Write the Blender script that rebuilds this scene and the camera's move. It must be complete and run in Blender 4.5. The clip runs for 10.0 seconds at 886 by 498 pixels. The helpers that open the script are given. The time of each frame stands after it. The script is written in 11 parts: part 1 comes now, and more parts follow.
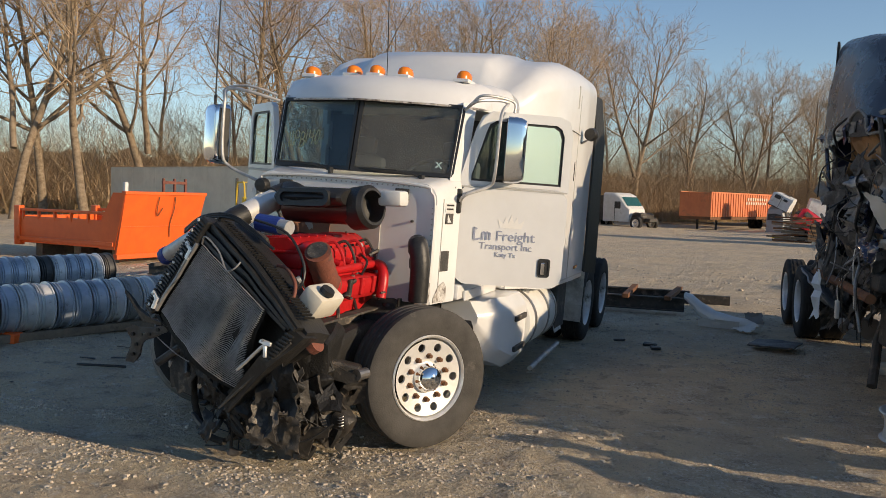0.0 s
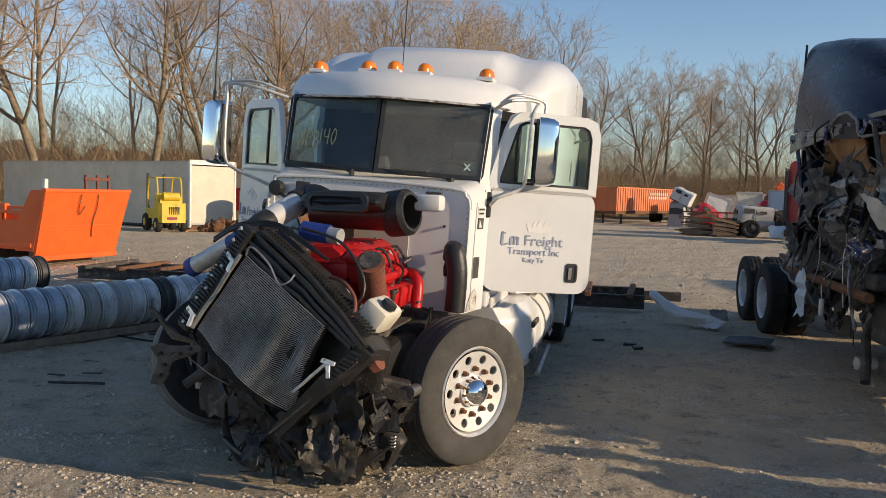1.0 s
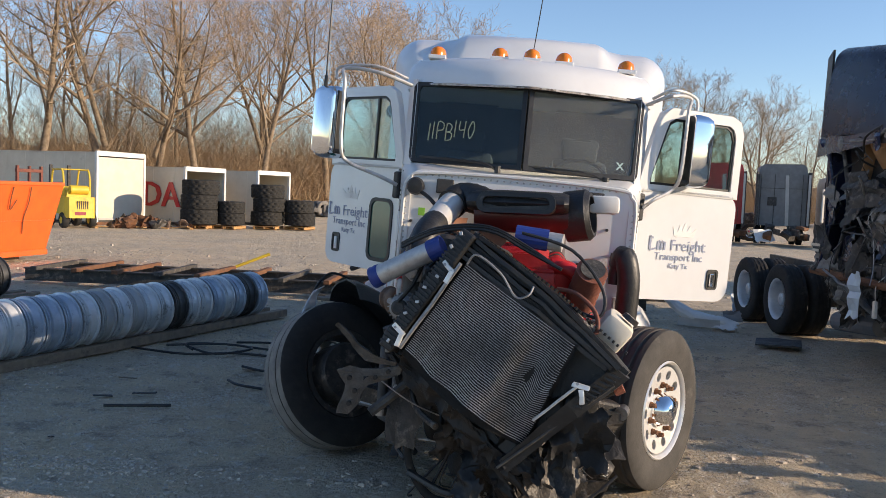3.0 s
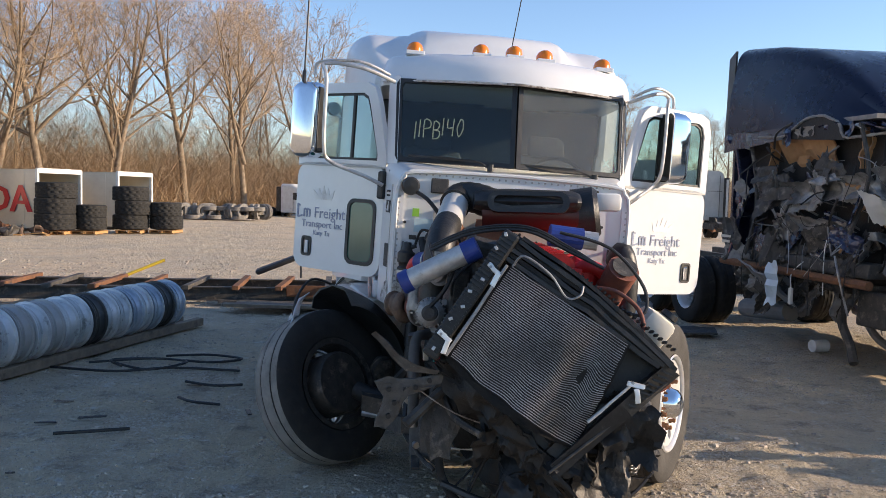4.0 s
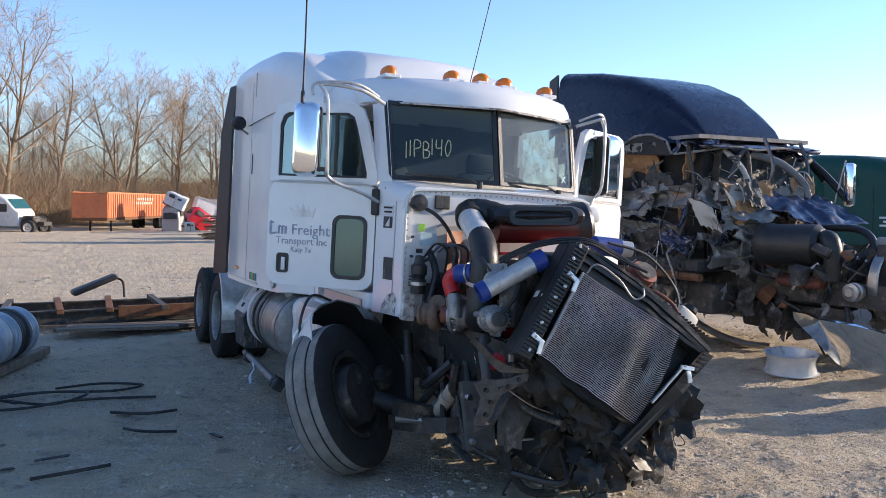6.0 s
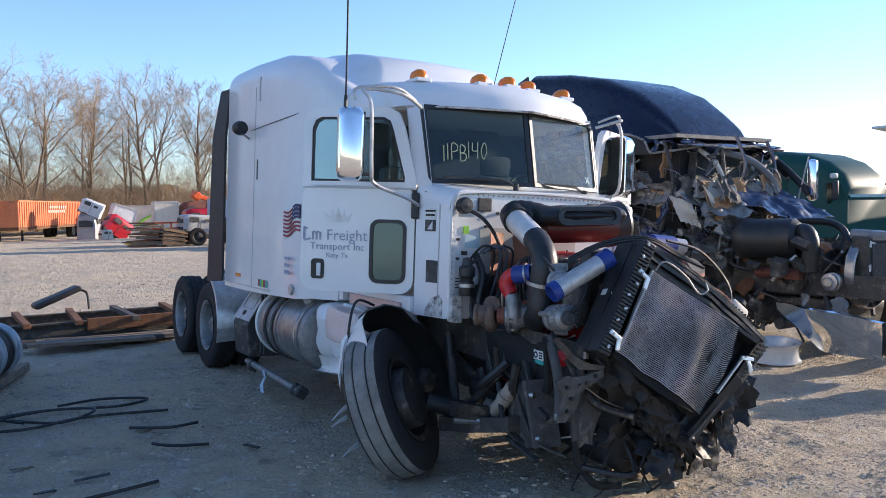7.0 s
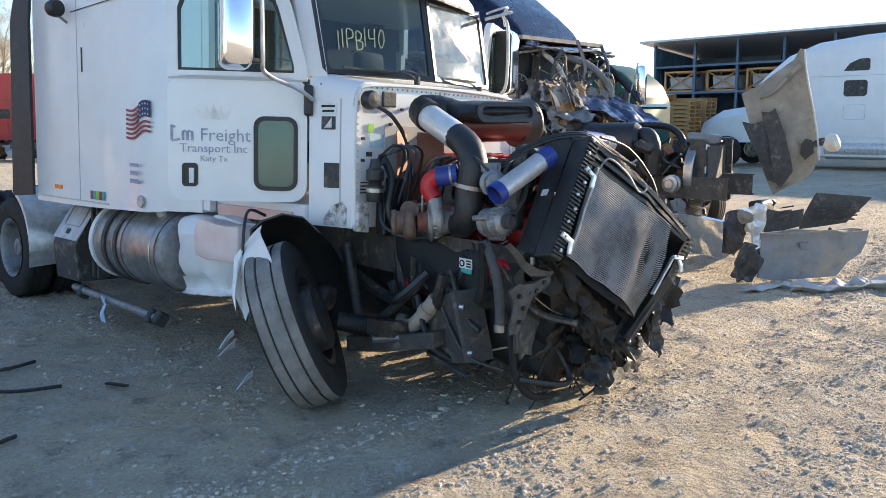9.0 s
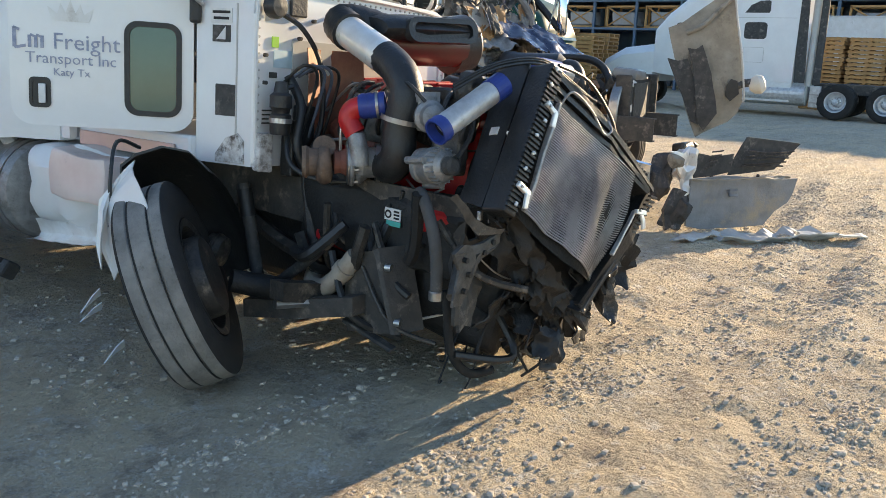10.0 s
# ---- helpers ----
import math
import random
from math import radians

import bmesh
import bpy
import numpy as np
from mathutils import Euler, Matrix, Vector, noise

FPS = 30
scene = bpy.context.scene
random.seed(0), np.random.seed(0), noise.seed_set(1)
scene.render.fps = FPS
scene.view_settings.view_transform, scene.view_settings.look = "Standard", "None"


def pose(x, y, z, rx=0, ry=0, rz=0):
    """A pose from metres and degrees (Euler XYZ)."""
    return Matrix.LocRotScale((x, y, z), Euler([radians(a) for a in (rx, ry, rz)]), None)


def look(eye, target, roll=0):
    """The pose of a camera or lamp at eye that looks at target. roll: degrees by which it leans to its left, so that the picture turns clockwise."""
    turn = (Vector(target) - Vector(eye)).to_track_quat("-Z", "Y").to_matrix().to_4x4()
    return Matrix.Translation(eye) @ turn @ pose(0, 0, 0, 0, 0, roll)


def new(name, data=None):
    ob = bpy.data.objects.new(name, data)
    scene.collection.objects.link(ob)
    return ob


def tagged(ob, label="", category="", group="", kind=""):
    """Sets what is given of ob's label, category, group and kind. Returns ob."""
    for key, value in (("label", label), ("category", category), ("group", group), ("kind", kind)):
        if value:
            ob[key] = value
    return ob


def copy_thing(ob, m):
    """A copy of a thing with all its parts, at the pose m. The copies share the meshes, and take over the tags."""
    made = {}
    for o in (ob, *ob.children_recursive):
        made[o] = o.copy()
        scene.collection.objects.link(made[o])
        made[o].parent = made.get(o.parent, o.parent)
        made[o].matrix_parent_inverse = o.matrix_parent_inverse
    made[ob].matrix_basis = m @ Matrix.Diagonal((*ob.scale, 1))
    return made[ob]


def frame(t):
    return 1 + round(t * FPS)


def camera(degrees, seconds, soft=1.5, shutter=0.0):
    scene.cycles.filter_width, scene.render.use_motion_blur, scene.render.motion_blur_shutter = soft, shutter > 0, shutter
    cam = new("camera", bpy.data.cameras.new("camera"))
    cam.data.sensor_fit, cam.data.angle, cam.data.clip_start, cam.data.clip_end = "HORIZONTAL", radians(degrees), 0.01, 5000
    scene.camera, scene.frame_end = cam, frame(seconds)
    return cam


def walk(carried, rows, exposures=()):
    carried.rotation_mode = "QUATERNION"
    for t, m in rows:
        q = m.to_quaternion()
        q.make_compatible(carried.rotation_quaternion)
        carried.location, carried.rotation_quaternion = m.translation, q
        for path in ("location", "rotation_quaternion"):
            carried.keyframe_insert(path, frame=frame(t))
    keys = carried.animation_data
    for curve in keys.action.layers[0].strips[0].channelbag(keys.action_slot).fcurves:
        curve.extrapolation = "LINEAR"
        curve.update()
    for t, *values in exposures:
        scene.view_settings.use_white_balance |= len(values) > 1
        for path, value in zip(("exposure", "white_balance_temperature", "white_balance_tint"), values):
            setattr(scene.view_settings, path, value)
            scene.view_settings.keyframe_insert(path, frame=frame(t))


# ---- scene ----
cam = camera(55.8, 10.0, soft=0.45)
METRES, EYE, TILT, LEAN, TURN = 9.496, 1.831, 0.94, 3.12, 22.9
ROWS = [
    (0.0, 0.0, 0.0, 0.0, 0.37, -4.6, -4.66),
    (0.5, -0.0524, 0.0202, 0.0009, -3.34, -4.46, -4.51),
    (1.0, -0.1065, 0.0375, -0.0015, -6.59, -4.44, -4.72),
    (1.5, -0.1564, 0.066, -0.0086, -8.7, -4.43, -5.08),
    (2.0, -0.2123, 0.0911, -0.0129, -10.05, -4.43, -5.53),
    (2.5, -0.2571, 0.1111, -0.0144, -11.69, -4.25, -5.68),
    (4.0, -0.3895, 0.1854, -0.0252, -24.88, -3.21, -4.53),
    (4.5, -0.4382, 0.2068, -0.0265, -30.79, -2.97, -4.13),
    (5.0, -0.4912, 0.2214, -0.0285, -36.3, -2.54, -3.9),
    (6.5, -0.6301, 0.301, -0.0348, -47.51, -1.15, -2.68),
    (7.0, -0.661, 0.3377, -0.0364, -50.25, -1.15, -1.93),
    (7.5, -0.6923, 0.3647, -0.0409, -53.19, -1.69, -1.24),
    (8.0, -0.7081, 0.3902, -0.0405, -56.74, -2.81, -0.88),
    (8.5, -0.6892, 0.4185, -0.0435, -61.02, -4.48, -0.98),
    (9.0, -0.6612, 0.4522, -0.049, -65.7, -6.62, -1.56),
    (9.5, -0.6294, 0.4813, -0.05, -69.99, -8.85, -2.64),
    (10.0, -0.5806, 0.5073, -0.0516, -72.98, -11.02, -3.82),
]
walk(cam, [(t, pose(3.5, -6.5, EYE, TILT, LEAN, TURN) @ pose(METRES * x, METRES * y, METRES * z, 90 + pitch, roll, yaw)) for t, x, y, z, yaw, pitch, roll in ROWS],
     exposures=[(0.0, 0.38, 6950, 15), (2.5, 0.70, 6600, 17), (4.5, 1.10, 6400, 19), (7.0, 1.22, 5850, 19), (8.5, 1.50, 5950, 17), (9.1, 1.75, 6700, 14), (10.0, 1.74, 7400, 13)])

# ---- world, sun ----
SUN_ELEV, SUN_AZ = 15.0, 95.0          # azimuth clockwise from +y
sky = bpy.data.worlds.new("sky")
scene.world = sky
sky.use_nodes = True
nt = sky.node_tree
tex = nt.nodes.new("ShaderNodeTexSky")
tex.sky_type, tex.sun_disc = "NISHITA", False
tex.sun_elevation, tex.sun_rotation = radians(SUN_ELEV), radians(SUN_AZ)
tex.altitude, tex.air_density, tex.dust_density, tex.ozone_density = 200, 1.0, 0.0, 3.0
nt.links.new(tex.outputs["Color"], nt.nodes["Background"].inputs["Color"])
nt.nodes["Background"].inputs["Strength"].default_value = 0.115
sun = new("sun", bpy.data.lights.new("sun", "SUN"))
sun.data.energy, sun.data.angle, sun.data.color = 3.5, radians(0.6), (1.0, 0.83, 0.58)
az, el = radians(SUN_AZ), radians(SUN_ELEV)
sun_way = Vector((math.sin(az) * math.cos(el), math.cos(az) * math.cos(el), math.sin(el)))
sun.matrix_world = look(sun_way * 60, (0, 0, 0))


# ---- materials ----
def mat(name, col, rough=0.6, metal=0.0, col2=None, scale=5.0, dirt=None, dirt_at=0.58, dirt_scale=2.0,
        bump=0.0, bscale=60.0, rvar=0.12, spec=0.5, coat=0.0):
    """A procedural surface: fine grain between col and col2, patches of dirt, fine relief."""
    m = bpy.data.materials.new(name)
    m.use_nodes = True
    t = m.node_tree
    b = t.nodes["Principled BSDF"]
    b.inputs["Metallic"].default_value = metal
    b.inputs["Specular IOR Level"].default_value = spec
    b.inputs["Coat Weight"].default_value = coat
    b.inputs["Coat Roughness"].default_value = 0.08
    co = t.nodes.new("ShaderNodeTexCoord")
    n1 = t.nodes.new("ShaderNodeTexNoise")
    n1.inputs["Scale"].default_value, n1.inputs["Detail"].default_value = scale, 8
    n1.inputs["Roughness"].default_value = 0.65
    t.links.new(co.outputs["Object"], n1.inputs["Vector"])
    mix = t.nodes.new("ShaderNodeMix")
    mix.data_type = "RGBA"
    c2 = col2 or tuple(c * 0.72 for c in col)
    mix.inputs["A"].default_value, mix.inputs["B"].default_value = (*col, 1), (*c2, 1)
    ramp = t.nodes.new("ShaderNodeMapRange")
    ramp.inputs["From Min"].default_value, ramp.inputs["From Max"].default_value = 0.38, 0.68
    t.links.new(n1.outputs["Fac"], ramp.inputs["Value"])
    t.links.new(ramp.outputs["Result"], mix.inputs["Factor"])
    out = mix.outputs["Result"]
    rough_in = n1.outputs["Fac"]
    if dirt:
        n2 = t.nodes.new("ShaderNodeTexNoise")
        n2.inputs["Scale"].default_value, n2.inputs["Detail"].default_value = dirt_scale, 10
        n2.inputs["Roughness"].default_value = 0.7
        t.links.new(co.outputs["Object"], n2.inputs["Vector"])
        r2 = t.nodes.new("ShaderNodeMapRange")
        r2.inputs["From Min"].default_value, r2.inputs["From Max"].default_value = dirt_at, dirt_at + 0.14
        t.links.new(n2.outputs["Fac"], r2.inputs["Value"])
        mix2 = t.nodes.new("ShaderNodeMix")
        mix2.data_type = "RGBA"
        mix2.inputs["B"].default_value = (*dirt, 1)
        t.links.new(r2.outputs["Result"], mix2.inputs["Factor"])
        t.links.new(out, mix2.inputs["A"])
        out = mix2.outputs["Result"]
    t.links.new(out, b.inputs["Base Color"])
    rr = t.nodes.new("ShaderNodeMapRange")
    rr.inputs["To Min"].default_value = max(0.02, rough - rvar)
    rr.inputs["To Max"].default_value = min(1.0, rough + rvar)
    t.links.new(rough_in, rr.inputs["Value"])
    t.links.new(rr.outputs["Result"], b.inputs["Roughness"])
    if bump:
        n3 = t.nodes.new("ShaderNodeTexNoise")
        n3.inputs["Scale"].default_value, n3.inputs["Detail"].default_value = bscale, 4
        t.links.new(co.outputs["Object"], n3.inputs["Vector"])
        bp = t.nodes.new("ShaderNodeBump")
        bp.inputs["Strength"].default_value, bp.inputs["Distance"].default_value = bump, 0.01
        t.links.new(n3.outputs["Fac"], bp.inputs["Height"])
        t.links.new(bp.outputs["Normal"], b.inputs["Normal"])
    return m


def glass(name, tint, rough=0.02):
    m = bpy.data.materials.new(name)
    m.use_nodes = True
    b = m.node_tree.nodes["Principled BSDF"]
    b.inputs["Base Color"].default_value = (*tint, 1)
    b.inputs["Transmission Weight"].default_value = 1.0
    b.inputs["Roughness"].default_value = rough
    b.inputs["IOR"].default_value = 1.45
    t = m.node_tree
    n = t.nodes.new("ShaderNodeTexNoise")
    n.inputs["Scale"].default_value = 9
    r = t.nodes.new("ShaderNodeMapRange")
    r.inputs["To Min"].default_value, r.inputs["To Max"].default_value = 0.0, rough * 3
    t.links.new(n.outputs["Fac"], r.inputs["Value"])
    t.links.new(r.outputs["Result"], b.inputs["Roughness"])
    return m


DUST = (0.30, 0.25, 0.19)
WHITE = mat("white_truck_paint", (0.74, 0.74, 0.735), 0.32, 0, (0.69, 0.69, 0.685), 3, (0.52, 0.49, 0.45), 0.66, 3.2, coat=0.4)
WHITE2 = mat("dusty_white_paint", (0.72, 0.72, 0.70), 0.5, 0, (0.62, 0.61, 0.58), 4, (0.40, 0.36, 0.31), 0.60, 2.4)
CREAM = mat("old_white_plastic", (0.66, 0.62, 0.53), 0.5, 0, (0.58, 0.53, 0.43), 8, DUST, 0.66, 7)
NAVY = mat("navy_paint", (0.012, 0.018, 0.052), 0.28, 0, (0.02, 0.026, 0.062), 3, (0.03, 0.035, 0.055), 0.68, 1.6, coat=0.6)
GREEN = mat("dark_green_paint", (0.006, 0.055, 0.042), 0.5, 0, (0.01, 0.065, 0.05), 3, (0.02, 0.06, 0.05), 0.6, 2, spec=0.3)
BLACK = mat("black_plastic", (0.014, 0.014, 0.014), 0.45, 0, (0.026, 0.0255, 0.025), 14, (0.12, 0.11, 0.095), 0.62, 9, bump=0.25)
# near black for rubber and oily parts; on filler pieces it stands in for shade
TAR = mat("near_black", (0.008, 0.008, 0.008), 0.6, 0, (0.016, 0.015, 0.014), 10, (0.07, 0.06, 0.05), 0.64, 12, bump=0.5)
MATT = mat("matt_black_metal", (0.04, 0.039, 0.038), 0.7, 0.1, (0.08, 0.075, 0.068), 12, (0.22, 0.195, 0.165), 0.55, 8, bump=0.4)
GRIME = mat("oily_black_metal", (0.03, 0.028, 0.026), 0.5, 0.2, (0.075, 0.066, 0.057), 16, (0.22, 0.18, 0.14), 0.55, 10, bump=0.5)
CHASSIS = mat("black_chassis_steel", (0.045, 0.042, 0.039), 0.75, 0.1, (0.095, 0.083, 0.07), 9, (0.23, 0.19, 0.15), 0.54, 7, bump=0.4)
RUBBER = mat("tyre_rubber", (0.02, 0.0195, 0.019), 0.8, 0, (0.036, 0.034, 0.031), 10, (0.08, 0.072, 0.062), 0.60, 5, bump=0.25, bscale=90, spec=0.3)
DUSTY = mat("dusty_rubber", (0.075, 0.07, 0.064), 0.85, 0, (0.05, 0.047, 0.043), 6, (0.15, 0.138, 0.12), 0.60, 4, bump=0.25, bscale=90, spec=0.3)
PINK = mat("pinkish_panel", (0.72, 0.46, 0.38), 0.4, 0, (0.62, 0.40, 0.34), 3)
SCUFF = mat("rusty_scuffed_paint", (0.70, 0.69, 0.67), 0.6, 0, (0.30, 0.26, 0.22), 22, (0.07, 0.05, 0.04), 0.50, 14, bump=0.3)
TREAD = mat("dusty_tyre_rubber", (0.27, 0.252, 0.228), 0.9, 0, (0.15, 0.138, 0.125), 5, (0.07, 0.064, 0.058), 0.60, 9, bump=0.7, bscale=70, spec=0.25)
ALU = mat("polished_aluminium", (0.84, 0.83, 0.80), 0.34, 0.45, (0.72, 0.70, 0.66), 10, (0.42, 0.37, 0.31), 0.62, 8)
CASTALU = mat("cast_aluminium", (0.34, 0.335, 0.33), 0.5, 0.55, (0.22, 0.215, 0.21), 14, (0.12, 0.105, 0.09), 0.55, 9, bump=0.35, bscale=60)
DULL = mat("dull_aluminium", (0.58, 0.58, 0.57), 0.45, 0.5, (0.40, 0.39, 0.38), 12, (0.22, 0.20, 0.18), 0.58, 8, bump=0.2)
CHROME = mat("chrome", (0.86, 0.87, 0.88), 0.07, 1.0, (0.80, 0.81, 0.82), 5, rvar=0.05)
STEEL = mat("bare_steel", (0.42, 0.41, 0.40), 0.4, 0.9, (0.28, 0.27, 0.26), 9, (0.18, 0.13, 0.09), 0.6, 6, bump=0.2)
RIMBLUE = mat("grey_blue_rim_paint", (0.46, 0.52, 0.60), 0.32, 0.25, (0.27, 0.32, 0.39), 3, (0.05, 0.048, 0.046), 0.60, 5, bump=0.2)
RIMGREY = mat("pale_rim_paint", (0.66, 0.67, 0.68), 0.32, 0.2, (0.42, 0.44, 0.46), 3, (0.05, 0.046, 0.042), 0.57, 5, bump=0.2)
RIMBLACK = mat("black_rim_paint", (0.035, 0.036, 0.038), 0.5, 0.1, (0.07, 0.068, 0.065), 6, (0.15, 0.12, 0.09), 0.58, 5, bump=0.2)
FIN = mat("radiator_fins", (0.46, 0.46, 0.45), 0.5, 0.2, (0.15, 0.15, 0.15), 3.2, (0.66, 0.66, 0.64), 0.61, 4, bump=0.3, bscale=200)
RED = mat("red_engine_paint", (0.55, 0.015, 0.018), 0.4, 0.05, (0.40, 0.012, 0.012), 8, (0.10, 0.05, 0.04), 0.60, 6, bump=0.15)
DARKRED = mat("dark_red_plastic", (0.09, 0.013, 0.011), 0.35, 0, (0.06, 0.010, 0.009), 6, (0.10, 0.06, 0.05), 0.64, 5)
PIPEGREY = mat("blue_grey_nylon_line", (0.10, 0.12, 0.16), 0.5, 0, (0.07, 0.085, 0.11), 10)
DUSTPIPE = mat("dusty_pipe", (0.40, 0.34, 0.27), 0.8, 0.1, (0.28, 0.22, 0.17), 8, (0.16, 0.12, 0.09), 0.6, 7, bump=0.3)
STEELDARK = mat("scraped_dark_steel", (0.10, 0.094, 0.086), 0.6, 0.4, (0.05, 0.046, 0.042), 14, (0.26, 0.23, 0.19), 0.6, 11, bump=0.4)
RUSTSTEEL = mat("rust_flecked_steel", (0.20, 0.13, 0.09), 0.7, 0.3, (0.10, 0.07, 0.055), 16, (0.32, 0.28, 0.23), 0.6, 12, bump=0.4)
PIPEDULL = mat("dusty_hose_rubber", (0.085, 0.083, 0.082), 0.75, 0, (0.055, 0.053, 0.05), 8, (0.20, 0.185, 0.165), 0.6, 9, bump=0.2)
BUMPERGREY = mat("dusty_blue_grey_plastic", (0.26, 0.265, 0.27), 0.8, 0, (0.19, 0.19, 0.19), 4, (0.33, 0.28, 0.21), 0.52, 2.4, bump=0.3)
SHIELD = mat("dusty_heat_shield", (0.36, 0.17, 0.10), 0.7, 0.1, (0.27, 0.12, 0.075), 7, (0.20, 0.14, 0.10), 0.6, 5, bump=0.2)
HOSEBLUE = mat("blue_silicone_hose", (0.02, 0.05, 0.26), 0.45, 0, (0.015, 0.03, 0.16), 9, DUST, 0.68, 9)
RUST = mat("rusty_steel", (0.14, 0.065, 0.035), 0.85, 0.15, (0.24, 0.11, 0.05), 12, (0.06, 0.045, 0.038), 0.55, 4, bump=0.5)
RUSTRED = mat("rusty_red_casting", (0.24, 0.08, 0.05), 0.75, 0.15, (0.15, 0.06, 0.045), 12, (0.10, 0.08, 0.07), 0.6, 6, bump=0.4)
ORANGE = mat("orange_paint", (0.84, 0.135, 0.02), 0.42, 0, (0.74, 0.11, 0.018), 2.5, (0.40, 0.10, 0.03), 0.68, 2.4)
SALMON = mat("faded_orange_paint", (0.66, 0.21, 0.085), 0.6, 0, (0.54, 0.16, 0.07), 1.2, (0.34, 0.15, 0.08), 0.58, 0.9)
AMBER = mat("amber_lens", (0.80, 0.22, 0.015), 0.2, 0, (0.70, 0.17, 0.01), 9)
REDPAINT = mat("red_truck_paint", (0.50, 0.012, 0.022), 0.35, 0, (0.42, 0.01, 0.018), 2, (0.25, 0.03, 0.03), 0.66, 2, coat=0.3)
YELLOW = mat("yellow_paint", (0.72, 0.50, 0.035), 0.5, 0, (0.60, 0.40, 0.03), 4, (0.20, 0.15, 0.06), 0.62, 4)
CRUSHED = mat("crushed_grey_metal", (0.34, 0.34, 0.335), 0.42, 0.5, (0.13, 0.13, 0.128), 7, (0.52, 0.50, 0.47), 0.60, 6, bump=0.3)
GREY = mat("grey_paint", (0.20, 0.205, 0.21), 0.45, 0, (0.15, 0.152, 0.155), 3, (0.25, 0.22, 0.19), 0.62, 2)
SILVER = mat("pale_grey_paint", (0.50, 0.49, 0.46), 0.45, 0, (0.42, 0.41, 0.385), 3, (0.30, 0.27, 0.23), 0.62, 2)
PALEBLUE = mat("pale_blue_paint", (0.50, 0.60, 0.70), 0.45, 0, (0.44, 0.53, 0.62), 2)
TRAILER = mat("weathered_white_sheet", (0.68, 0.61, 0.49), 0.6, 0, (0.58, 0.51, 0.40), 1.2, (0.42, 0.34, 0.26), 0.60, 0.7, bump=0.1, bscale=12)
TRAILGREY = mat("dull_grey_sheet", (0.40, 0.40, 0.40), 0.6, 0.1, (0.34, 0.335, 0.33), 1.2, (0.28, 0.25, 0.21), 0.60, 0.8)
BLUESHED = mat("blue_shed_steel", (0.07, 0.13, 0.20), 0.5, 0, (0.05, 0.10, 0.165), 1.5, (0.10, 0.13, 0.17), 0.62, 1.1)
PALLET = mat("pale_pallet_wood", (0.50, 0.29, 0.115), 0.8, 0, (0.40, 0.21, 0.08), 7, (0.28, 0.17, 0.09), 0.62, 4, bump=0.3)
TIMBER = mat("grey_timber", (0.24, 0.185, 0.13), 0.9, 0, (0.15, 0.115, 0.085), 9, (0.09, 0.075, 0.06), 0.56, 5, bump=0.5)
PLY = mat("tan_plywood", (0.40, 0.235, 0.115), 0.8, 0, (0.30, 0.17, 0.085), 6, (0.15, 0.10, 0.07), 0.62, 4, bump=0.2)
FOAM = mat("grey_insulation", (0.27, 0.255, 0.235), 0.95, 0, (0.15, 0.142, 0.132), 8, (0.07, 0.066, 0.06), 0.60, 4, bump=0.6, bscale=40)
HOODIN = mat("grey_fibreglass", (0.34, 0.30, 0.24), 0.85, 0, (0.19, 0.165, 0.13), 3, (0.075, 0.066, 0.056), 0.55, 2.6, bump=0.4, bscale=30)
SEATS = mat("grey_cloth", (0.10, 0.10, 0.105), 0.95, 0, (0.07, 0.07, 0.075), 20, bump=0.3)
LETTER = mat("slate_blue_lettering", (0.23, 0.26, 0.36), 0.6, 0, (0.40, 0.42, 0.50), 30)
CROWN = mat("faint_emblem", (0.78, 0.765, 0.73), 0.5, 0, (0.74, 0.725, 0.69), 20)
BEIGE = mat("pale_beige_mark", (0.66, 0.60, 0.48), 0.6, 0, (0.60, 0.55, 0.45), 20)
CHALK = mat("yellow_chalk", (0.62, 0.60, 0.36), 0.9, 0, (0.30, 0.29, 0.18), 40)
LABELBLUE = mat("pale_blue_label", (0.50, 0.66, 0.72), 0.5)
LABELGREEN = mat("green_label", (0.30, 0.62, 0.06), 0.5)
LABELWHITE = mat("white_label", (0.75, 0.75, 0.73), 0.5)
FLAGRED = mat("dark_red_decal", (0.35, 0.06, 0.07), 0.6)
FLAGBLUE = mat("dark_blue_decal", (0.04, 0.05, 0.13), 0.6)
TEAL = mat("teal_label", (0.05, 0.42, 0.38), 0.5)
BARK = mat("grey_brown_bark", (0.30, 0.235, 0.165), 0.95, 0, (0.15, 0.105, 0.07), 5, (0.36, 0.29, 0.21), 0.58, 2, bump=0.7, bscale=18, spec=0.2)
TWIG = mat("twigs", (0.45, 0.335, 0.215), 0.95, 0, (0.33, 0.235, 0.15), 2, spec=0.2)
BUD = mat("reddish_buds", (0.34, 0.14, 0.06), 0.9, 0, (0.42, 0.22, 0.10), 2, spec=0.2)
SCRUB = mat("dry_undergrowth", (0.45, 0.31, 0.185), 0.95, 0, (0.30, 0.20, 0.115), 0.6, (0.52, 0.41, 0.29), 0.58, 0.4, spec=0.1)
GRASS = mat("dry_grass", (0.36, 0.27, 0.14), 0.95, 0, (0.25, 0.20, 0.09), 1.0, (0.12, 0.14, 0.05), 0.6, 0.5, spec=0.1)
GLASS = glass("clear_glass", (0.80, 0.90, 0.88))
GLASSGREEN = glass("green_tinted_glass", (0.62, 0.84, 0.78))
GLASSDARK = glass("dark_glass", (0.42, 0.50, 0.50))
GLASSTEAL = glass("teal_glass", (0.12, 0.36, 0.32))


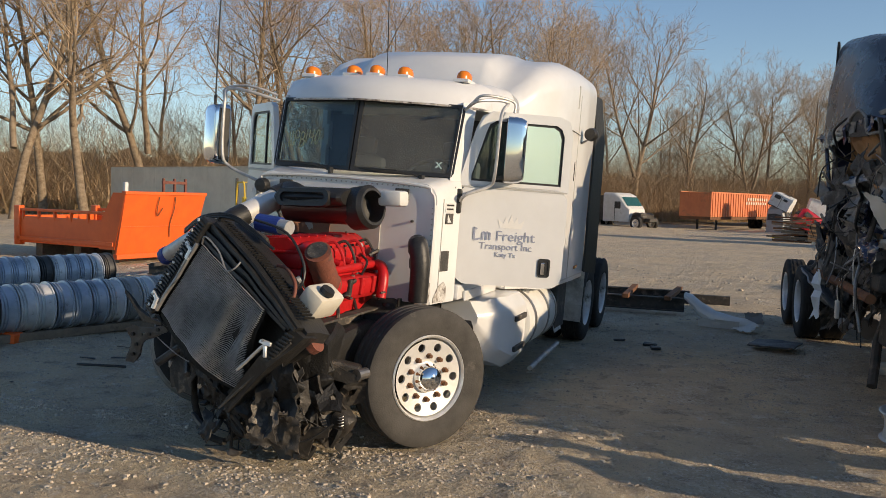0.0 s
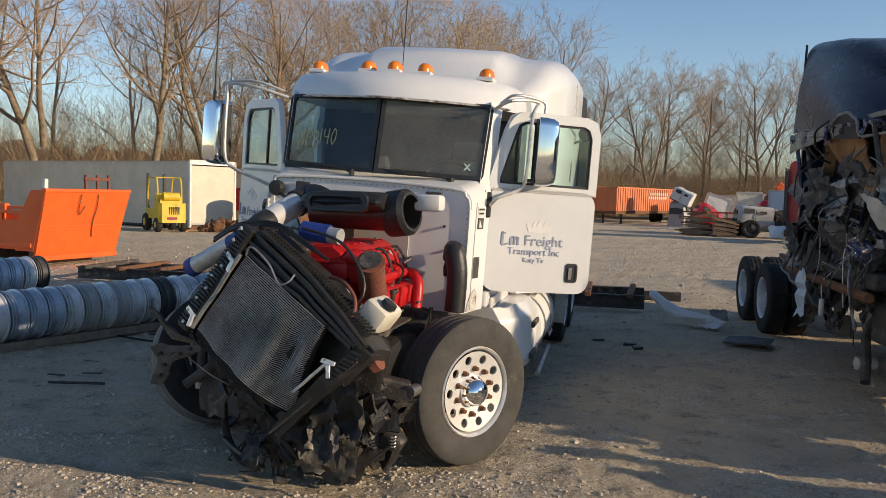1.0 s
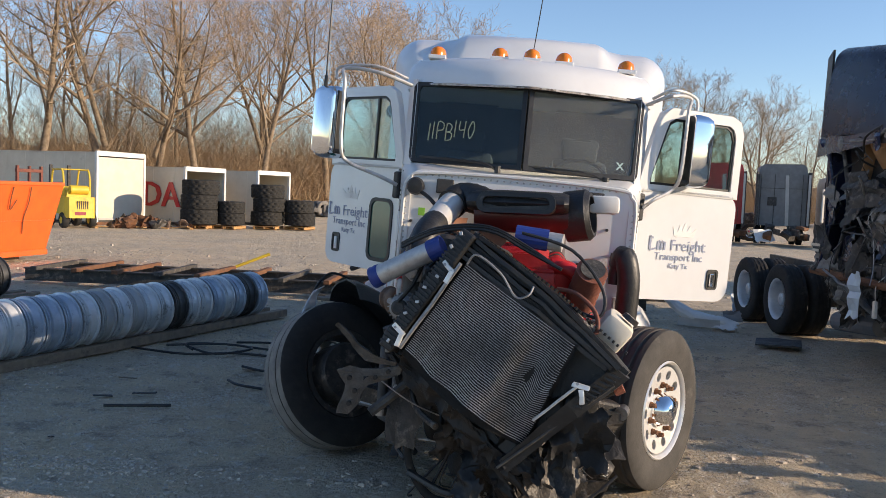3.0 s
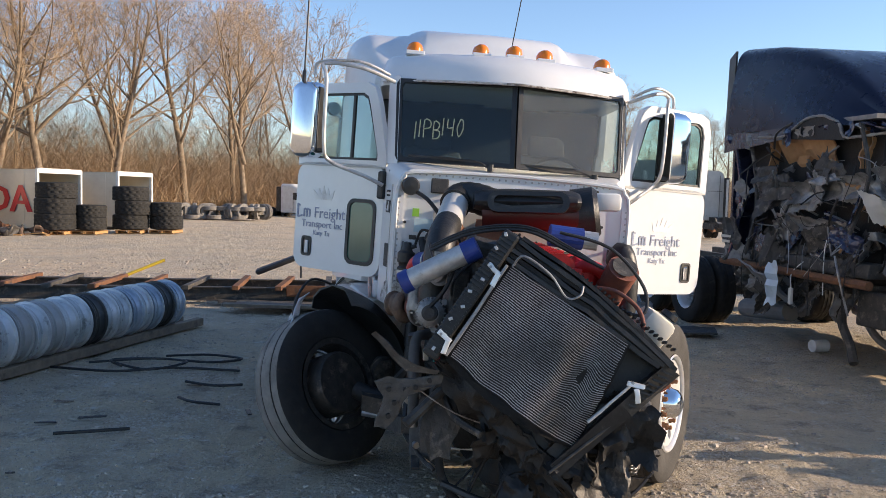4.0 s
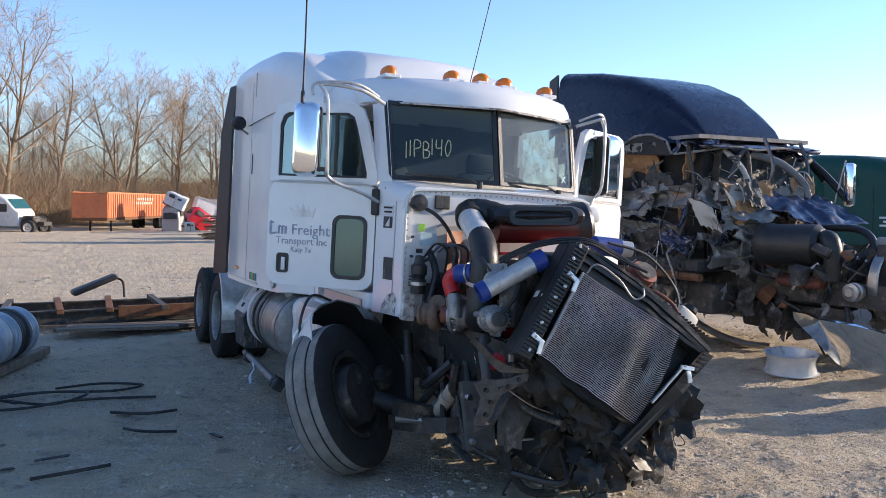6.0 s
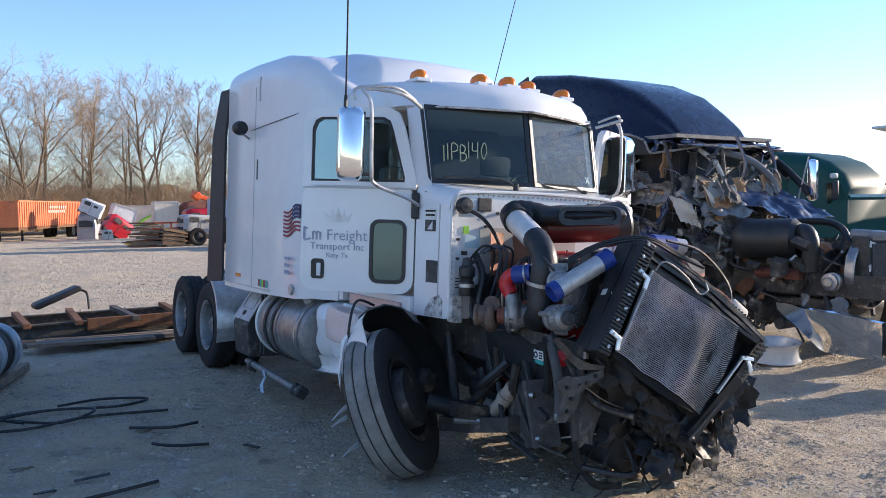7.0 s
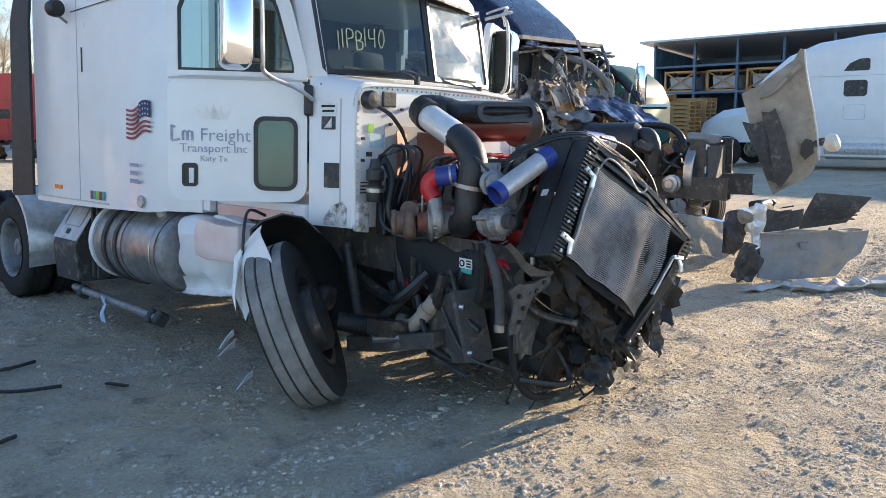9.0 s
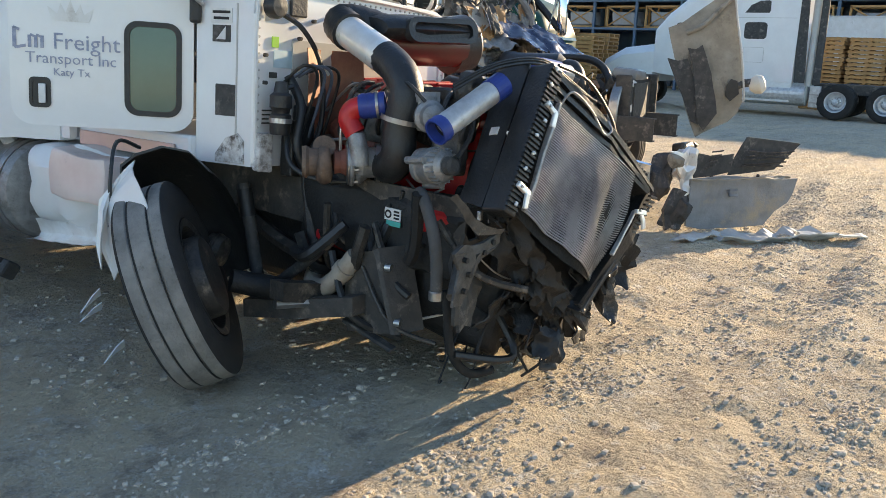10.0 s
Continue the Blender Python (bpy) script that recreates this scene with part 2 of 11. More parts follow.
def dusty_glass(name, tint, dust):
    """Glass with a thin film of dust that catches the sun."""
    m = glass(name, tint)
    t = m.node_tree
    b = t.nodes["Principled BSDF"]
    film = t.nodes.new("ShaderNodeBsdfDiffuse")
    film.inputs["Color"].default_value = (0.62, 0.60, 0.54, 1)
    thru = t.nodes.new("ShaderNodeBsdfTranslucent")
    thru.inputs["Color"].default_value = (0.62, 0.60, 0.54, 1)
    both = t.nodes.new("ShaderNodeMixShader")
    t.links.new(film.outputs[0], both.inputs[1])
    t.links.new(thru.outputs[0], both.inputs[2])
    n = t.nodes.new("ShaderNodeTexNoise")
    n.inputs["Scale"].default_value, n.inputs["Detail"].default_value = 5, 7
    r = t.nodes.new("ShaderNodeMapRange")
    r.inputs["To Min"].default_value, r.inputs["To Max"].default_value = dust * 0.4, dust * 1.6
    t.links.new(n.outputs["Fac"], r.inputs["Value"])
    out = t.nodes.new("ShaderNodeMixShader")
    t.links.new(r.outputs["Result"], out.inputs[0])
    t.links.new(b.outputs[0], out.inputs[1])
    t.links.new(both.outputs[0], out.inputs[2])
    t.links.new(out.outputs[0], t.nodes["Material Output"].inputs["Surface"])
    return m


WINDSCREEN = dusty_glass("dusty_windscreen", (0.32, 0.46, 0.48), 0.01)
# paler copy for the +x pane: its brighter light put into tint and dust
SUNLITPANE = dusty_glass("sunlit_dusty_windscreen", (0.44, 0.53, 0.52), 0.09)
PEEP = mat("tinted_low_window", (0.018, 0.085, 0.078), 0.14, 0, (0.026, 0.11, 0.098), 3, rvar=0.05, coat=0.25)
RIMDULL = mat("dirty_steel_rim", (0.30, 0.30, 0.295), 0.5, 0.3, (0.17, 0.165, 0.16), 6, (0.07, 0.06, 0.05), 0.52, 6, bump=0.3)
# white plastic with a pinkish reflection put into the base colour
ROSY = mat("white_with_rosy_reflection", (0.76, 0.63, 0.58), 0.35, 0, (0.70, 0.55, 0.50), 4, (0.40, 0.34, 0.30), 0.62, 5)


def ground_material():
    m = bpy.data.materials.new("dusty_gravel")
    m.use_nodes = True
    t = m.node_tree
    b = t.nodes["Principled BSDF"]
    b.inputs["Roughness"].default_value = 0.95
    b.inputs["Specular IOR Level"].default_value = 0.2
    co = t.nodes.new("ShaderNodeTexCoord")

    def noise_tex(scale, detail, lo, hi, rough=0.6):
        n = t.nodes.new("ShaderNodeTexNoise")
        n.inputs["Scale"].default_value, n.inputs["Detail"].default_value = scale, detail
        n.inputs["Roughness"].default_value = rough
        t.links.new(co.outputs["Object"], n.inputs["Vector"])
        r = t.nodes.new("ShaderNodeMapRange")
        r.inputs["From Min"].default_value, r.inputs["From Max"].default_value = lo, hi
        t.links.new(n.outputs["Fac"], r.inputs["Value"])
        return r.outputs["Result"]

    def mixed(f, a, c):
        x = t.nodes.new("ShaderNodeMix")
        x.data_type = "RGBA"
        t.links.new(f, x.inputs["Factor"])
        for sock, v in (("A", a), ("B", c)):
            if isinstance(v, tuple):
                x.inputs[sock].default_value = (*v, 1)
            else:
                t.links.new(v, x.inputs[sock])
        return x.outputs["Result"]

    base = mixed(noise_tex(0.42, 9, 0.42, 0.58, 0.7), (0.76, 0.615, 0.42), (0.63, 0.525, 0.375))
    base = mixed(noise_tex(1.7, 8, 0.5, 0.75, 0.7), base, (0.51, 0.41, 0.305))
    base = mixed(noise_tex(3.3, 9, 0.54, 0.66, 0.75), base, (0.36, 0.29, 0.22))
    base = mixed(noise_tex(5.1, 9, 0.55, 0.66, 0.78), base, (0.80, 0.74, 0.65))
    base = mixed(noise_tex(17, 7, 0.57, 0.74, 0.75), base, (0.34, 0.275, 0.21))
    vor = t.nodes.new("ShaderNodeTexVoronoi")
    vor.inputs["Scale"].default_value = 55
    wob = t.nodes.new("ShaderNodeTexNoise")
    wob.inputs["Scale"].default_value = 30
    off = t.nodes.new("ShaderNodeMix")
    off.data_type = "VECTOR"
    off.inputs["Factor"].default_value = 0.02
    t.links.new(co.outputs["Object"], wob.inputs["Vector"])
    t.links.new(co.outputs["Object"], off.inputs["A"])
    t.links.new(wob.outputs["Color"], off.inputs["B"])
    t.links.new(off.outputs["Result"], vor.inputs["Vector"])
    sep = t.nodes.new("ShaderNodeSeparateColor")
    t.links.new(vor.outputs["Color"], sep.inputs["Color"])
    peb = t.nodes.new("ShaderNodeMapRange")
    peb.inputs["From Min"].default_value, peb.inputs["From Max"].default_value = 0.55, 1.0
    t.links.new(sep.outputs["Red"], peb.inputs["Value"])
    grit = noise_tex(0.9, 6, 0.42, 0.62)
    mul = t.nodes.new("ShaderNodeMath")
    mul.operation = "MULTIPLY"
    t.links.new(peb.outputs["Result"], mul.inputs[0])
    t.links.new(grit, mul.inputs[1])
    base = mixed(mul.outputs[0], base, (0.78, 0.71, 0.61))
    base = mixed(noise_tex(95, 4, 0.56, 0.84, 0.75), base, (0.36, 0.295, 0.23))
    base = mixed(noise_tex(38, 5, 0.60, 0.82, 0.75), base, (0.34, 0.28, 0.215))
    t.links.new(base, b.inputs["Base Color"])
    h1 = t.nodes.new("ShaderNodeBump")
    h1.inputs["Strength"].default_value, h1.inputs["Distance"].default_value = 0.8, 0.02
    t.links.new(mul.outputs[0], h1.inputs["Height"])
    h0 = t.nodes.new("ShaderNodeBump")
    h0.inputs["Strength"].default_value, h0.inputs["Distance"].default_value = 0.9, 0.02
    t.links.new(noise_tex(45, 7, 0.25, 0.75, 0.75), h0.inputs["Height"])
    t.links.new(h0.outputs["Normal"], h1.inputs["Normal"])
    h2 = t.nodes.new("ShaderNodeBump")
    h2.inputs["Strength"].default_value, h2.inputs["Distance"].default_value = 0.9, 0.055
    t.links.new(noise_tex(14, 6, 0.2, 0.8), h2.inputs["Height"])
    t.links.new(h1.outputs["Normal"], h2.inputs["Normal"])
    t.links.new(h2.outputs["Normal"], b.inputs["Normal"])
    return m


GRAVEL = ground_material()
STONE = mat("pale_stones", (0.52, 0.445, 0.355), 0.9, 0, (0.43, 0.36, 0.285), 18, (0.56, 0.49, 0.40), 0.62, 25, bump=0.3, spec=0.2)
_t = STONE.node_tree
_geo = _t.nodes.new("ShaderNodeNewGeometry")
_hue = _t.nodes.new("ShaderNodeHueSaturation")
_rng = _t.nodes.new("ShaderNodeMapRange")
_rng.inputs["To Min"].default_value, _rng.inputs["To Max"].default_value = 0.8, 1.25
_t.links.new(_geo.outputs["Random Per Island"], _rng.inputs["Value"])
_t.links.new(_rng.outputs["Result"], _hue.inputs["Value"])
_col = _t.nodes["Principled BSDF"].inputs["Base Color"]
_t.links.new(_col.links[0].from_socket, _hue.inputs["Color"])
_t.links.new(_hue.outputs["Color"], _col)


# ---- building helpers ----
def thing(name, m, label, category, group=""):
    e = new(name)
    e.empty_display_size = 0.1
    e.matrix_basis = m
    return tagged(e, label, category, group)


def part(name, bm, material, parent=None, label="", m=None, smooth=False):
    bmesh.ops.recalc_face_normals(bm, faces=bm.faces)
    me = bpy.data.meshes.new(name)
    bm.to_mesh(me)
    bm.free()
    me.materials.append(material)
    if smooth:
        me.polygons.foreach_set("use_smooth", [True] * len(me.polygons))
        me.set_sharp_from_angle(angle=radians(38))
    ob = new(name, me)
    ob.parent = parent
    if m is not None:
        ob.matrix_basis = m
    if label:
        ob["label"] = label
    return ob


def solo(name, bm, material, label, category, group="", m=None, smooth=False, kind=""):
    return tagged(part(name, bm, material, None, "", m, smooth), label, category, group, kind)


def box(c, s, rot=(0, 0, 0), bm=None, bevel=0.0):
    """A box, its edges rounded by bevel, added to bm."""
    bm = bm or bmesh.new()
    r = bmesh.ops.create_cube(bm, size=1.0, matrix=pose(*c, *rot) @ Matrix.Diagonal((*s, 1)))
    if bevel:
        edges = list({e for v in r["verts"] for e in v.link_edges})
        bmesh.ops.bevel(bm, geom=edges, offset=bevel, segments=2, affect="EDGES", profile=0.5)
    return bm


def frame_between(p0, p1):
    d = Vector(p1) - Vector(p0)
    return Matrix.Translation(p0) @ d.to_track_quat("Z", "Y").to_matrix().to_4x4(), d.length


def rod(p0, p1, r0, r1=None, seg=12, bm=None, caps=True):
    """A tapered cylinder from p0 to p1."""
    bm = bm or bmesh.new()
    m, ln = frame_between(p0, p1)
    bmesh.ops.create_cone(bm, cap_ends=caps, segments=seg, radius1=r0, radius2=r0 if r1 is None else r1, depth=ln,
                          matrix=m @ Matrix.Translation((0, 0, ln / 2)))
    return bm


def hose(points, r, seg=8, bm=None, steps=5, ribs=0.0):
    """A round tube along a smooth line through the points."""
    bm = bm or bmesh.new()
    p = [Vector(q) for q in points]
    line = []
    for i in range(len(p) - 1):
        a, b, c, d = p[max(i - 1, 0)], p[i], p[i + 1], p[min(i + 2, len(p) - 1)]
        for k in range(steps):
            u = k / steps
            line.append(0.5 * (2 * b + (c - a) * u + (2 * a - 5 * b + 4 * c - d) * u * u + (3 * b - a - 3 * c + d) * u ** 3))
    line.append(p[-1])
    rings, side = [], None
    for i, q in enumerate(line):
        way = (line[min(i + 1, len(line) - 1)] - line[max(i - 1, 0)]).normalized()
        if side is None:
            side = way.orthogonal().normalized()
        side = (side - way * side.dot(way)).normalized()
        up = way.cross(side)
        rr = r * (1 + ribs * (i % 2))
        rings.append([bm.verts.new(q + (side * math.cos(2 * math.pi * k / seg) + up * math.sin(2 * math.pi * k / seg)) * rr) for k in range(seg)])
    for a, b in zip(rings, rings[1:]):
        for k in range(seg):
            bm.faces.new((a[k], a[(k + 1) % seg], b[(k + 1) % seg], b[k]))
    bm.faces.new(rings[0][::-1])
    bm.faces.new(rings[-1])
    return bm


def lathe(profile, seg=32, m=None, bm=None, close=False):
    """Turns (radius, z) pairs round the z axis, then places it by m."""
    bm = bm or bmesh.new()
    m = m or Matrix()
    rings = [[bm.verts.new(m @ Vector((max(r, 1e-4) * math.cos(2 * math.pi * k / seg), max(r, 1e-4) * math.sin(2 * math.pi * k / seg), z))) for k in range(seg)]
             for r, z in profile]
    pairs = list(zip(rings, rings[1:])) + ([(rings[-1], rings[0])] if close else [])
    for a, b in pairs:
        for k in range(seg):
            bm.faces.new((a[k], a[(k + 1) % seg], b[(k + 1) % seg], b[k]))
    return bm


def slab(outline, depth, m=None, bm=None):
    """A flat outline in x, z, given depth along +y."""
    bm = bm or bmesh.new()
    m = m or Matrix()
    front = [bm.verts.new(m @ Vector((x, 0, z))) for x, z in outline]
    back = [bm.verts.new(m @ Vector((x, depth, z))) for x, z in outline]
    n = len(outline)
    bm.faces.new(front)
    bm.faces.new(back[::-1])
    for k in range(n):
        bm.faces.new((front[k], back[k], back[(k + 1) % n], front[(k + 1) % n]))
    return bm


def rounded(w, h, r, cx=0.0, cz=0.0, n=5):
    """The outline of a rounded rectangle."""
    pts = []
    for sx, sz, a0 in ((1, 1, 0), (-1, 1, 90), (-1, -1, 180), (1, -1, 270)):
        for k in range(n + 1):
            a = radians(a0 + 90 * k / n)
            pts.append((cx + sx * (w / 2 - r) + r * math.cos(a), cz + sz * (h / 2 - r) + r * math.sin(a)))
    return pts


def ring_slab(outer, inner, depth, m=None, bm=None):
    """A flat frame between two outlines of equally many points, given depth along +y."""
    bm = bm or bmesh.new()
    m = m or Matrix()
    n = len(outer)
    v = [[bm.verts.new(m @ Vector((x, y, z))) for x, z in line] for line, y in ((outer, 0), (inner, 0), (inner, depth), (outer, depth))]
    for a, b in ((0, 1), (1, 2), (2, 3), (3, 0)):
        for k in range(n):
            bm.faces.new((v[a][k], v[a][(k + 1) % n], v[b][(k + 1) % n], v[b][k]))
    return bm


def loft(rings, bm=None, cap=True, closed=True):
    """A skin over rings of equally many points."""
    bm = bm or bmesh.new()
    v = [[bm.verts.new(p) for p in ring] for ring in rings]
    n = len(v[0])
    for a, b in zip(v, v[1:]):
        for k in range(n if closed else n - 1):
            bm.faces.new((a[k], a[(k + 1) % n], b[(k + 1) % n], b[k]))
    if cap and closed:
        bm.faces.new(v[0][::-1])
        bm.faces.new(v[-1])
    return bm


def sheet(origin, u, v, nu, nv, amp=0.0, freq=3.0, seed=0.0, thick=0.004, bend=None, ragged=0.0, bm=None):
    """A thin crumpled sheet that spans u and v, with thickness and, if ragged, a torn border."""
    bm = bm or bmesh.new()
    o, u, v = Vector(origin), Vector(u), Vector(v)
    nrm = u.cross(v).normalized()
    rows = {}
    for side in (0, 1):
        for i in range(nu + 1):
            for j in range(nv + 1):
                a, b = i / nu, j / nv
                if ragged:
                    k = noise.noise(Vector((a * 5 + seed, b * 5, seed * 1.7)))
                    a += ragged * k * (1 if i in (0, nu) else 0)
                    b += ragged * noise.noise(Vector((a * 9 - seed, b * 7, seed))) * (1 if j in (0, nv) else 0)
                p = o + u * a + v * b
                d = amp * (1.7 * abs(noise.noise(p * freq + Vector((seed, seed * 2, 0)))) - 0.35 + 0.4 * abs(noise.noise(p * freq * 2.7 + Vector((0, seed, 5)))))
                if bend:
                    d += bend(a, b)
                rows[side, i, j] = bm.verts.new(p + nrm * (d + side * thick))
    for i in range(nu):
        for j in range(nv):
            bm.faces.new([rows[0, i, j], rows[0, i, j + 1], rows[0, i + 1, j + 1], rows[0, i + 1, j]])
            bm.faces.new([rows[1, i, j], rows[1, i + 1, j], rows[1, i + 1, j + 1], rows[1, i, j + 1]])
    for i in range(nu):
        for j in (0, nv):
            bm.faces.new([rows[0, i, j], rows[0, i + 1, j], rows[1, i + 1, j], rows[1, i, j]])
    for j in range(nv):
        for i in (0, nu):
            bm.faces.new([rows[0, i, j], rows[0, i, j + 1], rows[1, i, j + 1], rows[1, i, j]])
    return bm


def crumple(bm, amp, freq=4.0, seed=0.0):
    for v in bm.verts:
        v.co += amp * noise.noise_vector(v.co * freq + Vector((seed, 0, seed)))
    return bm


def fine(bm, cuts):
    bmesh.ops.subdivide_edges(bm, edges=bm.edges, cuts=cuts, use_grid_fill=True)
    return bm


def writing(body, size, depth=0.0015, shear=0.0, align="CENTER"):
    """A mesh of letters in the x, z plane that face -y."""
    cu = bpy.data.curves.new("writing", "FONT")
    cu.body, cu.size, cu.extrude, cu.shear, cu.align_x, cu.resolution_u = body, size, depth, shear, align, 2
    ob = bpy.data.objects.new("writing", cu)
    me = bpy.data.meshes.new_from_object(ob)
    bpy.data.objects.remove(ob)
    bm = bmesh.new()
    bm.from_mesh(me)
    bpy.data.meshes.remove(me)
    bm.transform(pose(0, 0, 0, 90, 0, 0))
    return bm


# ---- ground ----
def graded(lo, hi, step, far, grow=1.25):
    a = list(np.arange(lo, hi + step / 2, step))
    s, x = step, a[-1]
    up = []
    while x < far:
        s *= grow
        x += s
        up.append(x)
    s, x, down = step, a[0], []
    while x > -far:
        s *= grow
        x -= s
        down.append(x)
    return down[::-1] + a + up


def height(x, y):
    """Height of the yard: gentle swells, ruts and a gravel berm."""
    p = Vector((x, y, 0))
    near = max(0.0, 1 - math.hypot(x, y) / 120)
    h = 0.035 * noise.noise(p * 0.35) + 0.016 * noise.noise(p * 1.3) + 0.018 * noise.noise(p * 4.3) + 0.013 * noise.noise(p * 10)
    lane = y + 2.9 - 0.12 * x + 0.25 * math.sin(x * 0.5)
    h += 0.03 * math.exp(-(lane / 0.16) ** 2) - 0.025 * math.exp(-((lane - 0.4) / 0.22) ** 2)
    for off, amp in ((0.75, 0.016), (1.05, -0.014), (1.5, 0.014), (-0.5, 0.018), (-0.85, -0.014), (-1.25, 0.014)):
        h += 1.7 * amp * math.exp(-((lane - off) / 0.11) ** 2) * (0.6 + 0.6 * noise.noise(p * 0.8 + Vector((off, 3, 0))))
    under = max(0.0, 1 - math.hypot(x / 2.0, (y - 2.0) / 5.5))
    rough = min(1.0, max(0.0, (x + 1.0) / 2.0)) * min(1.0, max(0.0, (1.0 - y) / 1.5))
    h += rough * (0.022 * noise.noise(Vector((x * 1.6, y * 6.5, 4))) + 0.016 * noise.noise(p * 6.5 + Vector((3, 0, 7))))
    h *= 1 - 0.6 * min(1, under * 2)
    drop = 0.0075 * max(0.0, min(y, 90) - 22) * min(1.0, max(0.0, (x + 16) / 12))
    return h * near - 0.01 - drop


gx, gy = graded(-8, 9, 0.065, 1500), graded(-4.8, 9, 0.065, 1500)
gv = [(x, y, height(x, y)) for y in gy for x in gx]
nx = len(gx)
gf = [(j * nx + i, j * nx + i + 1, (j + 1) * nx + i + 1, (j + 1) * nx + i) for j in range(len(gy) - 1) for i in range(nx - 1)]
me = bpy.data.meshes.new("ground")
me.from_pydata(gv, [], gf)
me.materials.append(GRAVEL)
me.polygons.foreach_set("use_smooth", [True] * len(me.polygons))
ground = tagged(new("ground", me), "dusty tan gravel yard with ruts and loose stones", "ground", kind="structure")


def stones(name, count, spread, size, seed, label, material=STONE):
    """Loose stones, each a rough eight-sided lump, over an area."""
    rnd = random.Random(seed)
    vs, fs = [], []
    for _ in range(count):
        x, y = spread(rnd)
        if noise.noise(Vector((x * 0.45, y * 1.3 - x * 0.15, seed))) + 0.6 * noise.noise(Vector((x * 1.8, y * 4, seed))) < rnd.uniform(-0.15, 0.5):
            continue
        s = size(rnd)
        z = height(x, y) + s * 0.15
        a = rnd.uniform(0, 6.28)
        n = len(vs)
        high, wide = rnd.uniform(0.25, 0.55) * s, rnd.uniform(0.6, 1.1)
        lx, ly = rnd.uniform(-.2, .2) * s, rnd.uniform(-.2, .2) * s
        ring = [(math.cos(a + k * 1.5708) * rnd.uniform(0.8, 1.2) * s, math.sin(a + k * 1.5708) * rnd.uniform(0.85, 1.1) * wide * s) for k in range(4)]
        vs += [(x + p[0], y + p[1], z - 0.35 * s) for p in ring]
        vs += [(x + p[0] * 0.8 + lx, y + p[1] * 0.8 + ly, z + high * rnd.uniform(0.45, 0.85)) for p in ring]
        vs.append((x + lx * 1.5, y + ly * 1.5, z + high))
        for k in range(4):
            j = (k + 1) % 4
            fs += [(n + k, n + j, n + 4 + j, n + 4 + k), (n + 4 + k, n + 4 + j, n + 8)]
    ms = bpy.data.meshes.new(name)
    ms.from_pydata(vs, [], fs)
    ms.materials.append(material)
    return tagged(new(name, ms), label, "stones", kind="stuff")


def ridge(r):
    """A spot on one of the ploughed-up ridges, or anywhere round them."""
    x = r.uniform(-4, 9)
    off = r.choice((0.0, 0.75, 1.5, -0.5, -1.25)) + r.gauss(0, 0.13) if r.random() < 0.55 else r.gauss(0, 1.0)
    return x, -2.9 + 0.12 * x - 0.25 * math.sin(x * 0.5) + off


stones("gravel", 60000, lambda r: (r.uniform(-6, 8), r.uniform(-4.3, 5.5)), lambda r: 0.003 + 0.014 * r.random() ** 7, 1, "loose pale gravel scattered over the yard")
stones("gravel_band", 110000, ridge, lambda r: 0.003 + 0.018 * r.random() ** 5, 2, "loose coarse gravel ploughed up in front of the truck")
stones("clods", 34000, lambda r: (r.uniform(-6.5, -0.6), r.uniform(-3.6, 4.5)), lambda r: 0.003 + 0.026 * r.random() ** 11, 5, "dusty clods and gravel beside the truck")
stones("loose_stones", 26000, lambda r: (r.uniform(-0.6, 7), r.uniform(-4.2, 4)), lambda r: 0.003 + 0.026 * r.random() ** 10, 6, "dusty clods and stones in the shade")
stones("rubble", 300, lambda r: (r.uniform(-6, 8), r.uniform(-4, 9)), lambda r: 0.018 + 0.03 * r.random() ** 3, 3, "larger pale stones lying on the gravel")
stones("far_gravel", 7000, lambda r: (r.uniform(-16, 9), r.uniform(6.5, 17)), lambda r: 0.012 + 0.035 * r.random() ** 3, 4, "loose gravel and clods farther back in the yard")


# ---- wheels ----
def tyre_mesh(radius, width, bead, lugs=0, seg=60, deep=0.013):
    """A tyre round the y axis: sidewalls, shoulders and a grooved tread."""
    h = width / 2
    prof = [(bead, -h * 0.62), (bead + 0.02, -h * 0.86), (bead + 0.09, -h * 1.0), (radius - 0.07, -h * 0.98), (radius - 0.022, -h * 0.9), (radius - 0.004, -h * 0.8)]
    for g in (-0.45, 0.0, 0.45):
        prof += [(radius, h * (g - 0.13)), (radius - 0.012, h * (g - 0.10)), (radius - 0.012, h * (g + 0.06)), (radius, h * (g + 0.09))]
    prof += [(radius - 0.004, h * 0.8), (radius - 0.022, h * 0.9), (radius - 0.07, h * 0.98), (bead + 0.09, h * 1.0), (bead + 0.02, h * 0.86), (bead, h * 0.62)]
    bm = bmesh.new()
    rings = []
    for i, (r, y) in enumerate(prof):
        ring = []
        for k in range(seg):
            rr = r
            if lugs and r > radius - 0.006 and k % 3 == (0 if (i // 4) % 2 else 1):
                rr -= deep
            a = 2 * math.pi * k / seg
            ring.append(bm.verts.new((rr * math.cos(a), y, rr * math.sin(a))))
        rings.append(ring)
    for a, b in zip(rings, rings[1:]):
        for k in range(seg):
            bm.faces.new((a[k], a[(k + 1) % seg], b[(k + 1) % seg], b[k]))
    return bm


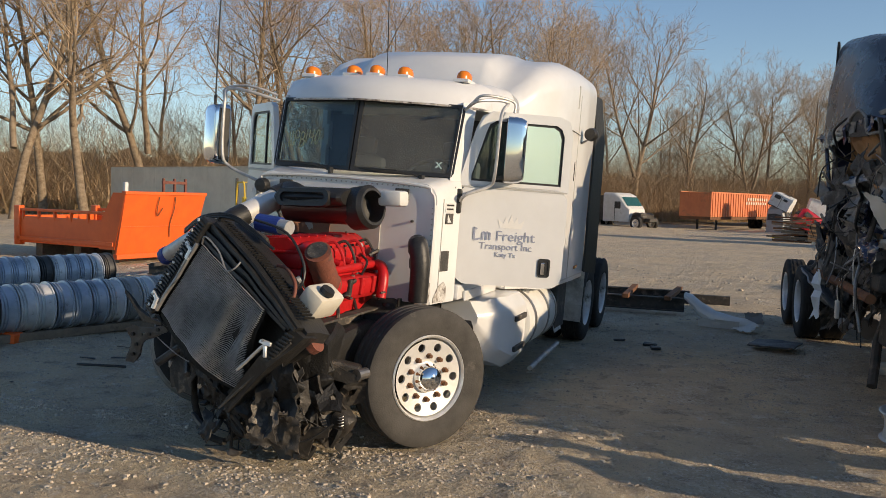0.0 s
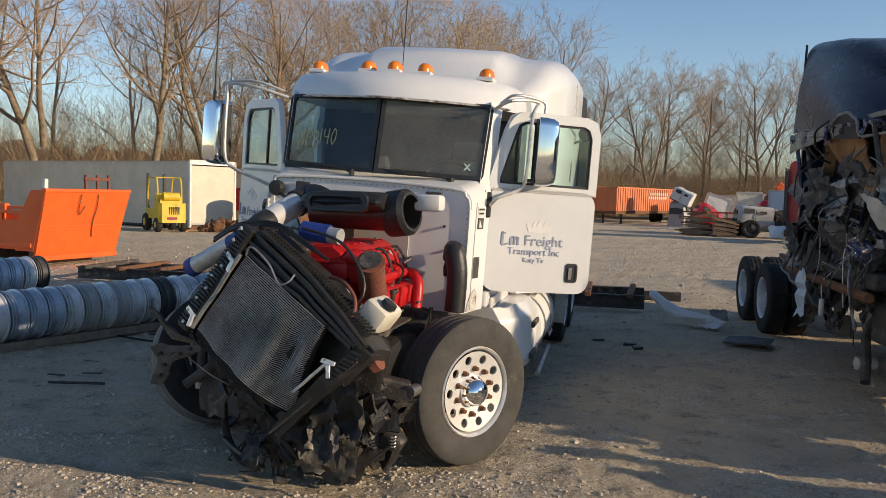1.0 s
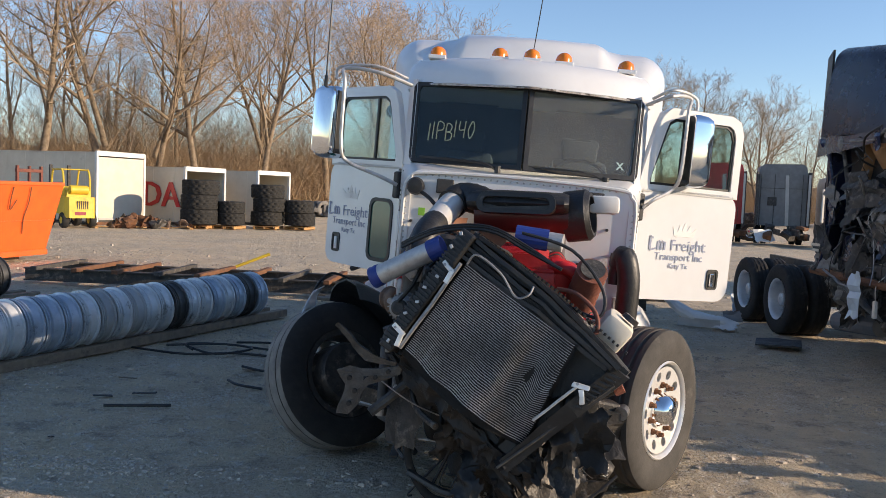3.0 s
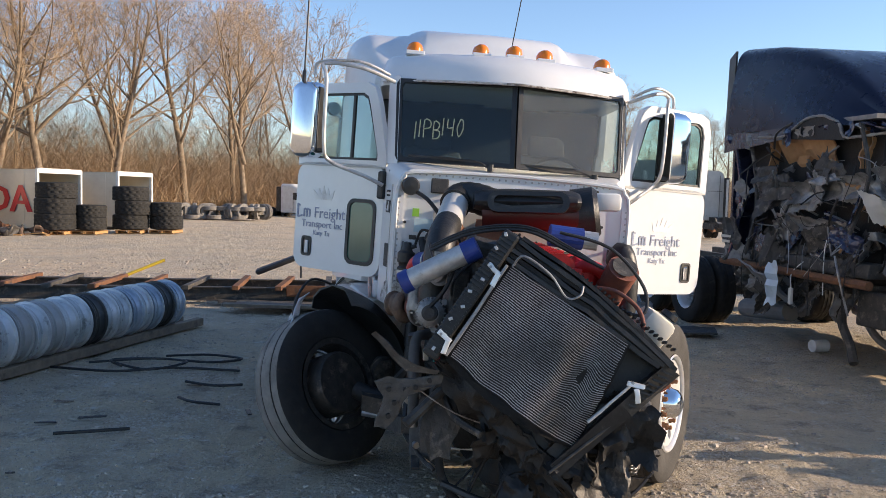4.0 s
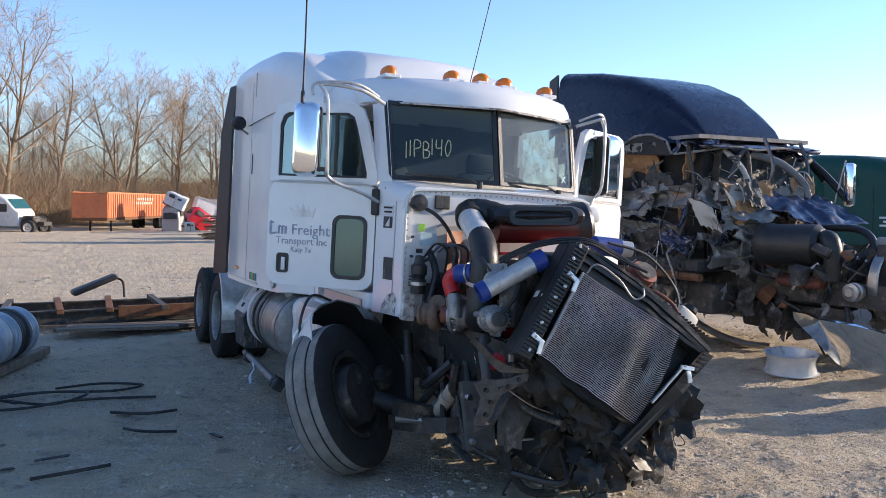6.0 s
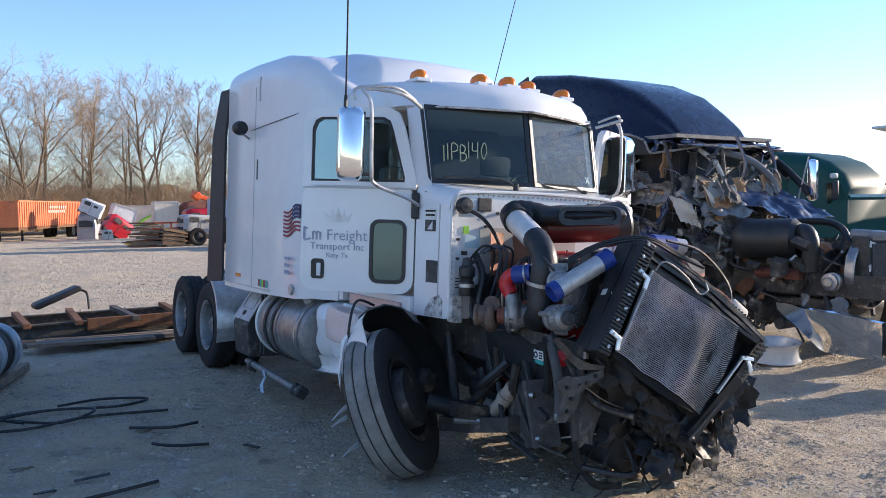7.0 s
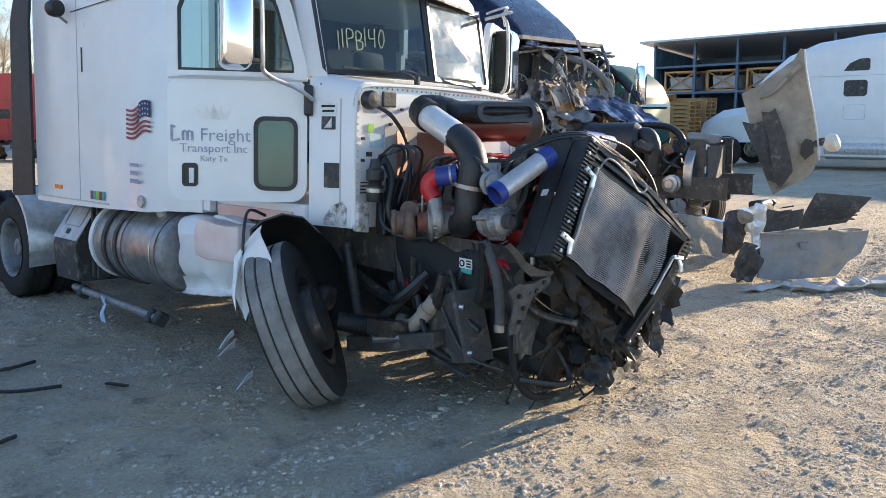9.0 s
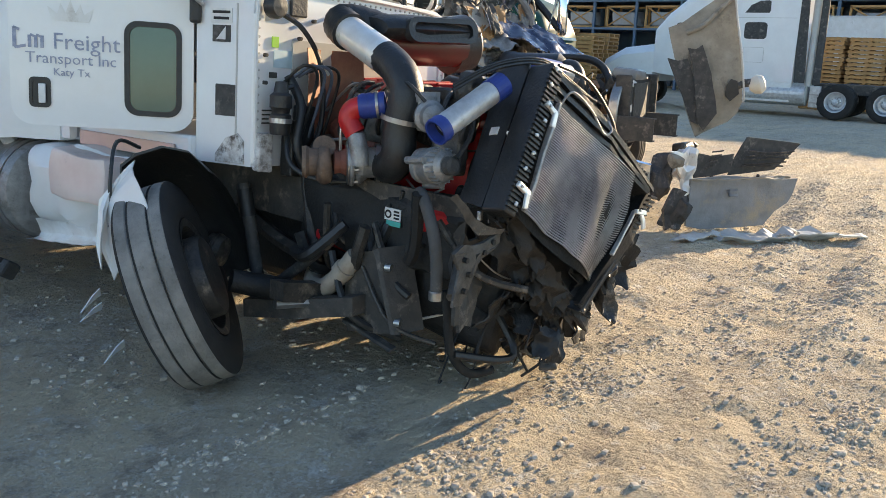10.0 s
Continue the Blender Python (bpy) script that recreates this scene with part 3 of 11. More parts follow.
def disc_with_holes(r_in, r_hole, hole, r_out, count, y0, y1):
    """A wheel disc with round hand holes; y0 at the middle, y1 at the rim."""
    bm = bmesh.new()
    n = 8
    for s in range(count):
        a0 = 2 * math.pi * s / count
        half = math.pi / count
        edge = [(r_out, half * (1 - 2 * k / n)) for k in range(n)] + [(r_out + (r_in - r_out) * k / n, -half) for k in range(n)]
        edge += [(r_in, -half + 2 * half * k / n) for k in range(n)] + [(r_in + (r_out - r_in) * k / n, half) for k in range(n)]
        put = lambda r, a, d=0.0: bm.verts.new((r * math.cos(a0 + a), y0 + (y1 - y0) * (r - r_in) / (r_out - r_in) + d, r * math.sin(a0 + a)))
        outer = [put(*e) for e in edge]
        inner, deep = [], []
        for r, a in edge:
            dx, dy = r * math.cos(a) - r_hole, r * math.sin(a)
            d = math.hypot(dx, dy)
            hx, hy = r_hole + dx / d * hole, dy / d * hole
            inner.append(put(math.hypot(hx, hy), math.atan2(hy, hx)))
            deep.append(put(math.hypot(hx, hy), math.atan2(hy, hx), 0.02))
        m = len(edge)
        for k in range(m):
            bm.faces.new((outer[k], outer[(k + 1) % m], inner[(k + 1) % m], inner[k]))
            bm.faces.new((inner[k], inner[(k + 1) % m], deep[(k + 1) % m], deep[k]))
    bmesh.ops.remove_doubles(bm, verts=bm.verts, dist=0.0004)
    return bm


TURN_Y = pose(0, 0, 0, 90, 0, 0)      # turns a lathe's z axis to -y


def steer_wheel(parent, m, outer=True):
    """A front wheel; its outer side faces local -y."""
    w = new("wheel")
    w.parent, w.matrix_basis = parent, m
    part("tyre", tyre_mesh(0.512 if outer else 0.52, 0.29, 0.30), DUSTY if outer else RUBBER, w, "worn dusty tyre" if outer else "deflated black tyre", smooth=True)
    if not outer:
        part("tread", lathe([(0.500, -0.128), (0.519, -0.110), (0.523, -0.06), (0.512, -0.05), (0.523, -0.04), (0.523, 0.04), (0.512, 0.05), (0.523, 0.06), (0.519, 0.110), (0.500, 0.128)], 60, TURN_Y), TREAD, w, "dusty scuffed tread", smooth=True)
        for a in (3.0, 3.45, 4.35):
            part("nut_spike", rod((0.26 * math.cos(a), -0.12, 0.26 * math.sin(a)), (0.27 * math.cos(a), -0.27, 0.27 * math.sin(a)), 0.022, 0.002, seg=8), CHROME, w, "chrome spike nut cover")
    prof = [(0.316, -0.125), (0.308, -0.134), (0.298, -0.124), (0.286, -0.10), (0.276, -0.04), (0.276, 0.04), (0.288, 0.10), (0.315, 0.128), (0.276, 0.12), (0.264, 0.03), (0.264, -0.05)]
    part("rim", lathe([(r, -y) for r, y in prof], 48, TURN_Y), ALU if outer else GRIME, w, "polished aluminium rim" if outer else "grimy rim inside", smooth=True)
    part("disc", disc_with_holes(0.10, 0.226, 0.031, 0.278, 10, -0.085, -0.112), ALU, w, smooth=False)
    bm = lathe([(0.112, 0.080), (0.110, 0.105), (0.098, 0.125), (0.090, 0.155), (0.066, 0.18), (0.03, 0.195), (0.0, 0.198)], 28, TURN_Y)
    part("hub_cap", bm, CHROME, w, "chrome hub cap", smooth=True)
    nut = None
    for k in range(10):
        a = 2 * math.pi * (k + 0.5) / 10
        at = pose(0.158 * math.cos(a), -0.090, 0.158 * math.sin(a))
        if nut is None:
            b = lathe([(0.021, 0.0), (0.021, 0.018), (0.015, 0.02), (0.015, 0.042), (0.0, 0.048)], 6, TURN_Y)
            nut = part("lug_nut", b, RUST, w, "rusty lug nut", at)
        else:
            c = nut.copy()
            scene.collection.objects.link(c)
            c.matrix_basis = at
    if not outer:
        part("brake_drum", lathe([(0.0, -0.17), (0.20, -0.17), (0.215, -0.15), (0.215, 0.03)], 32, TURN_Y), GRIME, w, smooth=True)
    return w


def dual_wheel(parent, m, rim=RIMGREY, dual=True):
    """A pair of drive tyres; the outer side faces local -y."""
    w = new("wheel")
    w.parent, w.matrix_basis = parent, m
    part("tyre", tyre_mesh(0.505, 0.27, 0.285, 1), RUBBER, w, smooth=True)
    part("rim", lathe([(0.298, 0.125), (0.285, 0.12), (0.268, 0.10), (0.262, 0.05), (0.255, -0.06), (0.22, -0.10), (0.15, -0.11), (0.14, -0.05), (0.09, -0.03), (0.085, 0.06), (0.06, 0.075), (0, 0.078)], 36, TURN_Y), rim, w, smooth=True)
    part("rim_back", lathe([(0.298, -0.125), (0.268, -0.11), (0.262, 0.05)], 36, TURN_Y), rim, w, smooth=True)
    if dual:
        part("tyre", tyre_mesh(0.505, 0.27, 0.285, 1), RUBBER, w, m=pose(0, 0.325, 0), smooth=True)
    nut = None
    for k in range(10):
        a = 2 * math.pi * k / 10
        at = pose(0.12 * math.cos(a), 0, 0.12 * math.sin(a))
        if nut is None:
            nut = part("lug_nut", rod((0, 0.05, 0), (0, -0.005, 0), 0.014, seg=6), STEEL, w, "", at)
        else:
            c = new("lug_nut", nut.data)
            c.parent, c.matrix_basis = w, at
    return w


# ---- the white wrecked truck ----
T = pose(-0.04, 0, 0.0, 0, 3.0, 3.4)
W2L = T.inverted()
truck = thing("semi_truck", T, "white wrecked sleeper semi truck without hood, both doors open", "truck")


def cut(y, w, zb, zt, r, bulge=0.0):
    """Half-round topped section of the sleeper at y."""
    pts = [(-w, y, zb)]
    for k in range(7):
        a = radians(180 - 90 * k / 6)
        pts.append((-w + r + r * math.cos(a), y, zt - r + r * math.sin(a)))
    pts += [(-0.84, y, zt), (-0.72, y, zt + bulge * 0.22), (-0.64, y, zt + bulge * 0.78), (-0.57, y, zt + bulge), (0, y, zt + bulge * 1.1), (0.57, y, zt + bulge), (0.64, y, zt + bulge * 0.78), (0.72, y, zt + bulge * 0.22), (0.84, y, zt)]
    for k in range(7):
        a = radians(90 - 90 * k / 6)
        pts.append((w - r + r * math.cos(a), y, zt - r + r * math.sin(a)))
    pts.append((w, y, zb))
    return pts


rings = [cut(0.92, 1.00, 1.02, 2.85, 0.14, 0.07), cut(1.0, 1.05, 1.02, 2.92, 0.16, 0.17), cut(1.07, 1.10, 1.02, 2.98, 0.16, 0.20), cut(1.16, 1.15, 1.02, 3.05, 0.18, 0.17), cut(1.34, 1.225, 1.0, 3.16, 0.24, 0.11),
         cut(1.6, 1.27, 1.0, 3.24, 0.26, 0.08), cut(2.0, 1.285, 0.99, 3.31, 0.26, 0.06), cut(2.7, 1.29, 0.98, 3.335, 0.24, 0.05), cut(3.34, 1.285, 0.98, 3.33, 0.22, 0.04), cut(3.42, 1.25, 1.0, 3.24, 0.22, 0.05)]
sleeper = part("sleeper", loft(rings), WHITE, truck, "white sleeper box with raised roof fairing", smooth=True)

# cab: cowl, posts, roof, floor
def cowl_ring(y, w, zb, zt, r):
    return [(-w, y, zb)] + [(-w + r - r * math.cos(radians(90 * k / 5)), y, zt - r + r * math.sin(radians(90 * k / 5))) for k in range(6)] + \
           [(w - r + r * math.sin(radians(90 * k / 5)), y, zt - r + r * math.cos(radians(90 * k / 5))) for k in range(6)] + [(w, y, zb)]


part("cowl", loft([cowl_ring(-0.60, 0.815, 1.02, 1.965, 0.14), cowl_ring(-0.42, 0.845, 1.02, 1.995, 0.13), cowl_ring(-0.24, 0.885, 1.02, 2.04, 0.10)]), WHITE, truck, "white riveted cowl and firewall", smooth=True)
part("cab_floor", box((0, 0.36, 1.09), (1.84, 1.2, 0.13), bevel=0.02), WHITE, truck)
roof_rings = []
BROW = ((-0.955, 0.05, 0.22), (-0.945, 0.0, 0.12), (-0.91, -0.06, 0.05), (-0.84, -0.15, 0.012), (-0.6, -0.285, 0), (-0.3, -0.39, 0), (0, -0.475, 0), (0.3, -0.39, 0), (0.6, -0.285, 0), (0.84, -0.15, 0.012), (0.91, -0.06, 0.05), (0.945, 0.0, 0.12), (0.955, 0.05, 0.22))
for x, y0, dz in BROW:
    roof_rings.append([(x, y0 + 0.19, 2.60), (x, y0 + 0.19, 2.815 - dz), (x, y0 + 0.36, 2.845 - dz), (x, 0.45, 2.875 - dz), (x, 0.96, 2.90 - dz), (x, 0.96, 2.58)])
part("cab_roof", loft(roof_rings), WHITE, truck, smooth=True)
for s in (-1, 1):
    part("windshield_post", loft([[(s * 0.89, -0.20, 2.0), (s * 0.81, -0.335, 2.0), (s * 0.795, -0.30, 2.0), (s * 0.87, -0.15, 2.0)],
                                  [(s * 0.895, -0.05, 2.64), (s * 0.825, -0.185, 2.64), (s * 0.81, -0.155, 2.64), (s * 0.875, 0.0, 2.64)]]), WHITE, truck)
    part("rear_post", box((s * 0.965, 0.88, 1.83), (0.05, 0.10, 1.58)), WHITE, truck)
    part("rivet_strip", loft([[(s * 0.812, -0.612, 1.04), (s * 0.757, -0.612, 1.04), (s * 0.757, -0.60, 1.04), (s * 0.819, -0.60, 1.04)], [(s * 0.812, -0.612, 1.80), (s * 0.757, -0.612, 1.80), (s * 0.757, -0.60, 1.80), (s * 0.819, -0.60, 1.80)]]), WHITE, truck)

# sun visor with its crease
vis = []
for x, y0, dz in ((-0.945, 0.03, 0.10), (-0.92, -0.04, 0.04), (-0.86, -0.125, 0.012), (-0.6, -0.285, 0), (-0.3, -0.39, 0), (0, -0.475, 0), (0.3, -0.39, 0), (0.6, -0.285, 0), (0.86, -0.125, 0.012), (0.92, -0.04, 0.04), (0.945, 0.03, 0.10)):
    vis.append([(x, y0, 2.612), (x, y0 + 0.018, 2.606), (x, y0 + 0.12, 2.72 - dz), (x, y0 + 0.27, 2.80 - dz), (x, y0 + 0.27, 2.838 - dz), (x, y0 + 0.115, 2.792 - dz), (x, y0 + 0.035, 2.70 - dz * 0.5)])
part("sun_visor", loft(vis), WHITE, truck, "white creased sun visor over the windshield", smooth=True)
part("visor_edge", hose([(x, y0 + 0.012, 2.603) for x, y0, dz in BROW[2:-2]], 0.008, 6, steps=2), SCUFF, truck, "rusty lower edge of the visor")
for x, y in ((-0.72, 0.095), (-0.24, -0.05), (0.0, -0.10), (0.24, -0.05), (0.72, 0.095)):
    lamp = part("marker_lamp", loft([[(x + 0.062 * math.cos(a) * k, y + 0.095 * math.sin(a) * k - 0.02 * (1 - k), 2.848 + h) for a in [i * math.pi / 7 for i in range(14)]] for k, h in ((1.0, 0.0), (1.0, 0.035), (0.85, 0.06), (0.45, 0.078))]), AMBER, truck, "amber cab marker lamp", smooth=True)
    part("lamp_base", box((x, y, 2.838), (0.135, 0.20, 0.03), (-2, 0, 0), bevel=0.006), WHITE, lamp)

# windshield in two panes, black gasket, wipers
for s in (-1, 1):
    a0, a1 = Vector((s * 0.012, -0.508, 2.02)), Vector((s * 0.81, -0.315, 2.02))
    b0, b1 = Vector((s * 0.012, -0.388, 2.62)), Vector((s * 0.83, -0.172, 2.615))
    inset = lambda u, v: (a0 * (1 - u) + a1 * u) * (1 - v) + (b0 * (1 - u) + b1 * u) * v
    nrm = (a1 - a0).cross(b0 - a0).normalized() * s
    corners = [(0.03, 0.05), (0.95, 0.05), (0.97, 0.09), (0.97, 0.90), (0.95, 0.95), (0.03, 0.95)]
    pane = part("windshield_pane", loft([[inset(u, v) + nrm * -0.004 for u, v in corners], [inset(u, v) + nrm * 0.002 for u, v in corners]]), SUNLITPANE if inset(0.5, 0.5).x > 0 else WINDSCREEN, truck, "dusty windshield pane")
    pane.visible_shadow = False
    outer = [(-0.01, 0.0), (1.0, 0.0), (1.02, 0.06), (1.02, 0.93), (0.99, 1.0), (-0.01, 1.0)]
    bm = bmesh.new()
    vo = [[bm.verts.new(inset(u, v) + nrm * d) for u, v in outer] for d in (0.012, -0.015)]
    vi = [[bm.verts.new(inset(u, v) + nrm * d) for u, v in corners] for d in (0.012, -0.015)]
    for k in range(6):
        q = (k + 1) % 6
        for f in ((vo[0][k], vo[0][q], vi[0][q], vi[0][k]), (vo[1][k], vi[1][k], vi[1][q], vo[1][q]), (vo[0][k], vo[1][k], vo[1][q], vo[0][q]), (vi[0][k], vi[0][q], vi[1][q], vi[1][k])):
            bm.faces.new(f)
    part("gasket", bm, BLACK, truck, "black rubber windshield gasket")
    base = Vector((-0.17, -0.515, 2.005)) if s < 0 else Vector((0.60, -0.415, 1.995))
    tip = base + Vector((-0.42, 0.095 if s < 0 else -0.085, 0.055))
    wiper = part("wiper", hose([base, base + Vector((-0.1, -0.015, 0.04)), (base + tip) / 2 + Vector((0, -0.01, 0.02)), tip], 0.009, 6), BLACK, truck, "black windshield wiper")
    part("blade", rod(tip + Vector((-0.15, 0.01, 0.0)), tip + Vector((0.25, -0.02, -0.005)), 0.008, seg=6), BLACK, wiper)
    part("pivot", lathe([(0.0, 0.03), (0.022, 0.03), (0.022, -0.02)], 10, Matrix.Translation(base)), BLACK, wiper)
STROKES = {"1": ["0,1 0,0"], "P": ["0,0 0,1 .5,.9 .5,.55 0,.5"], "B": ["0,0 0,1 .45,.85 .35,.55 0,.52", "0,.52 .5,.4 .45,.05 0,0"], "4": ["0,1 0,.5 .5,.5", ".5,1 .45,0"], "0": [".25,1 0,.5 .2,0 .5,.4 .45,.9 .25,1"]}
pen, bm = 0.0, bmesh.new()
for ch in "11PB140":
    for line in STROKES[ch]:
        pts = [tuple(float(q) for q in p.split(",")) for p in line.split()]
        hose([(pen + x * 0.085 + z * 0.015, 0, z * 0.125 + 0.012 * math.sin(pen * 40)) for x, z in pts], 0.0045, 5, bm, 3)
    pen += 0.032 if ch == "1" else 0.068
chalk = part("chalk_number", bm, CHALK, truck, "stock number chalked on the windshield", pose(-0.70, -0.312, 2.185, -11, -7, -13.8))
part("chalk_cross", writing("x", 0.12, 0.001), LABELBLUE, truck, "chalk cross", pose(0.70, -0.325, 2.09, -11, 0, 13.8))

# inside of the cab: dashboard, seats, steering wheel, curtain
part("dashboard", loft([[(-0.86, -0.33, 1.95), (0.86, -0.33, 1.95), (0.86, -0.33, 1.6), (-0.86, -0.33, 1.6)], [(-0.86, 0.02, 2.03), (0.86, 0.02, 2.03), (0.86, 0.02, 1.6), (-0.86, 0.02, 1.6)], [(-0.86, 0.12, 1.93), (0.86, 0.12, 1.93), (0.86, 0.12, 1.6), (-0.86, 0.12, 1.6)]]), GREY, truck, "grey dashboard")
part("curtain", box((0, 0.90, 1.88), (1.86, 0.03, 1.42)), SEATS, truck, "dark sleeper curtain behind the seats")
for s in (-1, 1):
    seat = part("seat", box((s * 0.48, 0.45, 1.50), (0.50, 0.50, 0.16), bevel=0.05), SEATS, truck, "grey cloth seat", smooth=True)
    part("backrest", box((s * 0.48, 0.70, 1.86), (0.48, 0.14, 0.68), (-8, 0, 0), bevel=0.06), SEATS, seat, smooth=True)
    part("headrest", box((s * 0.48, 0.745, 2.27), (0.30, 0.10, 0.18), (-8, 0, 0), bevel=0.04), SEATS, seat, smooth=True)
m = pose(0.45, 0.10, 1.98, 55, 0, 0)
part("steering_wheel", hose([m @ Vector((0.23 * math.cos(a), 0.23 * math.sin(a), 0)) for a in [i * math.pi / 10 for i in range(21)]], 0.016, 8, steps=2), BLACK, truck, "black steering wheel")

# black fairing strips behind the sleeper, side seams, sleeper hatch, speaker-shaped lamp
for s in (-1, 1):
    part("side_extender", loft([[(s * 1.30, 3.42, 1.02), (s * 1.40, 3.64, 1.0), (s * 1.38, 3.65, 1.0), (s * 1.275, 3.42, 1.02)], [(s * 1.30, 3.42, 2.6), (s * 1.375, 3.64, 2.6), (s * 1.355, 3.65, 2.6), (s * 1.275, 3.42, 2.6)],
                               [(s * 1.26, 3.42, 3.14), (s * 1.31, 3.58, 3.12), (s * 1.29, 3.59, 3.12), (s * 1.23, 3.42, 3.14)]]), BLACK, truck, "black rubber side extender behind the sleeper", smooth=True)
    part("seam", box((s * 1.2885, 2.40, 2.02), (0.006, 0.008, 2.0)), SILVER, truck)
    part("flank_cable", hose([(s * 1.292, 2.5, 2.60), (s * 1.292, 2.0, 2.62), (s * 1.275, 1.6, 2.64), (s * 1.22, 1.34, 2.67)], 0.004, 5), MATT, truck, "thin cable along the sleeper flank")
    part("grab_slot", box((s * 1.288, 2.28, 2.99), (0.012, 0.035, 0.24), bevel=0.005), SILVER, truck)
    part("grab_slot", box((s * 1.289, 2.31, 2.20), (0.012, 0.02, 0.20), bevel=0.005), MATT, truck)
    lampb = part("work_lamp", lathe([(0.0, 0.05), (0.065, 0.045), (0.075, 0.0), (0.06, -0.05), (0.03, -0.07)], 18, pose(s * 1.40, 2.55, 2.62, 90, 0, -s * 20)), BLACK, truck, "small black round work lamp", smooth=True)
    part("bracket", rod((s * 1.29, 2.58, 2.52), (s * 1.39, 2.56, 2.58), 0.012, seg=8), STEEL, lampb)
    part("marker_light", box((s * 1.292, 2.84, 1.125), (0.012, 0.16, 0.035), bevel=0.004), AMBER, truck, "amber side marker")
part("roof_vent", lathe([(0.0, 0.06), (0.03, 0.05), (0.02, 0.02), (0.06, 0.0)], 14, Matrix.Translation((0.75, 1.15, 2.99))), BLACK, truck)
part("roof_aerial", rod((-0.86, 1.3, 3.10), (-0.86, 1.45, 3.14), 0.012, seg=6), BLACK, truck)

# decals on the sleeper flank: flag and bars of writing
flag_m = pose(-1.252, 1.42, 1.70, 0, 0, -79)
wave = lambda x: 0.016 * math.sin(x * 26) + 0.22 * x


def flag_strip(x0, x1, z0, z1):
    """A strip of the waving flag in the x, z plane."""
    b = bmesh.new()
    rows = []
    for k in range(13):
        x = x0 + (x1 - x0) * k / 12
        rows.append([b.verts.new((x, y, z + wave(x))) for y, z in ((0, z0), (0, z1), (0.004, z1), (0.004, z0))])
    for a, c in zip(rows, rows[1:]):
        for q in range(4):
            b.faces.new((a[q], a[(q + 1) % 4], c[(q + 1) % 4], c[q]))
    return b


flag = part("flag_decal", flag_strip(0.01, 0.14, 0.0, 0.125), FLAGBLUE, truck, "small waving stars and stripes decal", flag_m)
for k in range(7):
    z = -0.115 + k * 0.035
    part("stripe", flag_strip(-0.14, 0.005 if z > -0.01 else 0.14, z, z + 0.018), FLAGRED, flag)
for k in range(12):
    x, z = 0.03 + 0.03 * (k % 4), 0.022 + 0.038 * (k // 4)
    part("star", box((x, -0.002, z + wave(x)), (0.010, 0.003, 0.010), (0, 45, 0)), LABELWHITE, flag)
for k in range(3):
    for q in range(9 - (k == 1)):
        part("number_bar", box((0, 0, 0), (0.019 + 0.006 * ((q + k) % 2), 0.003, 0.034 - 0.008 * ((q * 3 + k) % 3 == 0))), LETTER, truck, m=pose(-1.266 + 0.1564 * (0.126 - 0.0315 * q), 1.50 + 0.9877 * (0.126 - 0.0315 * q), 1.36 - 0.062 * k, 0, 0, -81))
for k, mt in enumerate((TEAL, FLAGRED, LABELGREEN, TEAL, FLAGRED)):
    part("sticker", box((0, 0, 0), (0.045, 0.004, 0.07)), mt, truck, m=pose(-1.292, 1.95 + 0.055 * k, 1.09, 0, 0, -90))


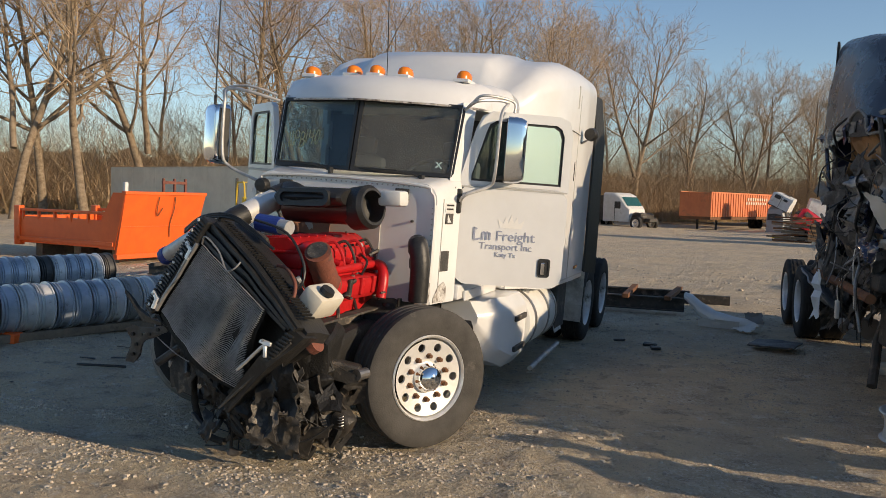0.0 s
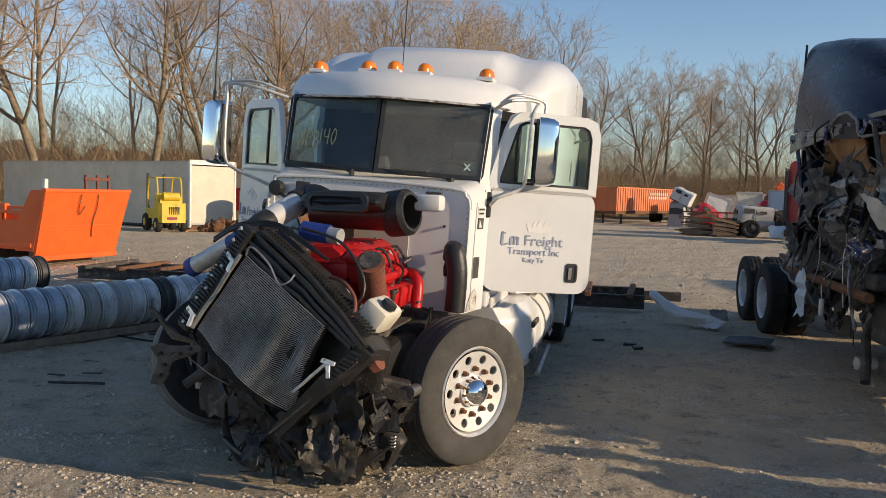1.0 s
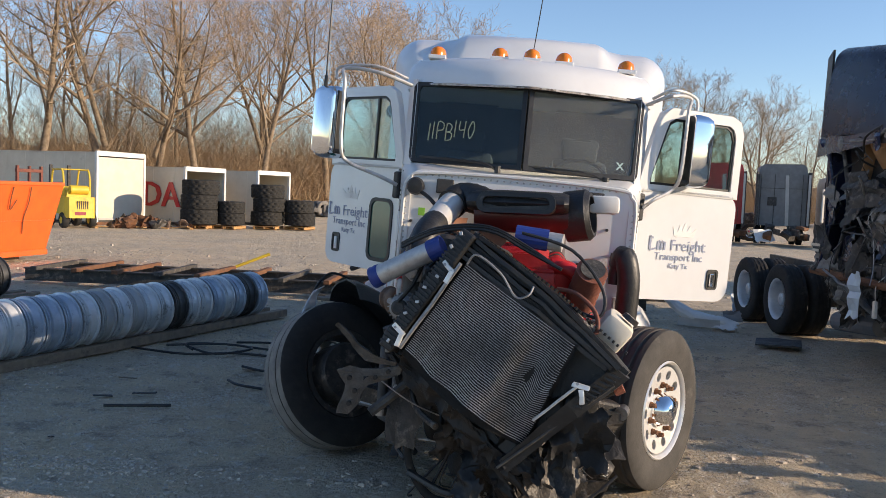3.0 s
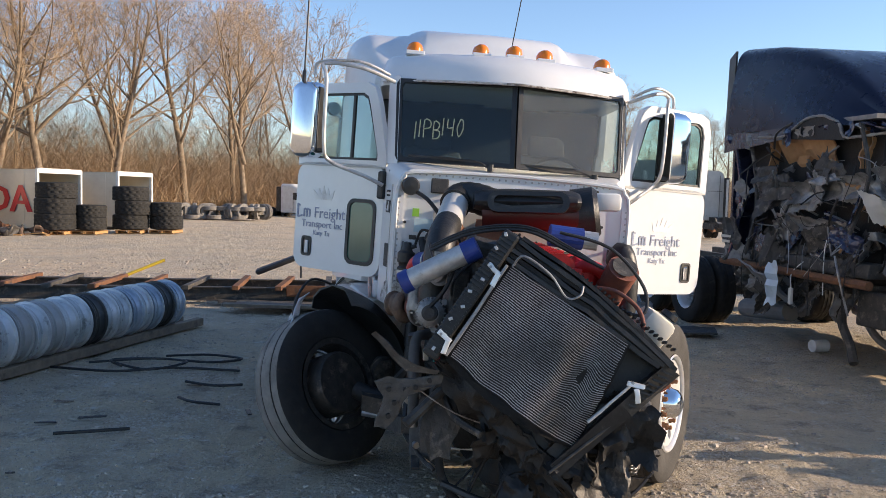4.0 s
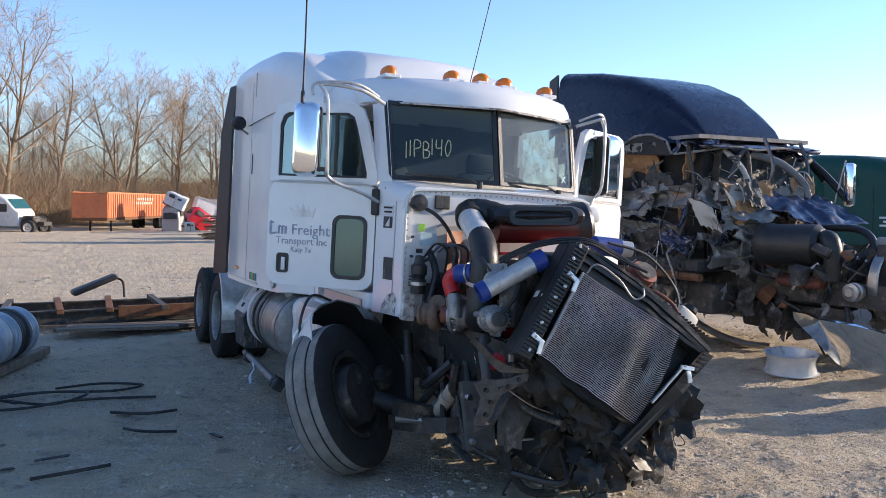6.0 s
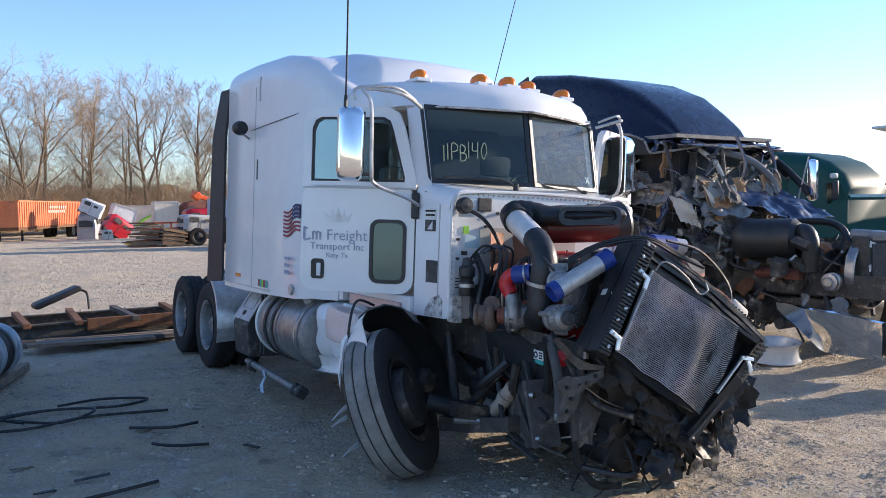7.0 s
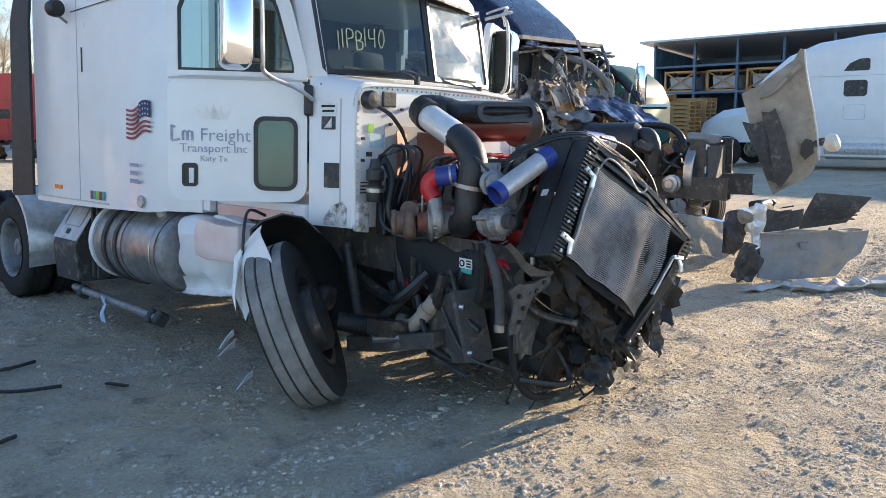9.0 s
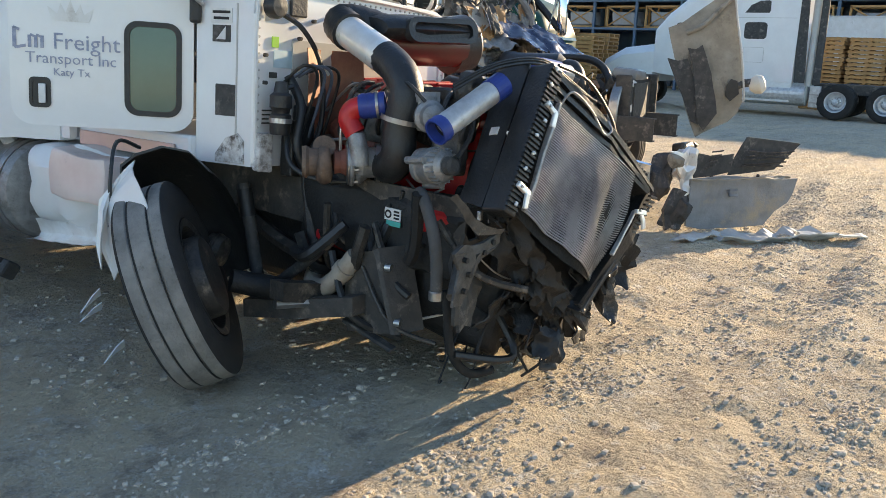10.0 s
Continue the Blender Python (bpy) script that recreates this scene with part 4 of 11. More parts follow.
# doors
def truck_door(s, yaw):
    """An open door; s=+1 hangs to the right of its hinge, -1 to the left. The outside faces -y."""
    ln, hx = (0.91, 0.752) if s > 0 else (0.91, 0.766)
    k_in = ln / 1.04
    X = lambda u: s * u
    hinge = pose(s * (0.885 if s < 0 else 0.865), -0.215 if s < 0 else -0.235, 0, 0, 0, yaw)
    outline = [(X(x), z) for x, z in rounded(ln, 0.82, 0.11, ln / 2, 1.575)]
    if s > 0:
        panel = slab(outline, 0.05)
    else:
        hole = [(X(x), z) for x, z in rounded(0.27, 0.47, 0.06, 0.205, 1.485)]
        panel = ring_slab(outline, hole, 0.05)
    door = part("door", panel, WHITE, truck, "open white cab door with slate lettering", hinge)
    # window frame
    out = [(0.0, 1.96), (0.0, 2.05), (0.12, 2.44), (0.17, 2.545), (0.26, 2.585), (0.90, 2.585), (1.0, 2.55), (1.04, 2.45), (1.04, 1.96)]
    out = [(u * k_in, z) for u, z in out]
    inn = [(0.10, 2.015), (0.10, 2.06), (0.21, 2.41), (0.24, 2.48), (0.30, 2.51), (0.88, 2.51), (0.93, 2.485), (0.96, 2.42), (0.96, 2.015)]
    inn = [(u * k_in, z) for u, z in inn]
    part("window_frame", ring_slab([(X(u), z) for u, z in out], [(X(u), z) for u, z in inn], 0.05), WHITE, door)
    inn2 = [(u + (0.018 if u < 0.5 else -0.018), z + (0.018 if z < 2.1 else -0.018)) for u, z in inn]
    part("window_seal", ring_slab([(X(u), z) for u, z in inn], [(X(u), z) for u, z in inn2], 0.02, pose(0, 0.012, 0)), BLACK, door)
    gl = part("window_pane", slab([(X(u), z) for u, z in inn2], 0.005, pose(0, 0.02, 0)), GLASSGREEN, door, "greenish window pane")
    gl.visible_shadow = False
    part("divider", box((X(0.36), 0.02, 2.26), (0.022, 0.02, 0.48)), BLACK, door)
    part("inner_trim", slab([(X(x), z) for x, z in rounded(ln - 0.08, 0.70, 0.08, ln / 2, 1.575)], 0.03, pose(0, 0.05, 0)) if s > 0 else ring_slab([(X(x), z) for x, z in rounded(ln - 0.08, 0.70, 0.08, ln / 2, 1.575)], [(X(x), z) for x, z in rounded(0.28, 0.48, 0.06, 0.205, 1.485)], 0.03, pose(0, 0.05, 0)), GREY, door, "grey inner door trim")
    if s < 0:
        part("peep_seal", ring_slab([(X(x), z) for x, z in rounded(0.29, 0.49, 0.07, 0.205, 1.485)], [(X(x), z) for x, z in rounded(0.235, 0.435, 0.05, 0.205, 1.485)], 0.02, pose(0, -0.008, 0)), BLACK, door, "black rubber window seal")
        pp = part("peep_pane", slab([(X(x), z) for x, z in rounded(0.24, 0.44, 0.05, 0.205, 1.485)], 0.005, pose(0, 0.0, 0)), PEEP, door, "low green window pane")
        pp.visible_shadow = False
    h = part("door_handle", ring_slab([(X(x), z) for x, z in rounded(0.105, 0.155, 0.025, hx, 1.335)], [(X(x), z) for x, z in rounded(0.075, 0.125, 0.02, hx, 1.335)], 0.012, pose(0, -0.008, 0)), BLACK, door, "black paddle door handle")
    part("handle_recess", slab([(X(x), z) for x, z in rounded(0.08, 0.13, 0.02, hx, 1.335)], 0.004, pose(0, -0.002, 0)), BLACK, door)
    part("paddle", box((X(hx) - s * 0.012, -0.012, 1.33), (0.035, 0.014, 0.10), bevel=0.005), CHROME if s > 0 else LABELWHITE, door)
    rv = bmesh.new()
    for k in range(24):
        bmesh.ops.create_cone(rv, cap_ends=True, segments=6, radius1=0.007, radius2=0.004, depth=0.006, matrix=pose(X((0.05 + k * 0.041) * k_in), -0.002, 1.975, 90, 0, 0))
    tagged(part("rivets", rv, WHITE, door), kind="stuff")
    part("sill_trim", box((X(ln / 2), -0.003, 1.965), (ln - 0.02, 0.006, 0.012)), SILVER, door)
    part("hinge", box((X(-0.012), -0.03, 1.84), (0.06, 0.07, 0.20), bevel=0.015), BLACK, door, "black mirror hinge cover")
    cx, z0 = (X(0.418), 1.54) if s > 0 else (X(0.61), 1.56)
    part("lettering", writing("Freight", 0.118, 0.001), LETTER, door, "slate blue words on the door", pose(cx + 0.075, -0.004, z0))
    part("lettering", writing("Transport Inc", 0.08, 0.001), LETTER, door, "slate blue words on the door", pose(cx, -0.004, z0 - 0.075))
    part("lettering", writing("Katy Tx", 0.056, 0.001), LETTER, door, "slate blue words on the door", pose(cx, -0.004, z0 - 0.135))
    stem = lambda x, z, w, h, r=0: part("initial_stroke", box((cx + x, -0.004, z0 + z), (w, 0.003, h), (0, r, 0)), LETTER, door)
    for x, z, w, h, r in ((-0.272, 0.047, 0.018, 0.10, 0), (-0.245, 0.001, 0.055, 0.014, -14), (-0.262, 0.09, 0.030, 0.014, 20), (-0.200, 0.03, 0.016, 0.062, 0), (-0.170, 0.03, 0.016, 0.062, 0), (-0.140, 0.03, 0.016, 0.062, 0), (-0.185, 0.059, 0.026, 0.012, 25), (-0.155, 0.059, 0.026, 0.012, 25)):
        stem(x, z, w, h, r)
    crown = [(-0.11, 0), (0.11, 0), (0.12, 0.03), (0.14, 0.12), (0.08, 0.06), (0.06, 0.15), (0.03, 0.07), (0, 0.18), (-0.03, 0.07), (-0.06, 0.15), (-0.08, 0.06), (-0.14, 0.12), (-0.12, 0.03)]
    part("crown", slab(crown, 0.003, pose(cx + (0.03 if s > 0 else 0.0), -0.003, 1.645 if s > 0 else 1.70) @ Matrix.Diagonal((0.8, 1, 0.6, 1))), CROWN if s > 0 else WHITE2, door, "faint crown emblem")
    return door


truck_door(1, 27.3)
truck_door(-1, -43)

# mirrors on tubular arms
for s in (-1, 1):
    d = 0.0 if s < 0 else 0.18
    c = Vector((-1.45, -0.25, 2.26) if s < 0 else (1.25, -0.115, 2.28))
    m = Matrix.Translation(c) @ pose(0, 0, 0, 0, 0, -22 if s < 0 else 103)
    head = [[(x * k, y, z) for x, z in rounded(0.195 * w, 0.535 * w, 0.06 * w, 0, 0)] for y, w, k in ((-0.105, 0.80, 1), (-0.095, 0.90, 1), (-0.06, 0.97, 1), (0.0, 1.0, 1), (0.05, 1.0, 1), (0.055, 0.95, 1))]
    mir = part("mirror", loft(head), CHROME, truck, "chrome door mirror shell on tube arms", m, True)
    # glass coloured plain black in place of the dark reflection in it
    part("mirror_glass", slab(rounded(0.175, 0.51, 0.05), 0.006, pose(0, 0.0552, 0)), BLACK, mir, "mirror face coloured black for its dark reflection", None)
    if s < 0:
        part("mirror_side", box((0.094, -0.01, 0), (0.014, 0.10, 0.46), bevel=0.005), BLACK, mir, "black inner housing side")
    arm = hose([(s * 0.86, -0.22, 2.58), (s * (1.10 - d / 2), -0.36, 2.64), (s * (1.36 - d), c.y - 0.02, 2.66), (s * (1.34 - d), c.y - 0.10, 2.54), (s * (1.33 - d), c.y - 0.11, 2.1), (s * (1.28 - d), c.y - 0.07, 1.98), (s * (1.05 - d / 2), -0.34, 1.90), (s * 0.90, -0.30, 1.84)], 0.014, 8)
    part("mirror_arm", arm, DULL, mir, "bent tube mirror arm", m.inverted(), True)
    part("mirror_arm", hose([(s * 0.90, -0.2, 2.63), (s * (1.12 - d / 2), -0.30, 2.69), (s * (1.40 - d), c.y, 2.67), (s * (1.42 - d), c.y, 2.58)], 0.011, 8), DULL, mir, "", m.inverted(), True)
    part("bracket", box((s * (1.38 - d), c.y - 0.06, 2.05), (0.14, 0.05, 0.03), bevel=0.006), BLACK, mir, "", m.inverted())
aer = part("antenna", hose([(-1.50, -0.26, 2.50), (-1.50, -0.26, 3.0), (-1.51, -0.25, 4.2)], 0.007, 6), BLACK, truck, "black whip antenna at the mirror")
part("antenna_base", rod((-1.50, -0.26, 2.46), (-1.50, -0.26, 2.60), 0.014, seg=8), BLACK, aer)
part("antenna", hose([(0.0, 0.10, 2.86), (0.025, 0.02, 3.15), (0.06, -0.11, 3.6)], 0.004, 5), BLACK, truck, "thin whip antenna on the cab roof")

# cowl details: vents, labels, round intake cap, valve holes
part("horn_cap", lathe([(0.0, 0.09), (0.05, 0.085), (0.062, 0.06), (0.06, 0.02), (0.03, 0.0)], 20, pose(-0.72, -0.61, 1.845, 90, 0, 0)), BLACK, truck, "black round cap on the firewall", smooth=True)
for s in (-1, 1):
    part("firewall_vent", box((s * 0.52, -0.615, 1.86), (0.12, 0.02, 0.10), bevel=0.008), MATT, truck)
    part("drain_plate", box((s * 0.755, -0.617, 1.12), (0.09, 0.02, 0.16), bevel=0.01), DULL, truck)
    hol = part("step_hole", box((s * 0.842, -0.427, 1.356), (0.012, 0.135, 0.165), (0, 0, -s * 11), bevel=0.005), MATT, truck, "square opening in the cowl side")
    turn_s = pose(s * 0.853, -0.40, 0, 0, 0, -s * 11)
    plain = part("cowl_label", box((0, 0, 1.785), (0.005, 0.135, 0.075)), LABELWHITE, truck, "white label with two dark lines of writing", turn_s)
    for z, w in ((1.803, 0.115), (1.772, 0.100)):
        part("writing_bar", box((s * 0.003, 0, z), (0.003, w, 0.014)), TAR, plain)
    sign = part("cowl_label", box((0, 0, 1.695), (0.005, 0.115, 0.085)), MATT, truck, "black and white warning label", turn_s)
    part("mark", slab([(-0.03, -0.03), (0.03, -0.03), (-0.03, 0.035)], 0.003, pose(s * 0.0035, 0, 1.695, 0, 0, 90)), LABELWHITE, sign)
    rv = bmesh.new()
    for k in range(18):
        bmesh.ops.create_cone(rv, cap_ends=True, segments=6, radius1=0.008, radius2=0.005, depth=0.008, matrix=pose(s * 0.785, -0.614, 1.06 + k * 0.042, 90, 0, 0))
    tagged(part("rivets", rv, SILVER, truck), kind="stuff")
rv = bmesh.new()
for k in range(30):
    bmesh.ops.create_cone(rv, cap_ends=True, segments=6, radius1=0.008, radius2=0.005, depth=0.008, matrix=pose(-0.66 + k * 0.0455, -0.604, 1.93, 90, 0, 0))
tagged(part("rivets", rv, SILVER, truck), kind="stuff")
part("label", box((-0.607, -0.606, 1.585), (0.14, 0.006, 0.09)), LABELBLUE, truck, "pale blue paper label")
part("label", box((-0.67, -0.606, 1.67), (0.045, 0.006, 0.055)), LABELGREEN, truck, "green sticker")
part("label", box((-0.68, -0.606, 1.50), (0.05, 0.006, 0.03)), MATT, truck)
for k in range(4):
    part("vent_slot", box((-0.70 + 0.012 * 0, -0.606, 1.25 + k * 0.022), (0.10, 0.006, 0.008)), MATT, truck)

for s in (-1, 1):
    part("sill_panel", box((s * 0.935, 0.34, 1.055), (0.02, 0.92, 0.085), bevel=0.006), PINK if s < 0 else WHITE, truck, "pinkish sill panel under the door" if s < 0 else "")
    part("scuffed_corner", slab([(-0.10, 0.0), (0.09, 0.0), (0.09, 0.12), (0.05, 0.16), (-0.03, 0.13), (-0.10, 0.04)], 0.005, pose(s * 0.846, -0.47, 1.03, 0, 0, -90 * -s - s * 11)), SCUFF, truck, "scuffed rusty corner of the cowl")
    part("bottom_bracket", crumple(box((s * 0.755, -0.63, 1.10), (0.10, 0.05, 0.20), (0, 3, 0), bevel=0.01), 0.012, 9), SCUFF, truck, "bent battered bracket at the cowl corner")
    part("seam_line", box((s * 0.834, -0.50, 1.45), (0.006, 0.008, 0.80)), SILVER, truck)
    part("seam_line", box((s * 1.288, 2.62, 1.03), (0.008, 1.5, 0.012)), SILVER, truck)
    part("round_badge", lathe([(0.0, 0.012), (0.045, 0.01), (0.05, 0.0)], 18, pose(s * 1.25, 1.40, 1.08, 0, s * 90, 0)), DULL, truck, "small round badge low on the sleeper", smooth=True)
for x, z in ((-0.40, 1.80), (-0.28, 1.83), (-0.74, 1.60), (-0.74, 1.46), (-0.50, 1.70), (0.62, 1.66), (0.70, 1.5)):
    part("firewall_bolt", rod((x, -0.625, z), (x, -0.60, z), 0.010, seg=8), MATT, truck)

# chassis: rails, crossmembers, axles, springs
for s in (-1, 1):
    rail = slab([(-0.04, -0.13), (0.04, -0.13), (0.04, -0.115), (-0.025, -0.115), (-0.025, 0.115), (0.04, 0.115), (0.04, 0.13), (-0.04, 0.13)], 8.0, pose(s * 0.43, -1.75, 0.85))
    part("frame_rail", rail, CHASSIS, truck, "black steel frame rail")
for y in (0.4, 2.0, 3.4, 4.82, 6.1):
    part("crossmember", box((0, y, 0.85), (0.82, 0.14, 0.20), bevel=0.01), CHASSIS, truck)
part("front_axle", loft([[(-0.95, -0.92, 0.50), (-0.95, -1.02, 0.50), (-0.95, -1.02, 0.40), (-0.95, -0.92, 0.40)], [(-0.5, -0.92, 0.42), (-0.5, -1.02, 0.42), (-0.5, -1.02, 0.31), (-0.5, -0.92, 0.31)],
                         [(0.5, -0.92, 0.42), (0.5, -1.02, 0.42), (0.5, -1.02, 0.31), (0.5, -0.92, 0.31)], [(0.92, -0.95, 0.58), (0.92, -1.05, 0.58), (0.92, -1.05, 0.46), (0.92, -0.95, 0.46)]]), GRIME, truck, "greasy front axle beam")
for s in (-1, 1):
    part("leaf_spring", hose([(s * 0.45, -1.62, 0.72), (s * 0.45, -1.3, 0.55), (s * 0.45, -0.97, 0.49), (s * 0.45, -0.5, 0.55), (s * 0.45, -0.1, 0.72)], 0.045, 6), GRIME, truck)
    part("shock_absorber", rod((s * 0.55, -0.85, 0.45), (s * 0.50, -0.70, 1.0), 0.04, seg=10), GRIME, truck)
    for y in (4.2, 5.45):
        part("axle_tube", rod((0, y, 0.53), (s * 0.98, y, 0.53), 0.09, seg=12), CHASSIS, truck)
for y in (4.2, 5.45):
    part("axle_housing", lathe([(0.0, -0.25), (0.15, -0.2), (0.22, 0.0), (0.15, 0.2), (0.0, 0.28)], 16, pose(0, y, 0.53, 90, 0, 0)), CHASSIS, truck, smooth=True)
    dual_wheel(truck, pose(-1.12, y, 0.44, 0, 0, -90), RIMDULL)
    dual_wheel(truck, pose(1.12, y, 0.555, 0, 0, 90), RIMGREY)
steer_wheel(truck, W2L @ pose(0.985, -0.975, 0.515, 0, 3, 59))
steer_wheel(truck, W2L @ pose(-1.17, -0.60, 0.49, 0, 0, -131) @ pose(0, 0, 0, 20, 0, 0), False)

# wheel-arch liners, splash guards
ring = []
for q in range(-38, 46, 12):
    a = radians(q)
    y, z = -0.92 + 0.62 * math.cos(a), 0.58 + 0.58 * math.sin(a)
    ring.append([(0.62, y, z), (1.10, y + 0.01, z), (1.12, y + 0.012, z - 0.05), (1.105, y, z - 0.04), (0.62, y - 0.008, z - 0.012)])
part("wheel_arch", loft(ring), BLACK, truck, "black plastic wheel arch liner", smooth=True)
ring = []
for q in range(100, 204, 8):
    a = radians(q)
    line = [(-0.10, 0.60), (-0.07, 0.67), (0.02, 0.70), (0.16, 0.69), (0.27, 0.62), (0.33, 0.50)]
    line = line + [(y + 0.004, r - 0.014) for y, r in line[::-1]]
    ring.append([(r * math.cos(a), y, r * math.sin(a)) for y, r in line])
part("wheel_arch", crumple(fine(loft(ring), 1), 0.02, 4, 2), BLACK, truck, "black rubber wheel arch liner torn loose", W2L @ pose(-1.17, -0.60, 0.49, 0, 0, -131) @ pose(0, 0, 0, 20, 0, 0), True)


def facet(points, way, cuts=2):
    """A thin plate through the points, thickened along way."""
    d = Vector(way)
    return fine(loft([[Vector(p) for p in points], [Vector(p) + d for p in points]]), cuts)


part("torn_fender", crumple(facet([(-1.27, -0.33, 1.09), (-1.33, -0.40, 1.06), (-1.345, -0.50, 0.985), (-1.355, -0.60, 0.90), (-1.39, -0.71, 0.83), (-1.40, -0.60, 0.755), (-1.405, -0.47, 0.67), (-1.40, -0.36, 0.575), (-1.39, -0.27, 0.50), (-1.42, -0.25, 0.66), (-1.41, -0.26, 0.85), (-1.35, -0.29, 1.0)], (0.006, 0.004, -0.004), 3), 0.016, 6, 2), WHITE, truck, "torn white fender shard over the tyre", W2L @ pose(-0.05, -0.14, 0.03))
part("torn_fender", crumple(facet([(-1.37, -0.29, 0.99), (-1.43, -0.30, 0.86), (-1.47, -0.33, 0.66), (-1.46, -0.30, 0.575), (-1.45, -0.26, 0.70), (-1.42, -0.24, 0.90)], (0.006, 0.004, -0.004)), 0.012, 7, 5), WHITE, truck, "narrow white fender strip", W2L @ pose(-0.05, -0.14, 0.03))
for at, tilt in (((-1.37, -0.05, 0.33), 20), ((-1.38, -0.07, 0.27), 8), ((-1.37, -0.27, 0.10), 14)):
    part("fender_splinter", slab([(0.08, 0.02), (0.02, 0.014), (-0.09, -0.02), (0.0, -0.014), (0.07, -0.02)], 0.008, pose(*at, 0, -tilt, 20)), WHITE, truck, "small white fender splinter", W2L)
part("fender_strap", hose([(-1.16, -0.25, 1.15), (-1.32, -0.32, 1.20), (-1.42, -0.42, 1.05), (-1.44, -0.42, 0.80)], 0.010, 6), BLACK, truck, "black torn fender edging", W2L)
part("hood_seal", hose([(-0.80, -0.612, 1.04), (-0.802, -0.612, 1.4), (-0.80, -0.612, 1.80), (-0.765, -0.612, 1.895), (-0.67, -0.612, 1.942), (0, -0.612, 1.962), (0.67, -0.612, 1.942), (0.765, -0.612, 1.895), (0.80, -0.612, 1.80), (0.802, -0.612, 1.4), (0.80, -0.612, 1.04)], 0.012, 6), WHITE2, truck, "raised hood seal rim round the firewall", None, True)


# tanks, steps and skirts along both flanks
for s in (-1, 1):
    tank = part("fuel_tank", lathe([(0.0, -0.62), (0.25, -0.615), (0.30, -0.59), (0.315, -0.55), (0.315, 0.55), (0.30, 0.59), (0.25, 0.615), (0.0, 0.62)], 36, pose(s * 0.95, 1.69 if s < 0 else 1.62, 0.69, 90, 0, 0)), CASTALU if s < 0 else WHITE2, truck, "round fuel tank" if s < 0 else "round white fuel tank", smooth=True)
    for y in (1.2, 1.75, 2.1):
        part("tank_strap", lathe([(0.318, -0.03), (0.324, -0.03), (0.324, 0.03), (0.318, 0.03)], 36, pose(s * 0.95, y, 0.69, 90, 0, 0)), STEEL, tank)
    part("filler_cap", rod((s * 1.08, 1.35, 0.97), (s * 1.11, 1.35, 1.02), 0.05, seg=12), DULL, tank)
    fair = []
    for y, w, zb, zt in ((0.12, 1.0, 0.68, 1.0), (0.30, 1.14, 0.45, 1.02), (0.62, 1.2, 0.34, 1.02), (1.02, 1.2, 0.32, 1.02)):
        zb += 0.13 if s < 0 else 0
        w -= 0.05 if s < 0 and y > 0.2 else 0
        fair.append([(s * 0.66, y, zt), (s * (w - 0.08), y, zt - 0.02), (s * w, y, zt - 0.14), (s * w, y, zb + 0.12), (s * (w - 0.1), y, zb), (s * 0.66, y, zb)])
    bm = loft(fair)
    bmesh.ops.subdivide_edges(bm, edges=bm.edges, cuts=3, use_grid_fill=True)
    part("step_fairing", crumple(bm, 0.06 if s < 0 else 0.008, 5, 2.0 + s), WHITE, truck, "dented white step fairing" if s < 0 else "white step fairing", smooth=True)
    if s < 0:
        part("step_box", crumple(fine(box((-1.03, 0.42, 0.86), (0.34, 0.50, 0.26), (4, 0, 3), bevel=0.02), 3), 0.03, 5, 4), ROSY, truck, "white crushed step box with a rosy reflection in its colour", smooth=True)
        part("torn_lip", sheet((-1.13, 0.98, 0.54), (0.08, -0.66, 0.05), (-0.08, 0.0, -0.11), 14, 5, 0.05, 6, 3, 0.008, bend=lambda u, v: 0.08 * math.sin(v * 3.1), ragged=0.05), ALU, truck, "bright torn lip under the step fairing", None, True)
        part("tank_band", lathe([(0.317, -0.17), (0.323, -0.165), (0.323, 0.165), (0.317, 0.17)], 36, pose(-0.95, 1.42, 0.69, 90, 0, 0)), STEEL, tank, "wide dark steel tank band", smooth=True)
    for z in (0.52, 0.80) if s > 0 else ():
        part("step", box((s * 1.215, 0.78, z), (0.03, 0.36, 0.05), bevel=0.008), MATT, truck)
    if s < 0:
        part("tank_rim", lathe([(0.300, 0.60), (0.330, 0.60), (0.334, 0.57), (0.330, 0.54), (0.300, 0.54)], 36, pose(-0.95, 1.69, 0.69, -90, 0, 0)), WHITE2, tank, "white tank end rim", smooth=True)
        for a0 in (0.10, 0.30):
            part("strap_hoop", lathe([(0.320, a0), (0.336, a0), (0.336, a0 + 0.045), (0.320, a0 + 0.045)], 36, pose(-0.95, 1.69, 0.69, -90, 0, 0)), MATT, tank, "black tank strap")
        part("tank_hose", hose([(-1.02, 1.55, 1.00), (-1.10, 1.66, 1.05), (-1.14, 1.80, 0.98), (-1.06, 1.86, 0.94), (-1.03, 1.72, 0.99)], 0.012, 7), BLACK, tank, "coiled black hose on the tank", None, True)
        side = [(-0.60, 0.28), (-1.20, 0.28), (-1.23, 0.60), (-1.21, 0.64), (-1.00, 0.99), (-0.60, 1.0)]
        bx = part("battery_box", loft([[(x, 2.68, z) for x, z in side], [(x, 3.16, z) for x, z in side]]), MATT, truck, "black battery box with a sloping aluminium lid")
        lid = part("lid", loft([[(-1.215, 2.67, 0.645), (-1.01, 2.67, 0.99), (-1.0, 2.67, 1.0), (-1.225, 2.67, 0.65)], [(-1.215, 3.17, 0.645), (-1.01, 3.17, 0.99), (-1.0, 3.17, 1.0), (-1.225, 3.17, 0.65)]]), DULL, bx, "pale aluminium lid")
        part("latch", box((-1.185, 2.92, 0.715), (0.03, 0.05, 0.05), (0, 31, 0), bevel=0.006), MATT, lid)
